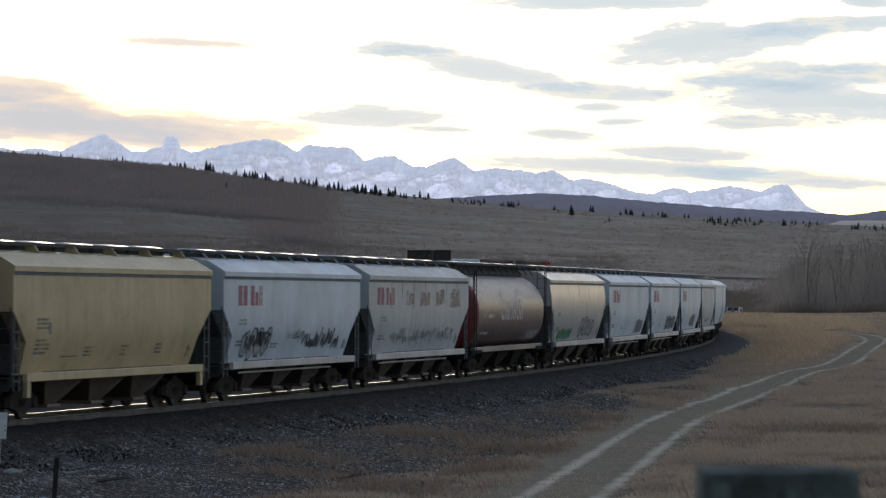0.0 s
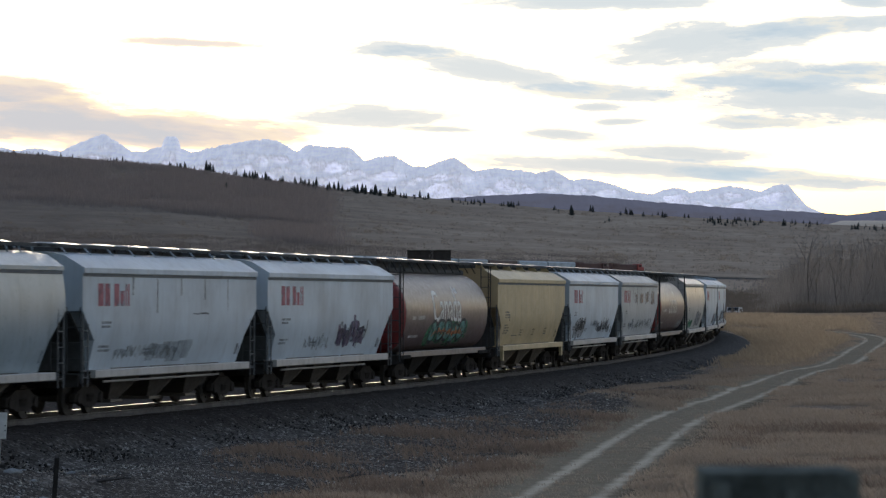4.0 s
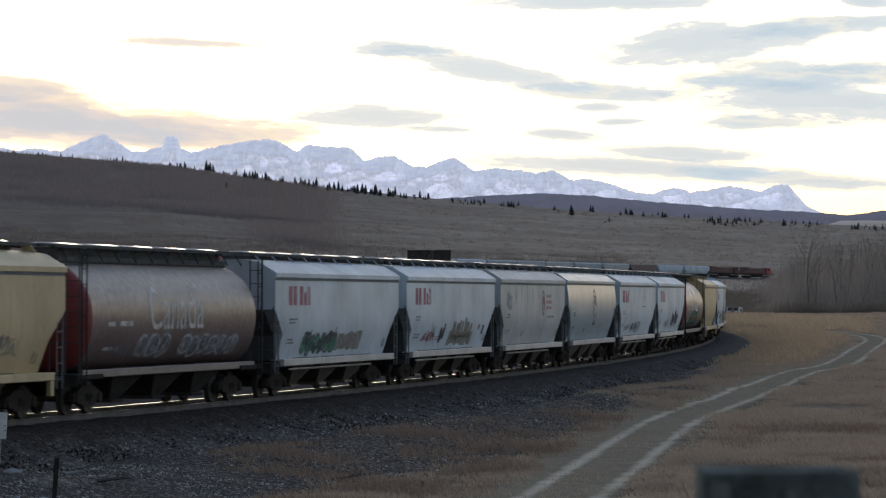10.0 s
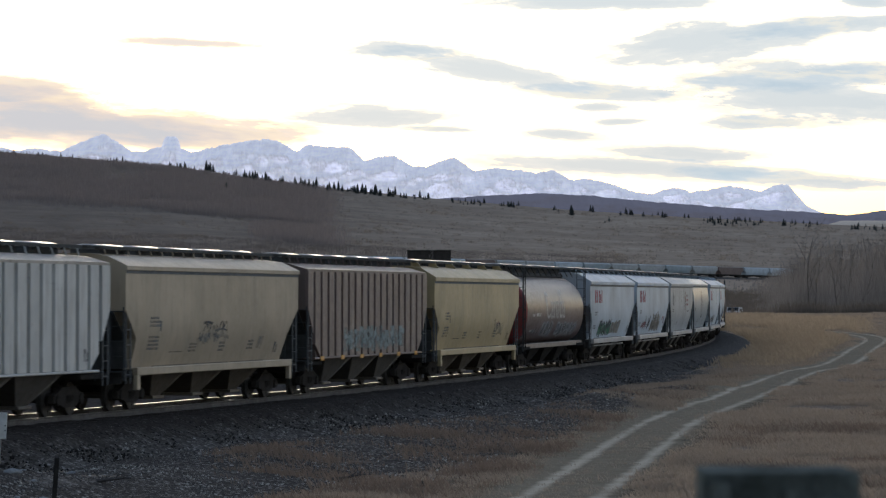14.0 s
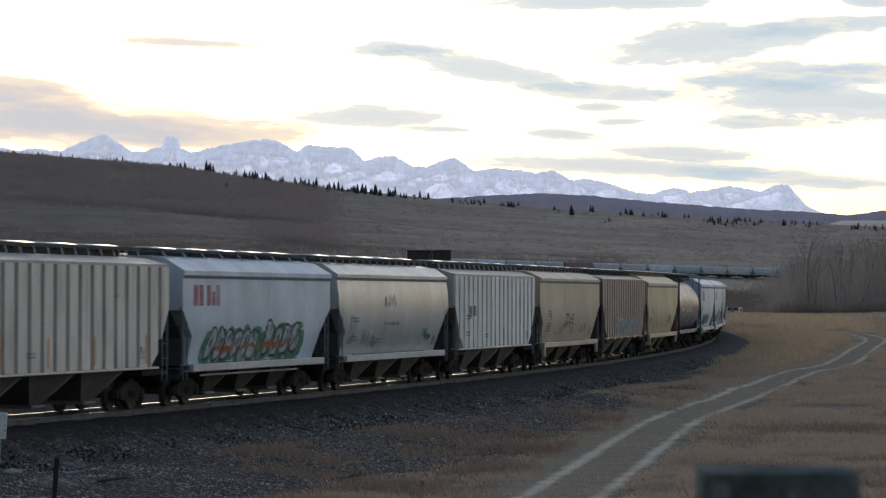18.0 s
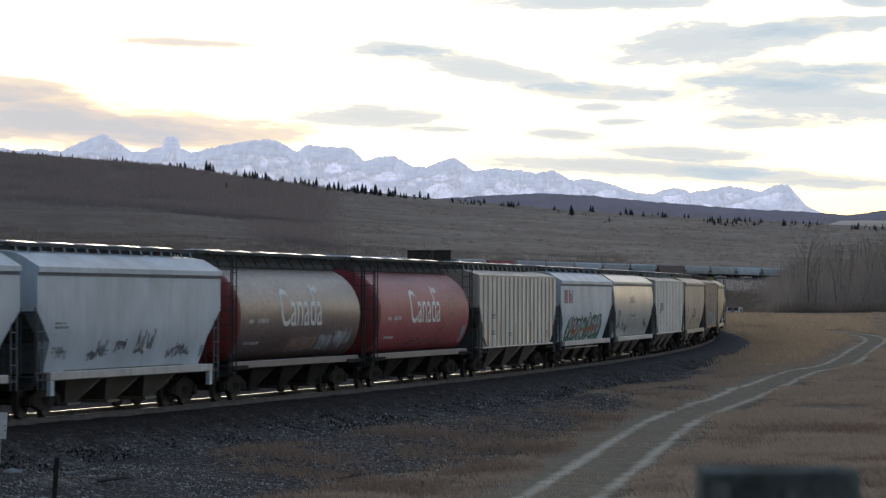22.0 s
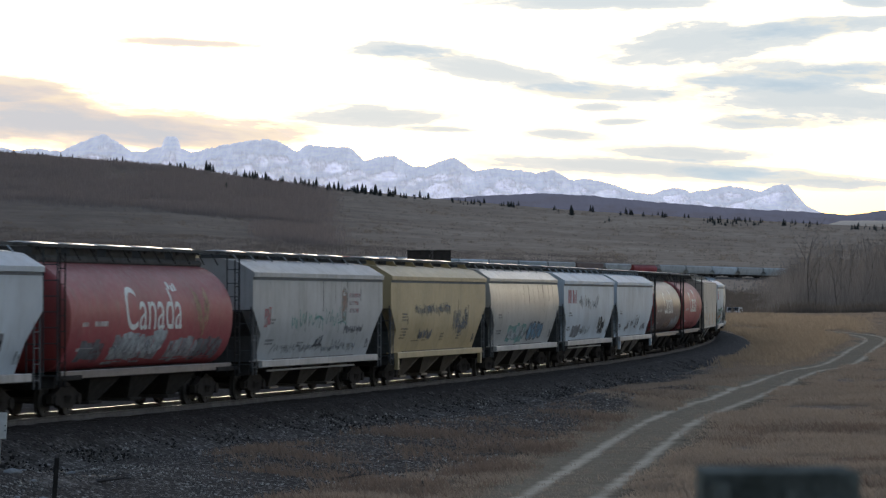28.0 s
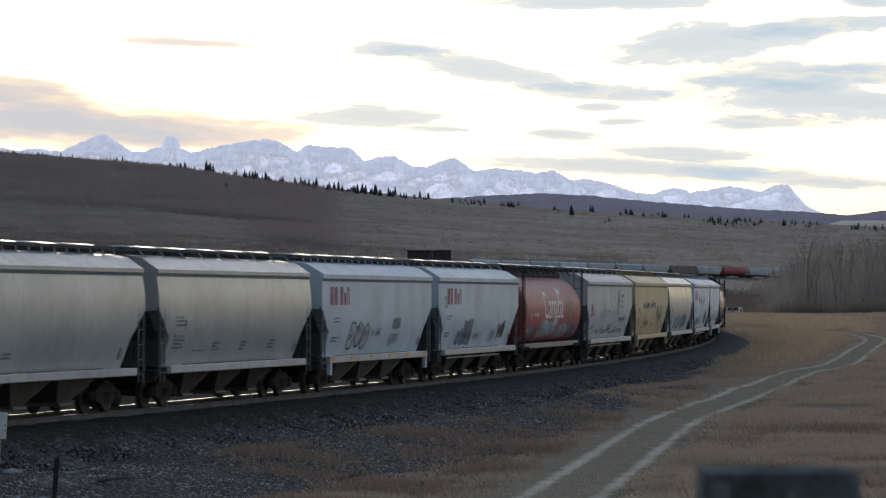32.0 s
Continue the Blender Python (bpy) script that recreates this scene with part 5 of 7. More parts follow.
# front gaps of the cars along the train, in metres at rest; the last is the tail of the part in view
GAPS = [161.14, 143.39, 125.63, 107.88, 90.12, 72.26, 54.56, 36.80, 19.19, 1.41, -16.29, -33.94, -51.31, -68.33, -85.45, -102.87, -120.56, -138.86,
        -156.97, -175.35, -194.01, -212.28, -230.46, -247.99, -267.07, -284.96, -302.50, -319.50, -336.92, -354.53, -372.42, -390.16, -407.67, -424.95, -442.32, -459.68, -477.3, -495.0]
W_ = "white covered hopper car with sloping ends"
ST, STH = ("stencil",), ("stencil", 1)
CARS = [
    ("flat", "grey", "greyed white covered hopper car with stained sides", [ST, ("tag", -2, 3, 1.4, 2.0, "ghost", 6, 0.1)], None, False),
    ("flat", "white", W_ + " and a faded red mark", [("logo", -6.4), ST, ("buff", 0, 4, 1.35, 2.2, "slate", 8)], None, False),
    ("flat", "white", W_ + " and a faded red mark", [("logo", -6.4), ST, ("throw", 1.0, 6.2, 1.35, 2.2, 5, "slate", "dark", None)], None, False),
    ("flat", "white", W_ + " and a faded red mark", [("logo", -6.4), ST, ("buff", 3.2, 6.2, 1.35, 2.1, "slate", 6)], None, False),
    ("round", "silver", "cream-silver round-sided hopper car with green graffiti", [ST, ("throw", -5.6, -1.6, 1.3, 1.85, 5, "green", "green", None), ("throw", 0.5, 4.8, 1.3, 2.3, 4, "silver", "dark", None), ("drips", -3, 3, 3)], None, False),
    ("tube", "brown", "faded brown cylindrical hopper car with dark red ends", [("canada", "worn"), ("buff", 4.2, 6.6, 1.4, 1.9, "silver", 5)], "endred", False),
    ("flat", "grey", "stained white hopper car with patchy faded lettering", [("logo", -6.8), ST, ("buff", -2.6, -1.4, 2.9, 3.5, "ochre", 3), ("buff", -0.4, 1.2, 2.9, 3.5, "ochre", 4), ("buff", 2.4, 3.8, 2.9, 3.6, "ochre", 3), ("buff", 4.8, 6.6, 2.8, 3.6, "ochre", 4),
     ("tag", -4.6, 5.5, 1.4, 2.2, "ghost", 9, 0.16), ("drips", -5, 6, 7)], None, False),
    ("flat", "white", "white hopper car with dark scrawled graffiti", [("logo", -6.4), ST, ("throw", -5.9, -2.8, 1.30, 2.35, 4, "silver", "dark", None), ("tag", -5.7, -3.0, 1.4, 2.4, "black", 4, 0.13), ("tag", -0.9, 1.2, 1.7, 2.3, "ghost", 3, 0.12), ("tag", 1.0, 5.6, 1.35, 2.35, "dark", 6, 0.15)], None, False),
    ("flat", "tan", "mustard-tan covered hopper car with dirty, shade-darkened chutes", [STH], None, True),
    ("tube", "brown", "brown cylindrical hopper car with green graffiti", [("canada",), ("throw", -3.0, 3.3, 1.45, 2.40, 5, "teal", "black", "green"), ("tag", -2.4, 2.6, 1.7, 2.2, "orange", 4, 0.10)], "endred", False),
    ("flat", "white", "white hopper car with purple-black graffiti", [("logo", -6.4), ST, ("tag", 0.6, 4.2, 1.3, 2.6, "purple", 4, 0.24), ("tag", 0.7, 4.3, 1.28, 2.62, "dark", 4, 0.08), ("tag", -3.6, -0.4, 1.4, 2.1, "ghost", 5, 0.12)], None, False),
    ("flat", "white", "scuffed white hopper car with a red mark", [("logo", -6.6), ST, ("drips", -4, 5, 5), ("tag", -5.0, 0.5, 1.4, 2.0, "ghost", 6, 0.14), ("buff", -2.2, 1.6, 1.35, 2.0, "ghost", 6), ("tag", 1.6, 3.0, 2.7, 2.8, "dark", 2, 0.04)], None, False),
    ("round", "blue", "pale blue-grey round-sided hopper car with an oval emblem", [ST, ("oval", 0.5)], None, True),
    ("flat", "grey", "greyed hopper car with a faded orange badge", [ST, ("badge", 2.3), ("buff", -6.6, -5.4, 2.7, 3.5, "ghost", 3), ("drips", -6, 1, 6), ("tag", 3.2, 5.0, 2.3, 2.5, "ghost", 3, 0.06)], None, False),
    ("flat", "white", "white hopper car with a buffed tan patch", [("logo", -6.4), ST, ("buff", 0.0, 3.6, 1.35, 2.45, "tan", 10), ("buff", -0.4, 3.9, 1.35, 2.0, "tan", 9), ("tag", -2.1, -1.1, 1.3, 2.25, "dark", 1, 0.20), ("tag", -5.0, -3.0, 1.4, 2.1, "rose", 2, 0.14), ("tag", -4.6, -2.8, 1.4, 2.3, "ghost", 2, 0.2),
     ("buff", 4.9, 5.3, 1.95, 2.2, "rose", 1), ("buff", 5.7, 6.1, 1.7, 2.2, "purple", 1)], None, False),
    ("flat", "white", "white hopper car with green graffiti", [("logo", -6.4), ST, ("throw", -4.6, -0.2, 1.30, 2.10, 6, "green", "dark", None), ("buff", -0.2, 3.0, 1.35, 2.10, "tan", 8), ("tag", -4.4, -0.4, 1.35, 2.2, "dark", 5, 0.10)], None, False),
    ("tube", "brown", "dull brown cylindrical hopper car with pale graffiti", [("canada", "worn"), ("tag", -5.8, -3.9, 1.5, 2.3, "ghost", 2, 0.1), ("throw", -3.6, -0.6, 1.45, 2.2, 3, "slate", "silver", None), ("throw", 0.4, 6.0, 1.45, 2.2, 6, "slate", "silver", None)], "endred", False),
    ("flat", "tan", "mustard-tan covered hopper car with stencilled data", [STH, ("tag", 3.6, 4.8, 2.0, 2.3, "rose", 3, 0.05), ("tag", 3.4, 5.0, 1.6, 2.4, "ghost", 2, 0.12)], None, True),
    ("ribbed", "rust", "rusty ribbed hopper car with teal graffiti", [("reflect",), ("buff", -4.0, 4.8, 1.35, 2.25, "mint", 20), ("tag", -3.6, 4.4, 1.4, 2.1, "mint", 8, 0.12)], None, True),
    ("tall", "beige", "dull beige covered hopper car with a small scrawl", [STH, ("tag", -1.9, 1.0, 1.7, 2.3, "ghost", 3, 0.12), ("tag", -1.4, 0.8, 2.1, 2.6, "dark", 3, 0.06), ("buff", 4.3, 4.8, 1.6, 2.1, "ghost", 2)], None, True),
    ("ribbed", "ribwhite", "chalky white ribbed hopper car", [ST, ("buff", -5.9, -5.4, 2.45, 2.95, "slate", 1), ("buff", -5.1, -4.6, 2.45, 2.95, "slate", 1)], None, True),
    ("round", "silver", "cream-silver round-sided hopper car with stains", [ST, ("buff", -6.9, -5.9, 1.4, 2.7, "ghost", 2), ("tag", -4.9, -2.6, 1.35, 2.1, "ghost", 3, 0.2), ("tag", -2.2, -0.2, 2.8, 3.4, "ghost", 2, 0.2), ("tag", -2.0, 0.2, 2.2, 2.4, "ghost", 3, 0.08), ("tag", 4.4, 5.0, 1.6, 2.1, "teal", 1, 0.2), ("tag", 5.0, 5.7, 1.5, 2.2, "dark", 1, 0.1)], None, True),
    ("flat", "white", "white hopper car with green and white graffiti", [("logo", -6.9), ("throw", -5.5, -0.2, 1.25, 2.40, 6, "pale", "black", "green"), ("throw", 0.5, 4.6, 1.25, 2.50, 4, "pale", "black", "green"), ("tag", -4.4, 3.9, 1.5, 1.9, "orange", 5, 0.14)], None, False),
    ("ribbed", "cream", "stained cream ribbed hopper car with brown ribs", [ST, ("strips", (-7.05, -4.5, -1.0, 2.6, 6.9))], None, True),
    ("tube", "red", "faded red cylindrical hopper car with a wheat emblem", [("canada",), ("wheat", 4.3), ("buff", 6.3, 6.9, 1.5, 2.2, "silver", 2), ("tag", -2.4, 3.4, 1.45, 1.75, "ghost", 9, 0.06)], "endred", False),
    ("tube", "brown", "glossy brown cylindrical hopper car with grey graffiti", [("canada",), ("tag", 2.4, 6.3, 1.4, 2.3, "silver", 5, 0.22), ("buff", -1.4, 2.0, 1.45, 2.0, "ochre", 6)], "endred", False),
    ("flat", "white", "clean white covered hopper car with dark chutes", [("tag", -6.2, -5.2, 1.5, 1.9, "ghost", 2, 0.08), ("tag", -3.6, -2.4, 1.35, 2.0, "slate", 2, 0.1), ("tag", -1.4, -0.6, 1.6, 2.1, "slate", 1, 0.1), ("tag", 0.3, 2.0, 1.4, 2.3, "slate", 2, 0.12), ("tag", 3.2, 5.2, 1.4, 2.0, "slate", 3, 0.1), ("stencil",)], None, True),
    ("flat", "white", "white hopper car with small dark graffiti", [("logo", -6.6), ST, ("tag", -3.4, 2.8, 2.6, 3.5, "ghost", 7, 0.14), ("buff", -5.0, -2.6, 1.35, 2.0, "slate", 5), ("tag", -2.4, 0.6, 1.4, 2.0, "ghost", 4, 0.14), ("tag", 3.2, 5.3, 1.35, 2.4, "black", 2, 0.18), ("tag", 3.4, 5.1, 1.4, 1.9, "dark", 3, 0.12)], None, False),
    ("round", "silver", "cream-silver hopper car with teal and blue graffiti", [ST, ("buff", -3.9, 0.2, 1.3, 2.2, "teal", 9), ("tag", -3.8, 0.0, 1.35, 2.15, "pale", 4, 0.16), ("throw", 0.8, 4.4, 1.35, 2.20, 4, "sky", "dark", None), ("tag", -0.2, 1.0, 1.4, 2.0, "dark", 2, 0.08), ("drips", -0.6, 6.6, 7)], None, False),
    ("flat", "tan", "mustard-tan hopper car with faint grey graffiti", [STH, ("tag", -4.4, 1.6, 2.5, 3.1, "ghost", 9, 0.16), ("tag", -4.6, 1.4, 2.6, 3.0, "slate", 8, 0.05), ("tag", -3.4, -1.4, 1.6, 2.1, "slate", 3, 0.14), ("tag", 2.2, 5.0, 1.8, 3.0, "ghost", 4, 0.18), ("tag", 2.2, 4.8, 1.7, 2.6, "slate", 3, 0.08)], None, True),
    ("flat", "grey", "greyed white hopper car with blue scrawls and an ochre badge", [ST, ("badge", 2.9), ("buff", -7.0, -6.2, 2.2, 3.0, "rose", 2), ("tag", -3.9, 3.2, 2.0, 3.0, "teal", 7, 0.07), ("tag", -0.6, 0.4, 1.4, 2.1, "dark", 2, 0.08), ("tag", 3.0, 5.4, 1.9, 2.4, "slate", 4, 0.1), ("tag", -5.6, 5.0, 1.35, 1.8, "ghost", 10, 0.12), ("drips", 0, 5, 4)], None, False),
    ("tube", "red", "faded red cylindrical hopper car with silver graffiti", [("canada",), ("wheat", 4.3), ("buff", -6.2, -4.4, 1.4, 2.1, "slate", 5), ("buff", -3.6, 0.6, 1.35, 2.25, "silver", 11), ("tag", -3.6, 0.8, 1.4, 2.3, "pale", 5, 0.18), ("buff", 1.4, 4.0, 1.35, 2.1, "silver", 7), ("buff", 4.0, 6.4, 1.35, 2.1, "slate", 7)], "endred", False),
    ("flat", "white", "white hopper car with grey buffed graffiti", [("logo", -6.2), ST, ("buff", -7.1, -6.4, 2.8, 3.4, "ghost", 2), ("buff", -4.3, -1.3, 1.3, 2.05, "slate", 9), ("buff", -3.2, -1.6, 1.6, 2.4, "slate", 4), ("tag", -0.8, 0.4, 1.4, 2.0, "ghost", 2, 0.12), ("buff", 2.2, 3.4, 1.4, 2.0, "ghost", 4), ("buff", 3.9, 5.2, 1.5, 2.3, "slate", 4), ("tag", 3.9, 5.3, 1.4, 2.4, "dark", 2, 0.1)], None, False),
    ("flat", "white", "white hopper car with a round scrawl and amber reflectors", [("logo", -6.8), ("reflect",), ST, ("throw", -4.2, -1.4, 1.40, 2.45, 3, "pale", "dark", None), ("tag", -1.0, 0.3, 1.8, 2.3, "ghost", 2, 0.14), ("buff", 1.9, 3.2, 2.1, 2.55, "slate", 4), ("buff", 1.7, 3.0, 1.5, 1.95, "ghost", 4)], None, True),
    ("round", "silver", "smooth cream-silver hopper car with dirty lower side", [STH], None, False),
    ("round", "silver", "smooth cream-silver hopper car with a heavy roof walk", [ST], None, True),
    ("round", "silver", "smooth cream-silver hopper car with dark chutes", [ST], None, True),
]
TRAIN = []                                      # (thing, middle along the train, half distance of its trucks)
for k, (kind, paint, label, marks, endp, deep) in enumerate(CARS):
    L = GAPS[k] - GAPS[k + 1]
    c = hopper_car(kind, paint, L, label, marks, endp, seed=100 + k, deep=deep)
    TRAIN.append((c, (GAPS[k] + GAPS[k + 1]) / 2, L / 2 - 2.55))


# ---------------------------------------------------------------- the train's head, far off
def far_car(kind, paint, label):
    P = PAINT[paint]
    L = 17.75
    hb = L / 2 - 0.62
    car = new("hopper_car")
    part("body", shared(("body", kind, round(hb, 2)), P, lambda: body_geo(kind, hb), True), car)
    if kind == "tube":
        for sgn in (-1, 1):
            part("tank_end", shared(("tank_end", round(hb, 2), sgn), PAINT["endred"], lambda: tube_end_geo(hb, sgn), True), car)
    part("roof_walk", shared(("far_roof_walk",), GALV, lambda: Geo().box(-hb - 0.3, hb + 0.3, -0.75, 0.75, 4.52, 4.58)), car)
    part("centre_sill", shared(("far_sill",), STEEL, lambda: Geo().box(-L / 2 + 0.5, L / 2 - 0.5, -1.3, 1.3, 0.8, 1.2)), car)
    for x in (-1, 1):
        part("truck", shared("far_truck", FRAME, lambda: Geo().box(-1.3, 1.3, -1.05, 1.05, 0.25, 0.8).disc(-0.89, -0.8, 0.8, 0.457, 0.457, 12).disc(0.89, -0.8, 0.8, 0.457, 0.457, 12)), car, Matrix.Translation((x * (L / 2 - 2.55), 0, 0)))
        part("discharge_chute", shared("far_chute", STEEL, lambda: Geo().loft([(-2.2, [(-1.3, 1.1), (-1.3, 1.25), (1.3, 1.25), (1.3, 1.1)]), (0, [(-0.8, 0.4), (-1.3, 1.25), (1.3, 1.25), (0.8, 0.4)]), (2.2, [(-1.3, 1.1), (-1.3, 1.25), (1.3, 1.25), (1.3, 1.1)])])), car, Matrix.Translation((x * 2.4, 0, 0)))
    return tagged(car, label, "freight car", "cars of the grain train")


def locomotive(paint="loco", label="red diesel road locomotive at the train's head"):
    """A six-axle road engine, cab leading."""
    R = PAINT[paint]
    e = new("locomotive")
    part("frame", shared("engine_frame", STEEL, lambda: Geo().box(-10.8, 10.8, -1.5, 1.5, 1.25, 1.75, 0.05)), e)
    M = PAINT["maroon"]
    part("long_hood", shared("long_hood", M, lambda: Geo().box(-10.2, 5.6, -0.95, 0.95, 1.75, 4.25, 0.18)), e)
    part("radiator", shared("radiator", M, lambda: Geo().box(-9.8, -6.2, -1.5, 1.5, 3.5, 4.55, 0.12)), e)
    cab = part("cab", shared("cab", R, lambda: Geo().box(5.6, 8.2, -1.5, 1.5, 1.75, 4.55, 0.25)), e)
    for y in (-1, 1):
        part("cab_window", shared("cab_window", STEEL, lambda: Geo().box(6.2, 7.7, -0.01, 0.01, 3.3, 4.0)), cab, Matrix.Translation((0, y * 1.51, 0)))
    part("short_hood", shared("short_hood", R, lambda: Geo().box(8.2, 10.3, -0.9, 0.9, 1.75, 3.3, 0.2)), e)
    part("fuel_tank", shared("fuel_tank", STEEL, lambda: Geo().box(-2.6, 2.6, -1.4, 1.4, 0.35, 1.25, 0.2)), e)
    for x in (-1, 1):
        part("truck", shared("engine_truck", FRAME, lambda: Geo().box(-2.5, 2.5, -1.1, 1.1, 0.35, 0.95).disc(-1.8, -0.8, 0.8, 0.52, 0.52, 12).disc(0, -0.8, 0.8, 0.52, 0.52, 12).disc(1.8, -0.8, 0.8, 0.52, 0.52, 12)), e, Matrix.Translation((x * 6.6, 0, 0)))
    return tagged(e, label, "locomotive", "engines of the grain train")


HEAD_PX = 978.0
_px = 784 + F * TRACK[:, 0] / TRACK[:, 1]
_far = TRACK[:, 1] > 1385
S_HEAD = float(np.interp(HEAD_PX, _px[_far], _s[_far])) - 1.092 * 2.56
LEN = 22.5
engine = locomotive()
TRAIN.append((engine, S_HEAD - LEN / 2, 6.6))
TRAIN.append((locomotive("maroon", "dull maroon diesel road locomotive"), S_HEAD - LEN * 1.5, 6.6))
n_far = int(round((S_HEAD - 2 * LEN - GAPS[0]) / 17.75))
far_pitch = (S_HEAD - 2 * LEN - GAPS[0]) / n_far
LOOK = {"white": "white covered hopper car far off", "rust": "rusty brown hopper car far off", "grey": "greyed hopper car far off", "red": "red cylindrical hopper car far off",
        "tan": "tan covered hopper car far off", "brown": "brown cylindrical hopper car far off", "blue": "pale blue-grey hopper car far off"}
lead = ["white", "white", "rust", "grey", "blue", "grey", "grey", "blue", "white", "grey", "grey", "rust", "blue", "grey", "white", "grey", "grey", "red", "grey", "rust", "grey", "blue", "grey", "white", "blue", "grey", "white"]
protos = {}
rng = random.Random(12)
for k in range(n_far):
    paint = lead[k] if k < len(lead) else rng.choice(["white", "white", "white", "grey", "blue", "tan", "brown", "red"])
    if k >= n_far - 3:
        paint = "white"
    if paint in protos:
        c = copy_thing(protos[paint], Matrix())
    else:
        c = protos[paint] = far_car("tube" if paint in ("brown", "red") else "ribbed" if paint == "rust" else "flat", paint, LOOK[paint])
    TRAIN.append((c, S_HEAD - 2 * LEN - (k + 0.5) * far_pitch, 17.75 / 2 - 2.55))


# ---------------------------------------------------------------- plants, rubble and small things of the place
def island_material(name, lo, hi, rough=0.95, thin=0.0, rare=1.0):
    """Each loose piece of the mesh takes its own tone."""
    m, n, l, b = material(name)
    geo = n.new("ShaderNodeNewGeometry")
    tex = n.new("ShaderNodeTexCoord")
    f = noise_tex(n, l, tex.outputs["Object"], 0.15, 3)
    pw = n.new("ShaderNodeMath")
    pw.operation = "POWER"
    pw.inputs[1].default_value = rare
    l.new(geo.outputs["Random Per Island"], pw.inputs[0])
    col = mix(n, l, pw.outputs[0], lo, hi)
    col = mix(n, l, ramp(n, l, f, [(0.35, (0.0,)), (0.65, (0.45,))]), col, lo)
    l.new(col, b.inputs["Base Color"])
    b.inputs["Roughness"].default_value = rough
    b.inputs["Specular IOR Level"].default_value = 0.0
    if thin:                                   # light comes through dry blades and twigs
        tl = n.new("ShaderNodeBsdfTranslucent")
        l.new(col, tl.inputs[0])
        mx = n.new("ShaderNodeMixShader")
        mx.inputs[0].default_value = thin
        l.new(b.outputs[0], mx.inputs[1])
        l.new(tl.outputs[0], mx.inputs[2])
        l.new(mx.outputs[0], n["Material Output"].inputs[0])
    return m


GRASSM = island_material("dry_tan_grass", (0.285, 0.233, 0.190), (0.45, 0.374, 0.305), 0.95, 0.5)
GOLDM = island_material("tall_golden_grass", (0.35, 0.275, 0.20), (0.55, 0.435, 0.31), 0.95, 0.5)
WEEDM = island_material("dead_brown_weeds", (0.21, 0.160, 0.130), (0.33, 0.255, 0.203), 0.95, 0.4)
# twig and thicket tones are lightened for the haze of distance
TWIGM = island_material("bare_grey_twigs", (0.19, 0.182, 0.178), (0.30, 0.286, 0.278), 0.95, 0.5)
THICKETM = island_material("bare_brown_thicket", (0.15, 0.138, 0.133), (0.31, 0.289, 0.276), 0.95, 0.5)
SCRUBM = island_material("pale_brown_scrub", (0.21, 0.178, 0.150), (0.29, 0.246, 0.207), 0.95, 0.4)
LOWSCRUBM = island_material("grey_willow_scrub", (0.145, 0.128, 0.122), (0.20, 0.178, 0.168), 0.95, 0.4)
BRUSHM = island_material("dark_creek_brush", (0.125, 0.109, 0.096), (0.20, 0.177, 0.157), 0.95, 0.4)
WOODM = island_material("grey_aspen_stems", (0.18, 0.158, 0.156), (0.30, 0.264, 0.258), 0.95, 0.5)
STONEM = island_material("pale_rubble_stone", (0.088, 0.081, 0.074), (0.70, 0.665, 0.62), 0.95, 0.0, 2.4)
BARK = plain("grey_bark", (0.13, 0.118, 0.112), 0.9, 0, 0.3)
# needle colour has the distance haze painted in
NEEDLE = island_material("hazed_spruce_needles", (0.068, 0.076, 0.074), (0.112, 0.122, 0.117))


def spot(px, y):
    """Ground point at distance y under picture column px."""
    x = (px - 784) / F * y
    return x, y, land(x, y)


def blades(name, tufts, n, spread, mat, seed):
    """Thin leaning blades round the foot of every tuft, in one mesh."""
    r = np.random.default_rng(seed)
    t = np.repeat(tufts, n, axis=0)
    m = len(t)
    a, q = r.uniform(0, 6.283, m), spread * r.random(m)
    bx, by, z = t[:, 0] + q * np.cos(a), t[:, 1] + q * np.sin(a), t[:, 2]
    hh = t[:, 3] * r.uniform(0.45, 1.2, m)
    w = 0.003 + 0.005 * r.random(m) + t[:, 3] * 0.006 + t[:, 1] * 0.00002
    lx, ly = r.normal(0, 0.4, m) * hh, r.normal(0, 0.3, m) * hh
    v = np.empty((m, 4, 3))
    v[:, 0] = np.stack([bx - w, by, z - 0.03], 1)
    v[:, 1] = np.stack([bx + w, by, z - 0.03], 1)
    v[:, 2] = np.stack([bx + w * 0.7 + lx * 0.45, by + ly * 0.4, z + hh * 0.6], 1)
    v[:, 3] = np.stack([bx + lx, by + ly, z + hh], 1)
    me = bpy.data.meshes.new(name)
    me.vertices.add(4 * m)
    me.vertices.foreach_set("co", v.ravel())
    me.loops.add(6 * m)
    me.polygons.add(2 * m)
    me.loops.foreach_set("vertex_index", (np.array([0, 1, 2, 0, 2, 3])[None] + 4 * np.arange(m)[:, None]).ravel().astype(np.int32))
    me.polygons.foreach_set("loop_start", np.arange(0, 6 * m, 3, dtype=np.int32))
    me.materials.append(mat)
    me.update(calc_edges=True)
    return me


def grass_field(name, mat, count, where, h, n, spread, label, seed, span=(66, 478), cols=(380, 1640)):
    rng = random.Random(seed)
    tufts, made, tries = [], 0, 0
    while made < count and tries < count * 12:
        tries += 1
        y = span[0] * (span[1] / span[0]) ** rng.random()
        px = rng.uniform(*cols)
        x = (px - 784) / F * y
        k = where(px, x, y)
        if k <= 0 or rng.random() > k:
            continue
        tufts.append((x, y, land(x, y), h * rng.uniform(0.55, 1.2) * (0.6 + 0.4 * k)))
        made += 1
    ob = new(name, blades(name, np.array(tufts), n, spread, mat, seed))
    return tagged(ob, label, "grass", kind="stuff")


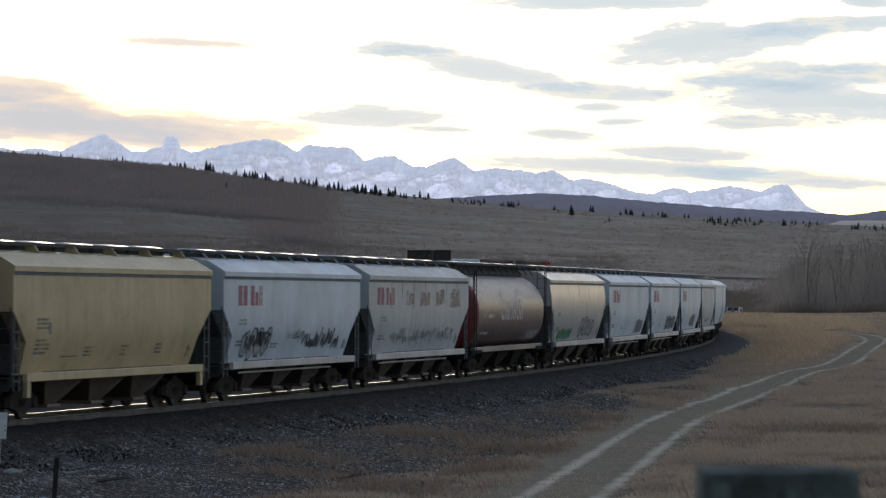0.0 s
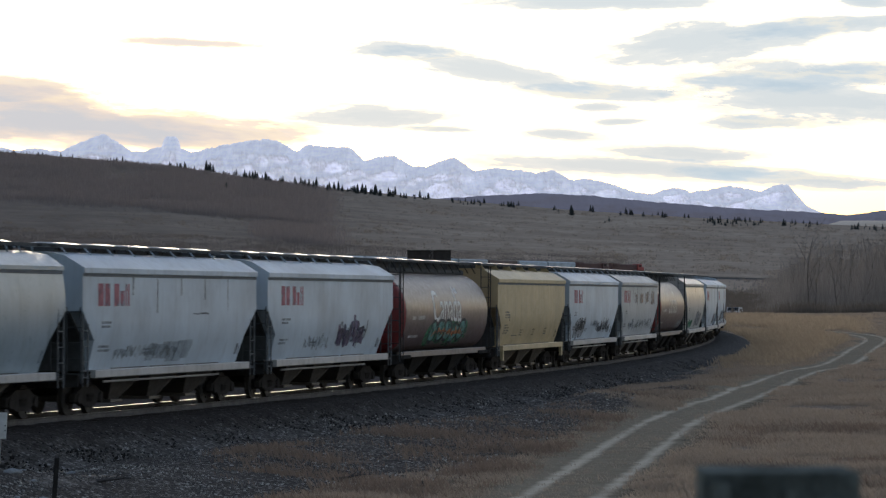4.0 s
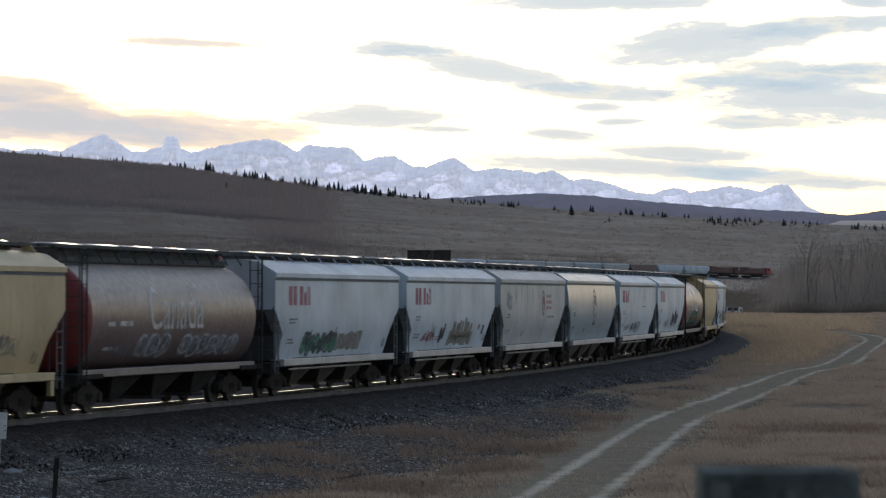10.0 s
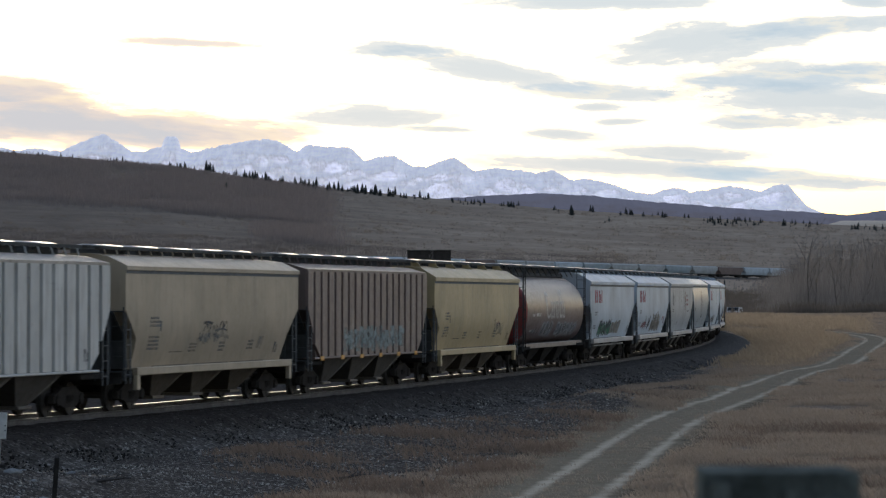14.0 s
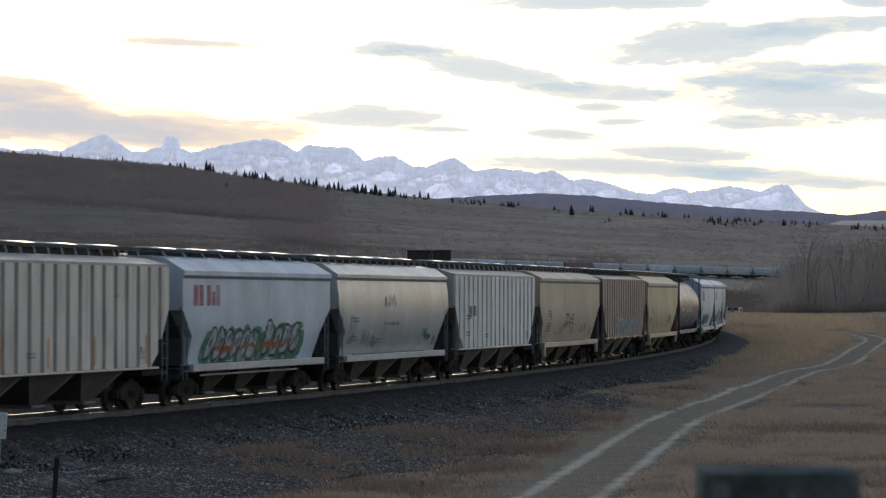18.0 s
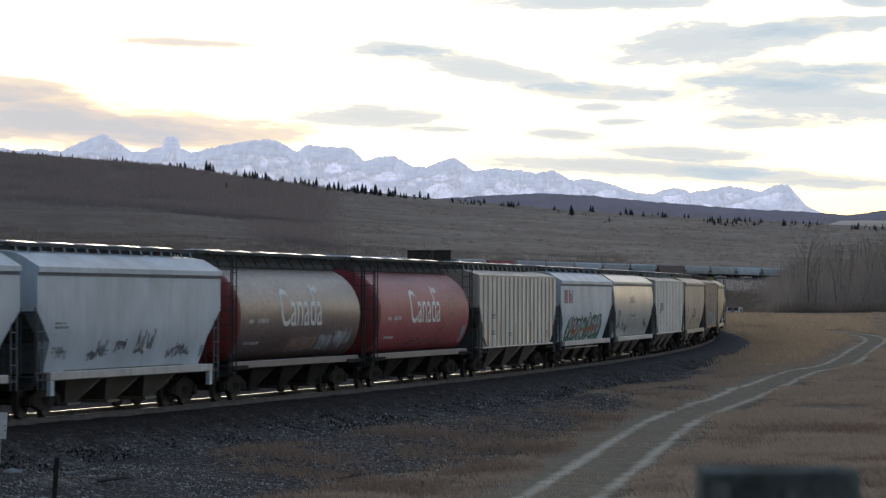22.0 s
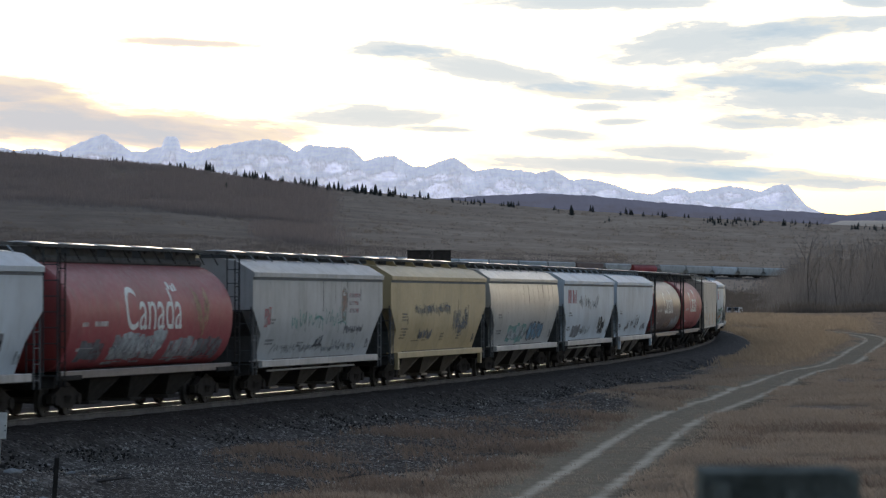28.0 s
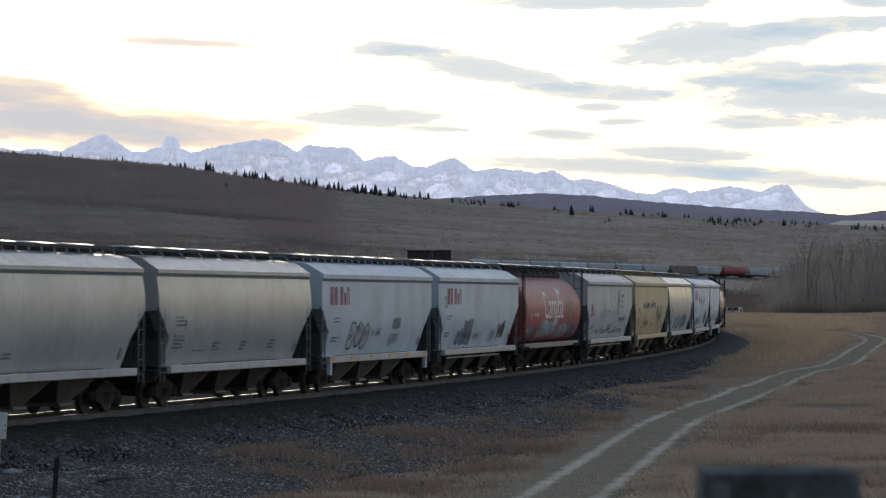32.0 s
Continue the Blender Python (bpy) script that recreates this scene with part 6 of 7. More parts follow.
def road_x(y):
    return float(np.interp(y, [q[1] for q in ROAD], [q[0] for q in ROAD]))


def tan_zone(px, x, y):
    clump = 0.38 + 1.2 * lumps(x, y, 4.5, 7.0) + 0.6 * lumps(x, y, 1.4, 9.0)
    if clump <= 0:
        return 0
    d, s = from_track(x, y)
    g = road_gap(x, y)
    if d < 4.8 or g < 1.35 + 0.6 * lumps(x, y, 3, 5.5):
        return 0
    e = float(smooth(95, 165, y))
    a, b = 13.4 * (1 - e) + 4.4 * e, 18.5 * (1 - e) + 7.0 * e
    rubble = float(smooth(a, b, d + 2.8 * lumps(x, y, 5, 3.3) + 1.2 * lumps(x, y, 1.5, 2.3)))
    if y < 118 and 0 < g < 6 and x < road_x(y):
        rubble *= 0.06 + 0.94 * float(smooth(2.6, 6, g))
    return max(0, min(1, clump)) * rubble


def verge_zone(px, x, y):
    g = road_gap(x, y)
    if g > 2.6 or from_track(x, y)[0] < 6:
        return 0
    if g < 1.15:
        return 0.30 if g < 0.5 else 0.02
    return 0.7 * min(1, (g - 1.1) / 0.8)


def weed_zone(px, x, y):
    if 1272 < px < 1345 and 235 < y < 330 and from_track(x, y)[0] > 5:
        return 0.8
    if from_track(x, y)[0] < (13.5 if y < 135 else 7.5) or road_gap(x, y) < 2.2:
        return 0
    return max(0, min(1, -0.05 + 1.9 * lumps(x, y, 6.5, 11.0)))


def bank_zone(px, x, y):
    if from_track(x, y)[0] < 4.0 or road_gap(x, y) < 2.4:
        return 0
    edge = min((px - 1190) / 80, (1550 - px) / 60, (y - 190) / 70, 1)
    return max(0, min(1, edge * (0.6 + 0.9 * lumps(x, y, 9, 2.0))))


def sparse_zone(px, x, y):
    d = from_track(x, y)[0]
    if d < 7 or road_gap(x, y) < 1.6:
        return 0
    return 0.8 * max(0, min(1, 0.22 + 1.2 * lumps(x, y, 3.0, 6.6))) * float(smooth(7, 10, d)) * (1 - float(smooth(14, 18, d)))


grass_field("grass", GRASSM, 32000, tan_zone, 0.19, 22, 0.55, "dry tan prairie grass in thick tufts", 1)
grass_field("verge_grass", GRASSM, 9000, verge_zone, 0.12, 11, 0.28, "short dry grass on the crown and verge of the track", 6)
grass_field("weeds", WEEDM, 2000, weed_zone, 0.24, 22, 0.8, "dead dark brown weeds among the grass", 2)
grass_field("tall_grass", GOLDM, 4600, bank_zone, 0.55, 20, 0.6, "tall yellow grass on the bank beside the curve", 7, (195, 440), (1190, 1545))
grass_field("sparse_weeds", WEEDM, 2200, sparse_zone, 0.26, 9, 0.45, "thin reddish-brown weeds growing through the rubble", 9, (66, 150), (380, 1250))


def stones(name, count, place, size, mat, label, seed):
    rng = random.Random(seed)
    verts, faces, made, tries = [], [], 0, 0
    base = [(1, 0, 0), (-1, 0, 0), (0, 1, 0), (0, -1, 0), (0, 0, 1), (0, 0, -1)]
    tri = [(0, 2, 4), (2, 1, 4), (1, 3, 4), (3, 0, 4), (2, 0, 5), (1, 2, 5), (3, 1, 5), (0, 3, 5)]
    while made < count and tries < count * 15:
        tries += 1
        q = place(rng)
        if q is None:
            continue
        x, y, z = q
        r = size * rng.uniform(0.4, 1.0) ** 2 * 1.5
        turn = Euler((rng.uniform(0, 3), rng.uniform(0, 3), rng.uniform(0, 3))).to_matrix()
        o = len(verts)
        for v in base:
            p = turn @ Vector((v[0] * rng.uniform(0.7, 1.25), v[1] * rng.uniform(0.7, 1.2), v[2] * rng.uniform(0.5, 0.9)))
            verts.append((x + p.x * r, y + p.y * r, z + p.z * r))
        faces += [tuple(o + i for i in t) for t in tri]
        made += 1
    ob = new(name, mesh_from(name, verts, faces, [mat]))
    return tagged(ob, label, "stones", kind="stuff")


def rubble_spot(rng):
    y = 66 * (150 / 66) ** rng.random()
    px = rng.uniform(-30, 1150)
    x = (px - 784) / F * y
    d, s = from_track(x, y)
    if d < 5.0 or d > 15 or road_gap(x, y) < 2.0:
        return None
    k = math.exp(-((d - 9.5) / 3.6) ** 2) * (0.08 + 3.2 * max(0, lumps(x, y, 3.4, 13.0))) + 0.10
    return (x, y, land(x, y)) if rng.random() < k else None


def ballast_spot(rng):
    s = rng.uniform(-6, 130) ** 1.0
    d = rng.uniform(2.5, 6.6)
    p = on_track(s, d, 0)
    h = float(np.interp(d, [2.4, 2.9, 3.6, 4.5, 6.2], [-0.22, -0.34, -0.62, -0.90, -1.2]))
    return (p.x, p.y, p.z + h)


stones("rubble", 38000, rubble_spot, 0.045, STONEM, "pale grey broken stone beside the ballast", 3)
DARKSTONE = island_material("dark_ballast_lumps", (0.034, 0.031, 0.029), (0.24, 0.23, 0.22), 0.95, 0.0, 4.0)


def spill_spot(rng):
    s, d = rng.uniform(-6, 110), 7.2 - 3.6 * rng.random() ** 1.8
    p = on_track(s, d, 0)
    h = float(np.interp(d, [2.9, 3.6, 4.5, 6.2], [-0.34, -0.62, -0.90, -1.2]))
    return (p.x, p.y, max(p.z + h, land(p.x, p.y)) + 0.01) if rng.random() < 0.35 + 1.2 * lumps(p.x, p.y, 2.0, 3.0) else None


stones("spilt_stone", 9000, spill_spot, 0.036, STONEM, "pale broken stone spilt down the ballast slope", 12)
stones("loose_ballast", 22000, ballast_spot, 0.038, DARKSTONE, "loose dark ballast stones on the shoulder", 4)


def rock(px, y, r, seed):
    rng = random.Random(seed)
    bm = bmesh.new()
    bmesh.ops.create_icosphere(bm, subdivisions=2, radius=1)
    for v in bm.verts:
        k = 1 + 0.22 * noise.noise(v.co * 1.6 + Vector((seed, 0, 0)))
        v.co = Vector((v.co.x * r * 1.5 * k, v.co.y * r * k, v.co.z * r * 0.6 * k))
    me = bpy.data.meshes.new("rock")
    bm.to_mesh(me)
    bm.free()
    me.materials.append(ROCKM)
    ob = new("rock", me)
    x, y, z = spot(px, y)
    ob.matrix_basis = pose(x, y, z + r * 0.25, 0, 0, rng.uniform(0, 180))
    return tagged(ob, "pale weathered rock lying on dark gravel", "rock", "rocks by the track")


ROCKM = plain("pale_weathered_rock", (0.30, 0.31, 0.32), 0.9, 0, 0.25, 5.0)
for k, (px, y, r) in enumerate(((22, 70.5, 0.13), (40, 72, 0.10), (48, 74.5, 0.09), (77, 68.5, 0.10), (30, 68, 0.07), (128, 76, 0.09), (60, 70, 0.06), (1118, 128, 0.11))):
    rock(px, y, r, k + 1)


# bare trees ------------------------------------------------------
def grow(g, rng, p, d, length, r, depth, tips):
    """A limb that bends, tapers and forks."""
    n = 3 if depth else 4
    for i in range(n):
        q = p + d * (length / n)
        g.rod(p, q, r, 5 if depth < 2 else 3, r * 0.82)
        p, r = q, r * 0.82
        d = (d + Vector((rng.gauss(0, 0.10), rng.gauss(0, 0.10), rng.gauss(0.03, 0.07)))).normalized()
        if depth < 4 and (depth or i >= 1):
            for _ in range(1 if depth < 3 else 2):
                a = rng.uniform(0, 6.283)
                side = Vector((math.cos(a), math.sin(a), rng.uniform(0.35, 1.0))).normalized()
                nd = (d * 0.75 + side * 0.8).normalized()
                tips.append((p.copy(), nd, length * rng.uniform(0.42, 0.62), r * 0.62, depth + 1))
    return p, d, r


def bare_tree(height, seed, label):
    rng = random.Random(seed)
    tree = new("bare_tree")
    trunk, limbs, twigs = Geo(), Geo(), Geo()
    todo = []
    p, d, r = grow(trunk, rng, Vector((0, 0, -0.3)), Vector((rng.gauss(0, 0.05), rng.gauss(0, 0.05), 1)).normalized(), height * 0.62, height * 0.0125, 0, todo)
    todo.append((p, d, height * 0.36, r, 1))
    while todo:
        q, nd, ln, rr, dep = todo.pop()
        grow(limbs if dep < 3 else twigs, rng, q, nd, ln, max(rr * 0.8, 0.011 if dep > 2 else 0.022), dep, todo)
    for name, g, mat in (("trunk", trunk, BARK), ("crown_limb", limbs, BARK), ("crown_twig", twigs, TWIGM)):
        o = part(name, mesh_from(name, g.v, g.f, [mat]), tree)
        if name != "trunk":
            o["kind"] = "stuff"
    return tagged(tree, label, "tree", "bare trees along the creek")


protos_t = [bare_tree(13.5, 21, "tall leafless cottonwood with a forked grey trunk"), bare_tree(12, 22, "leafless cottonwood with thin upswept limbs"), bare_tree(10, 23, "slender leafless poplar beside the creek")]
spots_t = [(1430, 560, 0, 1.0), (1443, 575, 1, 1.0), (1408, 590, 2, 0.9), (1465, 610, 1, 0.9), (1482, 560, 2, 1.0), (1500, 600, 0, 0.85), (1522, 570, 1, 0.95), (1540, 640, 0, 0.95), (1560, 580, 2, 1.1),
           (1585, 600, 0, 1.0), (1395, 640, 1, 0.75), (1452, 650, 0, 0.85), (1512, 660, 2, 1.1), (1575, 690, 1, 1.1), (1416, 680, 2, 0.9), (1490, 700, 0, 0.95), (1610, 620, 1, 1.0), (1535, 700, 2, 1.2), (1376, 700, 2, 0.7)]
rng = random.Random(5)
for k, (px, y, i, sc) in enumerate(spots_t):
    x, y, z = spot(px, y)
    m = pose(x, y, z, 0, 0, rng.uniform(0, 360))
    t = copy_thing(protos_t[i], m)
    t.scale = (sc, sc, sc)
for k, t in enumerate(protos_t):
    x, y, z = spot((1420, 1472, 1548)[k], (720, 740, 760)[k])
    t.matrix_basis = pose(x, y, z)


def brush(name, count, place, hmin, hmax, label, seed, mat, width=0.03, stems=9, spread=0.1):
    """Leafless scrub: sprays of thin upright stems."""
    rng = random.Random(seed)
    verts, faces, made, tries = [], [], 0, 0
    while made < count and tries < count * 15:
        tries += 1
        q = place(rng)
        if q is None:
            continue
        x, y, z, k = q
        h = rng.uniform(hmin, hmax) * k
        for _ in range(stems):
            a, lean = rng.uniform(0, 6.283), rng.uniform(0.05, 0.42)
            hh = h * rng.uniform(0.55, 1.0)
            tx, ty = math.cos(a) * lean * hh, math.sin(a) * lean * hh
            w = width * rng.uniform(0.7, 1.4)
            o = len(verts)
            bx, by = x + rng.uniform(-spread, spread) * h, y + rng.uniform(-spread, spread) * h
            verts += [(bx - w, by, z - 0.2), (bx + w, by, z - 0.2), (bx + tx * 0.6 + w * 1.6, by + ty * 0.6, z + hh * 0.62), (bx + tx * 0.6 - w * 1.6, by + ty * 0.6, z + hh * 0.62), (bx + tx, by + ty, z + hh)]
            faces += [(o, o + 1, o + 2, o + 3), (o + 3, o + 2, o + 4)]
        made += 1
    ob = new(name, mesh_from(name, verts, faces, [mat]))
    return tagged(ob, label, "brush", kind="stuff")


def creek_spot(rng):
    y, px = rng.uniform(500, 900), rng.uniform(1270, 1680)
    x = (px - 784) / F * y
    if rng.random() > 0.35 + 1.3 * lumps(x, y, 22, 4.4) + (0.25 if px > 1390 else 0):
        return None
    return x, y, land(x, y), 1.0 if px > 1380 else 0.7


def thicket_spot(rng):
    y, px = rng.uniform(560, 1200), rng.uniform(1290, 1720)
    x = (px - 784) / F * y
    k = 0.5 + 1.2 * lumps(x, y, 14, 6.1) + 0.5 * lumps(px, 0, 30, 2.2)
    return (x, y, land(x, y), max(0.35, min(1, k)) * max(0.10, min(1, (px - 1320) / 130))) if rng.random() < k * min(1, (px - 1270) / 110) else None


def hill_spot(lo, hi, t0, t1, seed):
    def place(rng):
        px, t = rng.uniform(lo, hi), rng.uniform(t0, t1)
        y = 1760 + 1190 * t
        x = (px - 784) / F * y
        edge = min((px - lo) / 40 if lo > 0 else 1, (hi - px) / 70, 1.0)
        if rng.random() > edge * (0.55 + 0.9 * lumps(x, y, 55, seed)) + 0.1:
            return None
        return x, y, land(x, y), 0.6 + 0.4 * min(1, (t1 - t) * 8)
    return place


brush("creek_brush", 4600, creek_spot, 0.9, 2.6, "leafless willow scrub along the creek", 31, BRUSHM, 0.020, 14, 0.6)
brush("thicket", 2900, thicket_spot, 5.0, 17.0, "dense leafless poplar thicket behind the creek", 32, THICKETM, 0.010, 14, 0.26)


def scrub_spot(rng):
    y, px = 1780 + 1150 * rng.random(), rng.uniform(-40, 1610)
    x = (px - 784) / F * y
    return (x, y, land(x, y), 1.0) if rng.random() < 0.12 + 1.3 * max(0, lumps(x, y * 0.35, 34, 7.7)) else None


brush("hill_scrub", 3600, scrub_spot, 0.5, 1.9, "low bare scrub scattered over the hillside", 35, SCRUBM, 0.05, 9, 1.6)
brush("aspen_wood", 9000, hill_spot(-260, 600, 0.47, 0.985, 3.0), 4.0, 7.5, "bare grey aspen wood on the far hillside", 33, WOODM, 0.035, 13, 0.8)
brush("aspen_grove", 700, hill_spot(440, 615, 0.20, 0.45, 5.0), 4.0, 7.0, "small bare aspen grove low on the hillside", 34, WOODM, 0.035, 13, 0.8)


brush("low_scrub", 4200, hill_spot(-260, 1120, 0.0, 0.24, 6.0), 1.6, 3.6, "bare grey willow scrub along the foot of the hill", 36, LOWSCRUBM, 0.016, 16, 1.6)


# spruces on the skyline -------------------------------------------
def spruce(h, seed):
    rng = random.Random(seed)
    t = new("spruce_tree")
    part("trunk", mesh_from("trunk", *(lambda g: (g.v, g.f))(Geo().rod((0, 0, -0.5), (0, 0, h * 0.95), h * 0.018, 5, 0.02)), [BARK]), t)
    v, f = [], []
    tiers = 13
    for i in range(tiers):
        a = i / tiers
        z, reach = h * (0.08 + 0.88 * a), h * 0.31 * (1 - a) ** 0.85 + 0.15
        for j in range(8):
            th = j * 0.785 + i * 0.5 + rng.uniform(-0.2, 0.2)
            rr = reach * rng.uniform(0.65, 1.15)
            o = len(v)
            c, s = math.cos(th), math.sin(th)
            w = rr * 0.42
            v += [(0, 0, z + h * 0.06), (c * rr * 0.6 - s * w, s * rr * 0.6 + c * w, z - 0.02 * h), (c * rr, s * rr, z - h * 0.045), (c * rr * 0.6 + s * w, s * rr * 0.6 - c * w, z - 0.02 * h)]
            f += [(o, o + 1, o + 2), (o, o + 2, o + 3)]
    part("crown", mesh_from("crown", v, f, [NEEDLE]), t)
    return tagged(t, "dark narrow spruce on the hill's skyline", "tree", "spruces along the ridge")


spruces = [spruce(7.5, 41), spruce(9.0, 42), spruce(6.0, 43)]
rng = random.Random(8)
first = [True, True, True]
for lo, hi, n, t0, t1, sc in ((20, 140, 6, 0.97, 1.0, 0.6), (190, 228, 5, 0.97, 1.0, 0.8), (298, 345, 7, 0.97, 1.0, 0.95), (362, 378, 3, 0.98, 1.0, 1.2), (385, 425, 4, 0.97, 1.0, 0.7), (428, 502, 17, 0.95, 1.0, 1.0),
                              (520, 562, 10, 0.96, 1.0, 1.0), (573, 650, 17, 0.95, 1.0, 0.95), (655, 700, 9, 0.95, 1.0, 0.95), (708, 760, 6, 0.95, 1.0, 0.8), (795, 920, 17, 0.93, 1.0, 0.95), (975, 992, 3, 0.95, 1.0, 0.9),
                              (1008, 1016, 3, 0.90, 0.93, 1.35), (1045, 1056, 2, 0.96, 1.0, 1.1), (1070, 1080, 2, 0.80, 0.83, 1.0), (1085, 1125, 4, 0.95, 1.0, 0.9), (1135, 1180, 5, 0.95, 1.0, 0.9), (1210, 1220, 2, 0.97, 1.0, 0.9),
                              (1245, 1350, 26, 0.86, 0.98, 0.75), (1380, 1450, 12, 0.9, 1.0, 0.9), (398, 408, 2, 0.80, 0.82, 1.0), (1495, 1568, 8, 0.88, 0.98, 0.8)):
    for _ in range(int(n * 1.9)):
        px, y = rng.uniform(lo, hi), 1760 + 1190 * rng.uniform(t0, t1)
        i = rng.randrange(3)
        x, y, z = spot(px, y)
        k = sc * rng.uniform(0.45, 1.2) * (0.88 if hi < 800 else 0.68)
        m = pose(x, y, z, 0, 0, rng.uniform(0, 360))
        if first[i]:
            t, first[i] = spruces[i], False
            t.matrix_basis = m
        else:
            t = copy_thing(spruces[i], m)
        t.scale = (k, k, k)


# things near the camera and about the field ------------------------
POSTM = plain("weathered_dark_post", (0.135, 0.155, 0.150), 0.9, 0, 0.65, 10.0, 0.8)
CUTM = plain("weathered_post_end", (0.21, 0.235, 0.228), 0.9, 0, 0.4, 9.0, 0.8)


def fence_post():
    x, y, z = spot(1371, 4.65)
    base = new("fence_post")
    top = CZ - (834 - 478) / F * 4.65
    h, w = top - z, 0.1005
    g = Geo()
    for za, zb in ((-0.3, h),):
        g.v += [(-w, -0.07, za), (w, -0.07, za), (w, 0.07, za), (-w, 0.07, za), (-w, -0.07, zb + 0.001), (w, -0.07, zb + 0.002), (w - 0.006, 0.07, zb + 0.003), (-w + 0.005, 0.07, zb + 0.004)]
        g.f += [(0, 1, 5, 4), (1, 2, 6, 5), (2, 3, 7, 6), (3, 0, 4, 7), (3, 2, 1, 0), (4, 5, 6, 7)]
    part("post", mesh_from("post", g.v, g.f, [POSTM]), base)
    for k, (cx, wd) in enumerate(((-0.080, 0.012), (0.012, 0.006), (0.058, 0.014))):
        part("split_grain", mesh_from("split_grain", *(lambda q: (q.v, q.f))(Geo().box(cx - wd, cx + wd, -0.078, -0.071, 0.4, h - 0.012 - 0.01 * k)), [CUTM]), base, None, "raised pale grain of the split timber")
    base.matrix_basis = pose(x, y, z, 0, 0, 2)
    return tagged(base, "weathered dark squared timber fence post", "post")


fence_post()


def marker_stake():
    x, y, z = spot(95, 68.0)
    t = new("marker_stake")
    part("stake", shared("stake", STEEL, lambda: Geo().box(-0.045, 0.045, -0.02, 0.02, -0.3, 0.95).box(-0.012, 0.012, -0.06, -0.02, -0.3, 0.95)), t)
    t.matrix_basis = pose(x, y, z, 0, 4, 10)
    return tagged(t, "dark steel stake driven into dark gravel", "stake")


marker_stake()


def track_sign():
    x, y, z = spot(-3, 84.0)
    t = new("trackside_sign")
    top = CZ - (730 - 478) / F * 84
    h = top - z
    part("sign_post", shared("sign_post", GALV, lambda: Geo().rod((0, 0.03, -0.3), (0, 0.03, h), 0.03, 8)), t)
    part("sign_board", shared("sign_board", LETTER, lambda: Geo().box(-0.14, 0.14, -0.015, 0.015, h - 0.62, h, 0.005)), t, None, "white board")
    part("base_block", shared("base_block", STEEL, lambda: Geo().box(-0.16, 0.16, -0.1, 0.1, -0.1, 0.24, 0.02)), t, None, "dark base block")
    for zz in (0.3, 0.42):
        part("bolt", shared("sign_bolt", STEEL, lambda: Geo().rod((0, -0.03, 0), (0, 0, 0), 0.015, 6)), t, Matrix.Translation((0.11, -0.015, h - zz)))
    t.matrix_basis = pose(x, y, z, 0, 3, 0)
    return tagged(t, "white trackside marker board on a post", "sign")


track_sign()


def branch(px, y, length, turn, seed):
    rng = random.Random(seed)
    g = Geo()
    p, d, r = Vector((0, 0, 0.04)), Vector((1, 0, 0.05)), 0.045
    for i in range(6):
        q = p + d * (length / 6)
        g.rod(p, q, r, 6, r * 0.85)
        if i in (2, 4):
            g.rod(q, q + Vector((0.2, rng.uniform(-0.3, 0.3), 0.14)), r * 0.6, 5, 0.01)
        p, r = q, r * 0.85
        d = (d + Vector((0, rng.gauss(0, 0.15), rng.gauss(0, 0.06)))).normalized()
    ob = new("fallen_branch", mesh_from("fallen_branch", g.v, g.f, [BARK]))
    x, y, z = spot(px, y)
    ob.matrix_basis = pose(x, y, z, 0, 0, turn)
    return tagged(ob, "dark fallen branch on rubble", "branch", "fallen branches")


branch(172, 72.5, 1.5, -62, 1)
branch(505, 92, 1.3, -30, 2)
branch(590, 80, 1.0, -40, 3)


def parked_van():
    """A white van behind the grassy bank."""
    W = plain("white_van_paint", (0.52, 0.53, 0.54), 0.35, 0, 0.06)
    GL = plain("dark_window_glass", (0.02, 0.025, 0.03), 0.12, 0, 0.1)
    t = new("parked_van")
    body = Geo()
    prof = [(-2.4, 0.35), (-2.4, 1.55), (-2.25, 1.72), (0.9, 1.75), (1.5, 1.2), (2.35, 1.02), (2.45, 0.35)]
    body.prism_y(prof, -0.92, 0.92)
    part("body", mesh_from("body", body.v, body.f, [W]), t)
    for y in (-0.93, 0.93):
        part("side_window", shared("van_window", GL, lambda: Geo().prism_y([(-1.6, 1.22), (-1.6, 1.46), (0.65, 1.48), (0.9, 1.22)], -0.012, 0.012)), t, Matrix.Translation((0, y, 0)))
        for x in (-1.55, 1.5):
            part("wheel", shared("van_wheel", STEEL, lambda: Geo().rod((0, -0.11, 0.34), (0, 0.11, 0.34), 0.34, 16)), t, Matrix.Translation((x, y * 0.9, 0)))
    part("windscreen", shared("van_screen", GL, lambda: Geo().box(-0.015, 0.015, -0.8, 0.8, -0.34, 0.34)), t, pose(1.23, 0, 1.48, 0, -47, 0))
    x, y, z = spot(1299, 522)
    t.matrix_basis = pose(x, y, z - 0.02, 0, 0, 258)
    return tagged(t, "white parked van half hidden behind a grassy bank", "van")


parked_van()


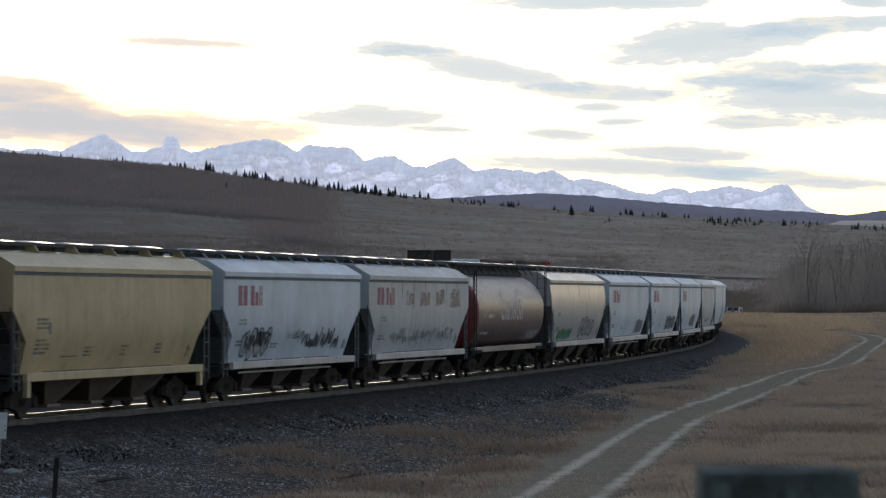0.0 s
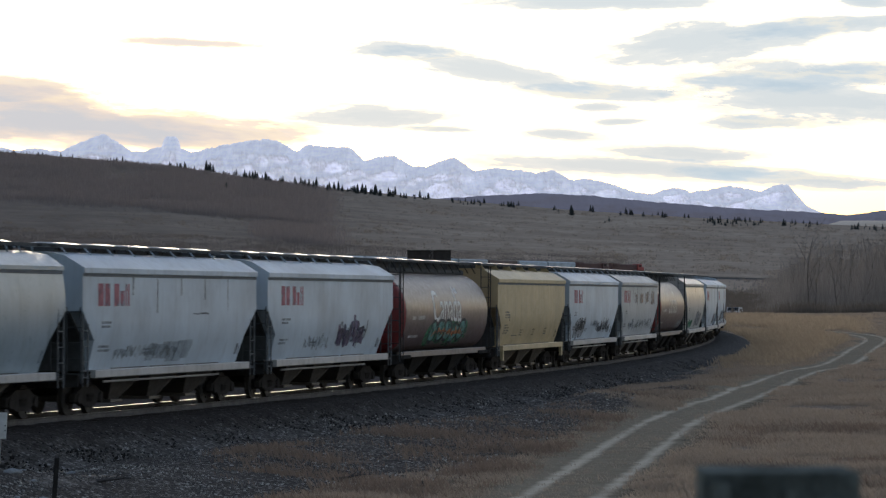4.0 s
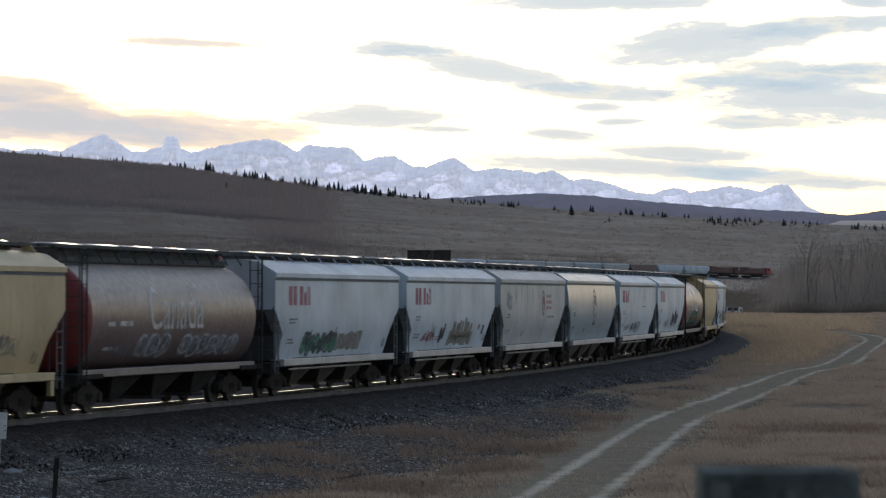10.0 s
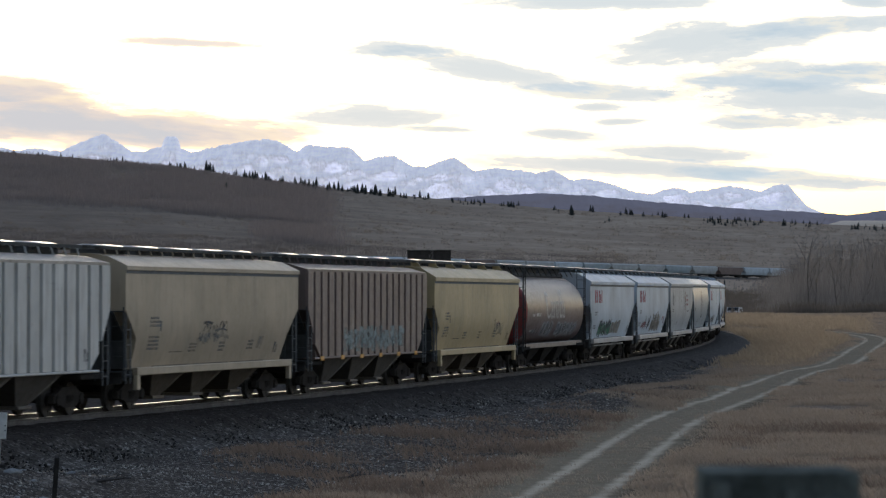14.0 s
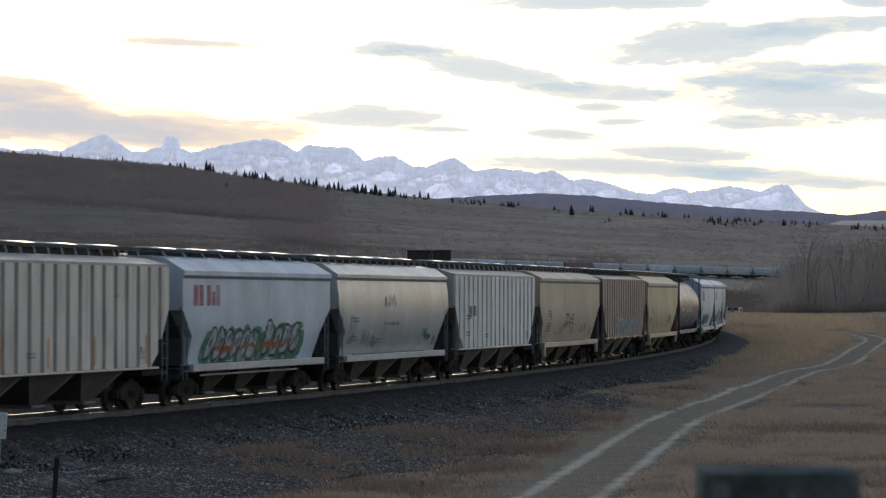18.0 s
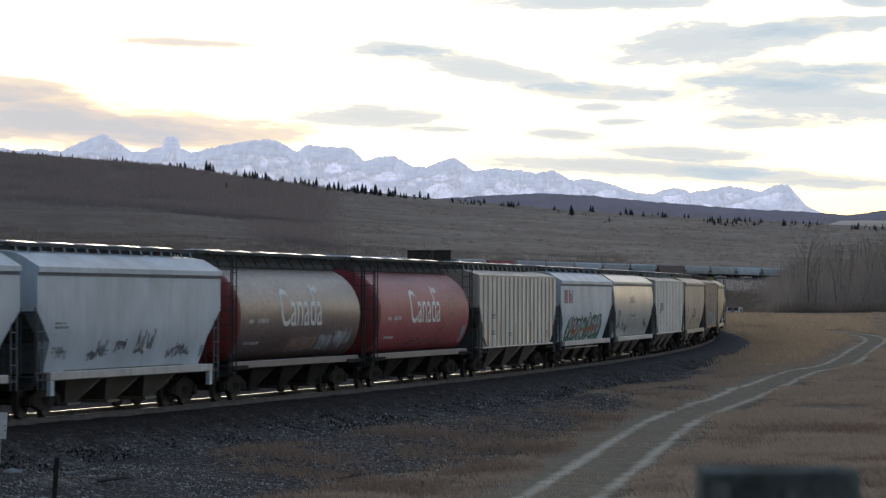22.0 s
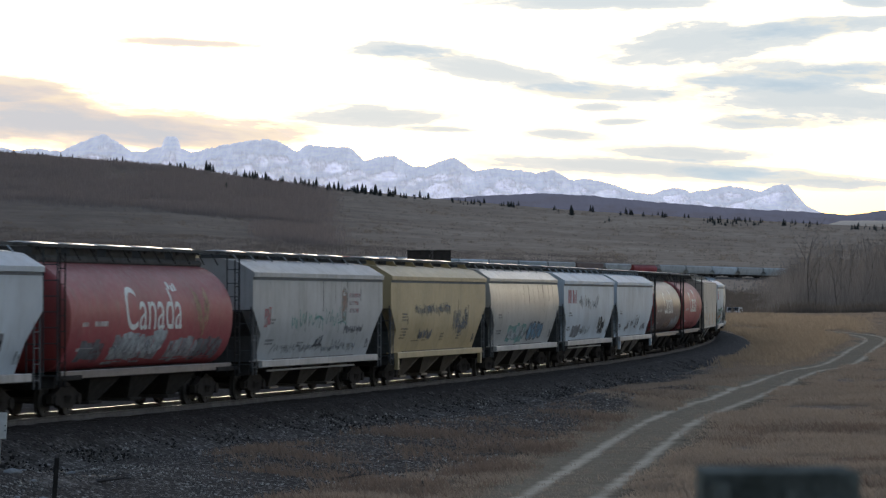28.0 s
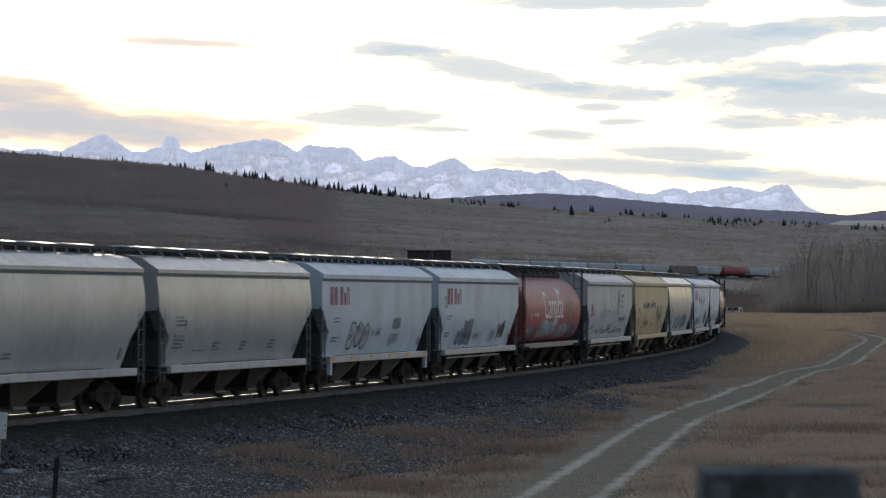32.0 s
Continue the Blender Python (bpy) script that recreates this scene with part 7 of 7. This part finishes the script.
def shed():
    """A dark flat-roofed shed that stands beyond the line."""
    D = plain("dark_weathered_boards", (0.062, 0.056, 0.053), 0.9, 0, 0.3, 0.8)
    t = new("shed")
    y = 1000.0
    x0, x1 = (721 - 784) / F * y, (798 - 784) / F * y
    cx, hw = (x0 + x1) / 2, (x1 - x0) / 2
    z = land(cx, y)
    top = CZ + (478 - 443) / F * y
    h = top - z
    part("wall", mesh_from("wall", *(lambda g: (g.v, g.f))(Geo().box(-hw, hw, -3, 3, -0.5, h - 0.35)), [D]), t)
    part("roof", mesh_from("roof", *(lambda g: (g.v, g.f))(Geo().box(-hw - 0.12, hw + 0.12, -3.3, 3.3, h - 0.35, h, 0.05)), [STEEL]), t)
    for k in range(13):
        part("batten", shared("shed_batten", D, lambda: Geo().box(-0.06, 0.06, -0.05, 0.0, 0, h - 0.4)), t, Matrix.Translation((-hw + 0.3 + k * (2 * hw - 0.6) / 12, -3.0, 0)))
    t.matrix_basis = pose(cx, y, z)
    return tagged(t, "dark timber shed with a flat roof", "shed")


shed()
x, y, z = spot(762, 960)
copy_thing(protos_t[2], pose(x, y, z)).scale = (0.9, 0.9, 0.9)


def gravel_bank(px0, px1, y0, y1, seed):
    """A pale bank of gravel beside the creek."""
    v, f, n = [], [], 40
    for i in range(n + 1):
        px = px0 + (px1 - px0) * i / n
        fade = math.sin(math.pi * i / n) ** 0.4
        for k in range(4):
            y = y0 + (y1 - y0) * (0.5 + (k / 3 - 0.5) * fade * (1 + 0.8 * lumps(px, k * 5, 14, seed)))
            x = (px - 784) / F * y
            v.append((x, y, land(x, y) + (0.12 if k in (1, 2) else -0.03) + 0.3 * k * fade))
    for i in range(n):
        for k in range(3):
            a = i * 4 + k
            f.append((a, a + 4, a + 5, a + 1))
    ob = new("gravel_bank", mesh_from("gravel_bank", v, f, [BANKM], True))
    return tagged(ob, "pale gravel bank along the creek", "bank", "gravel banks", "structure")


BANKM = plain("pale_creek_gravel", (0.27, 0.25, 0.225), 0.95, 0, 0.35, 0.3, 0.5)
gravel_bank(1285, 1400, 735, 747, 1.0)
gravel_bank(1470, 1640, 715, 726, 2.0)


# ties under the rails, the stretch that lies open to view ------------
tie_me = tie_mesh()
for k in range(280):
    s = -8 + k * 0.53
    p = on_track(s)
    t = new("tie", tie_me)
    t.parent = bed
    t.matrix_basis = pose(p.x, p.y, p.z, 0, 0, math.degrees(yaw_at(s)))


# ---------------------------------------------------------------- what moves
def along(t):
    """Metres that the train has gone at t seconds; it gains a little speed."""
    return 14.7742 * t + 1.092 * (t - 16) ** 2 / 100


def motions():
    times = [float(k) for k in range(33)]
    for thing, q, half in TRAIN:
        rows = []
        for t in times:
            s = q + along(t)
            a, b = on_track(s - half), on_track(s + half)
            d = b - a
            rows.append((t, Matrix.LocRotScale((a + b) / 2, Euler((0, -math.atan2(d.z, math.hypot(d.x, d.y)), math.atan2(d.y, d.x))), None)))
        walk(thing, rows)
    for ob, c, r, lean, d, drift in CLOUDS:
        walk(ob, [(0.0, cloud_pose(c - drift / 2, r, lean, d)), (32.0, cloud_pose(c + drift / 2, r, lean, d))])
    # the wheels turn; all wheelsets on one side of their trucks share one roll
    rolls = {}
    for ob, dx in WHEELS:
        if dx not in rolls:
            step = 1 / 30
            rows = [(k * step, pose(dx, 0, 0.457) @ Matrix.Rotation(14.77 / 0.457 * step * k, 4, "Y")) for k in range(int(32 / step) + 1)]
            walk(ob, rows)
            rolls[dx] = ob.animation_data
        else:
            ob.rotation_mode = "QUATERNION"
            ad = ob.animation_data_create()
            ad.action = rolls[dx].action
            ad.action_slot = rolls[dx].action_slot


motions()
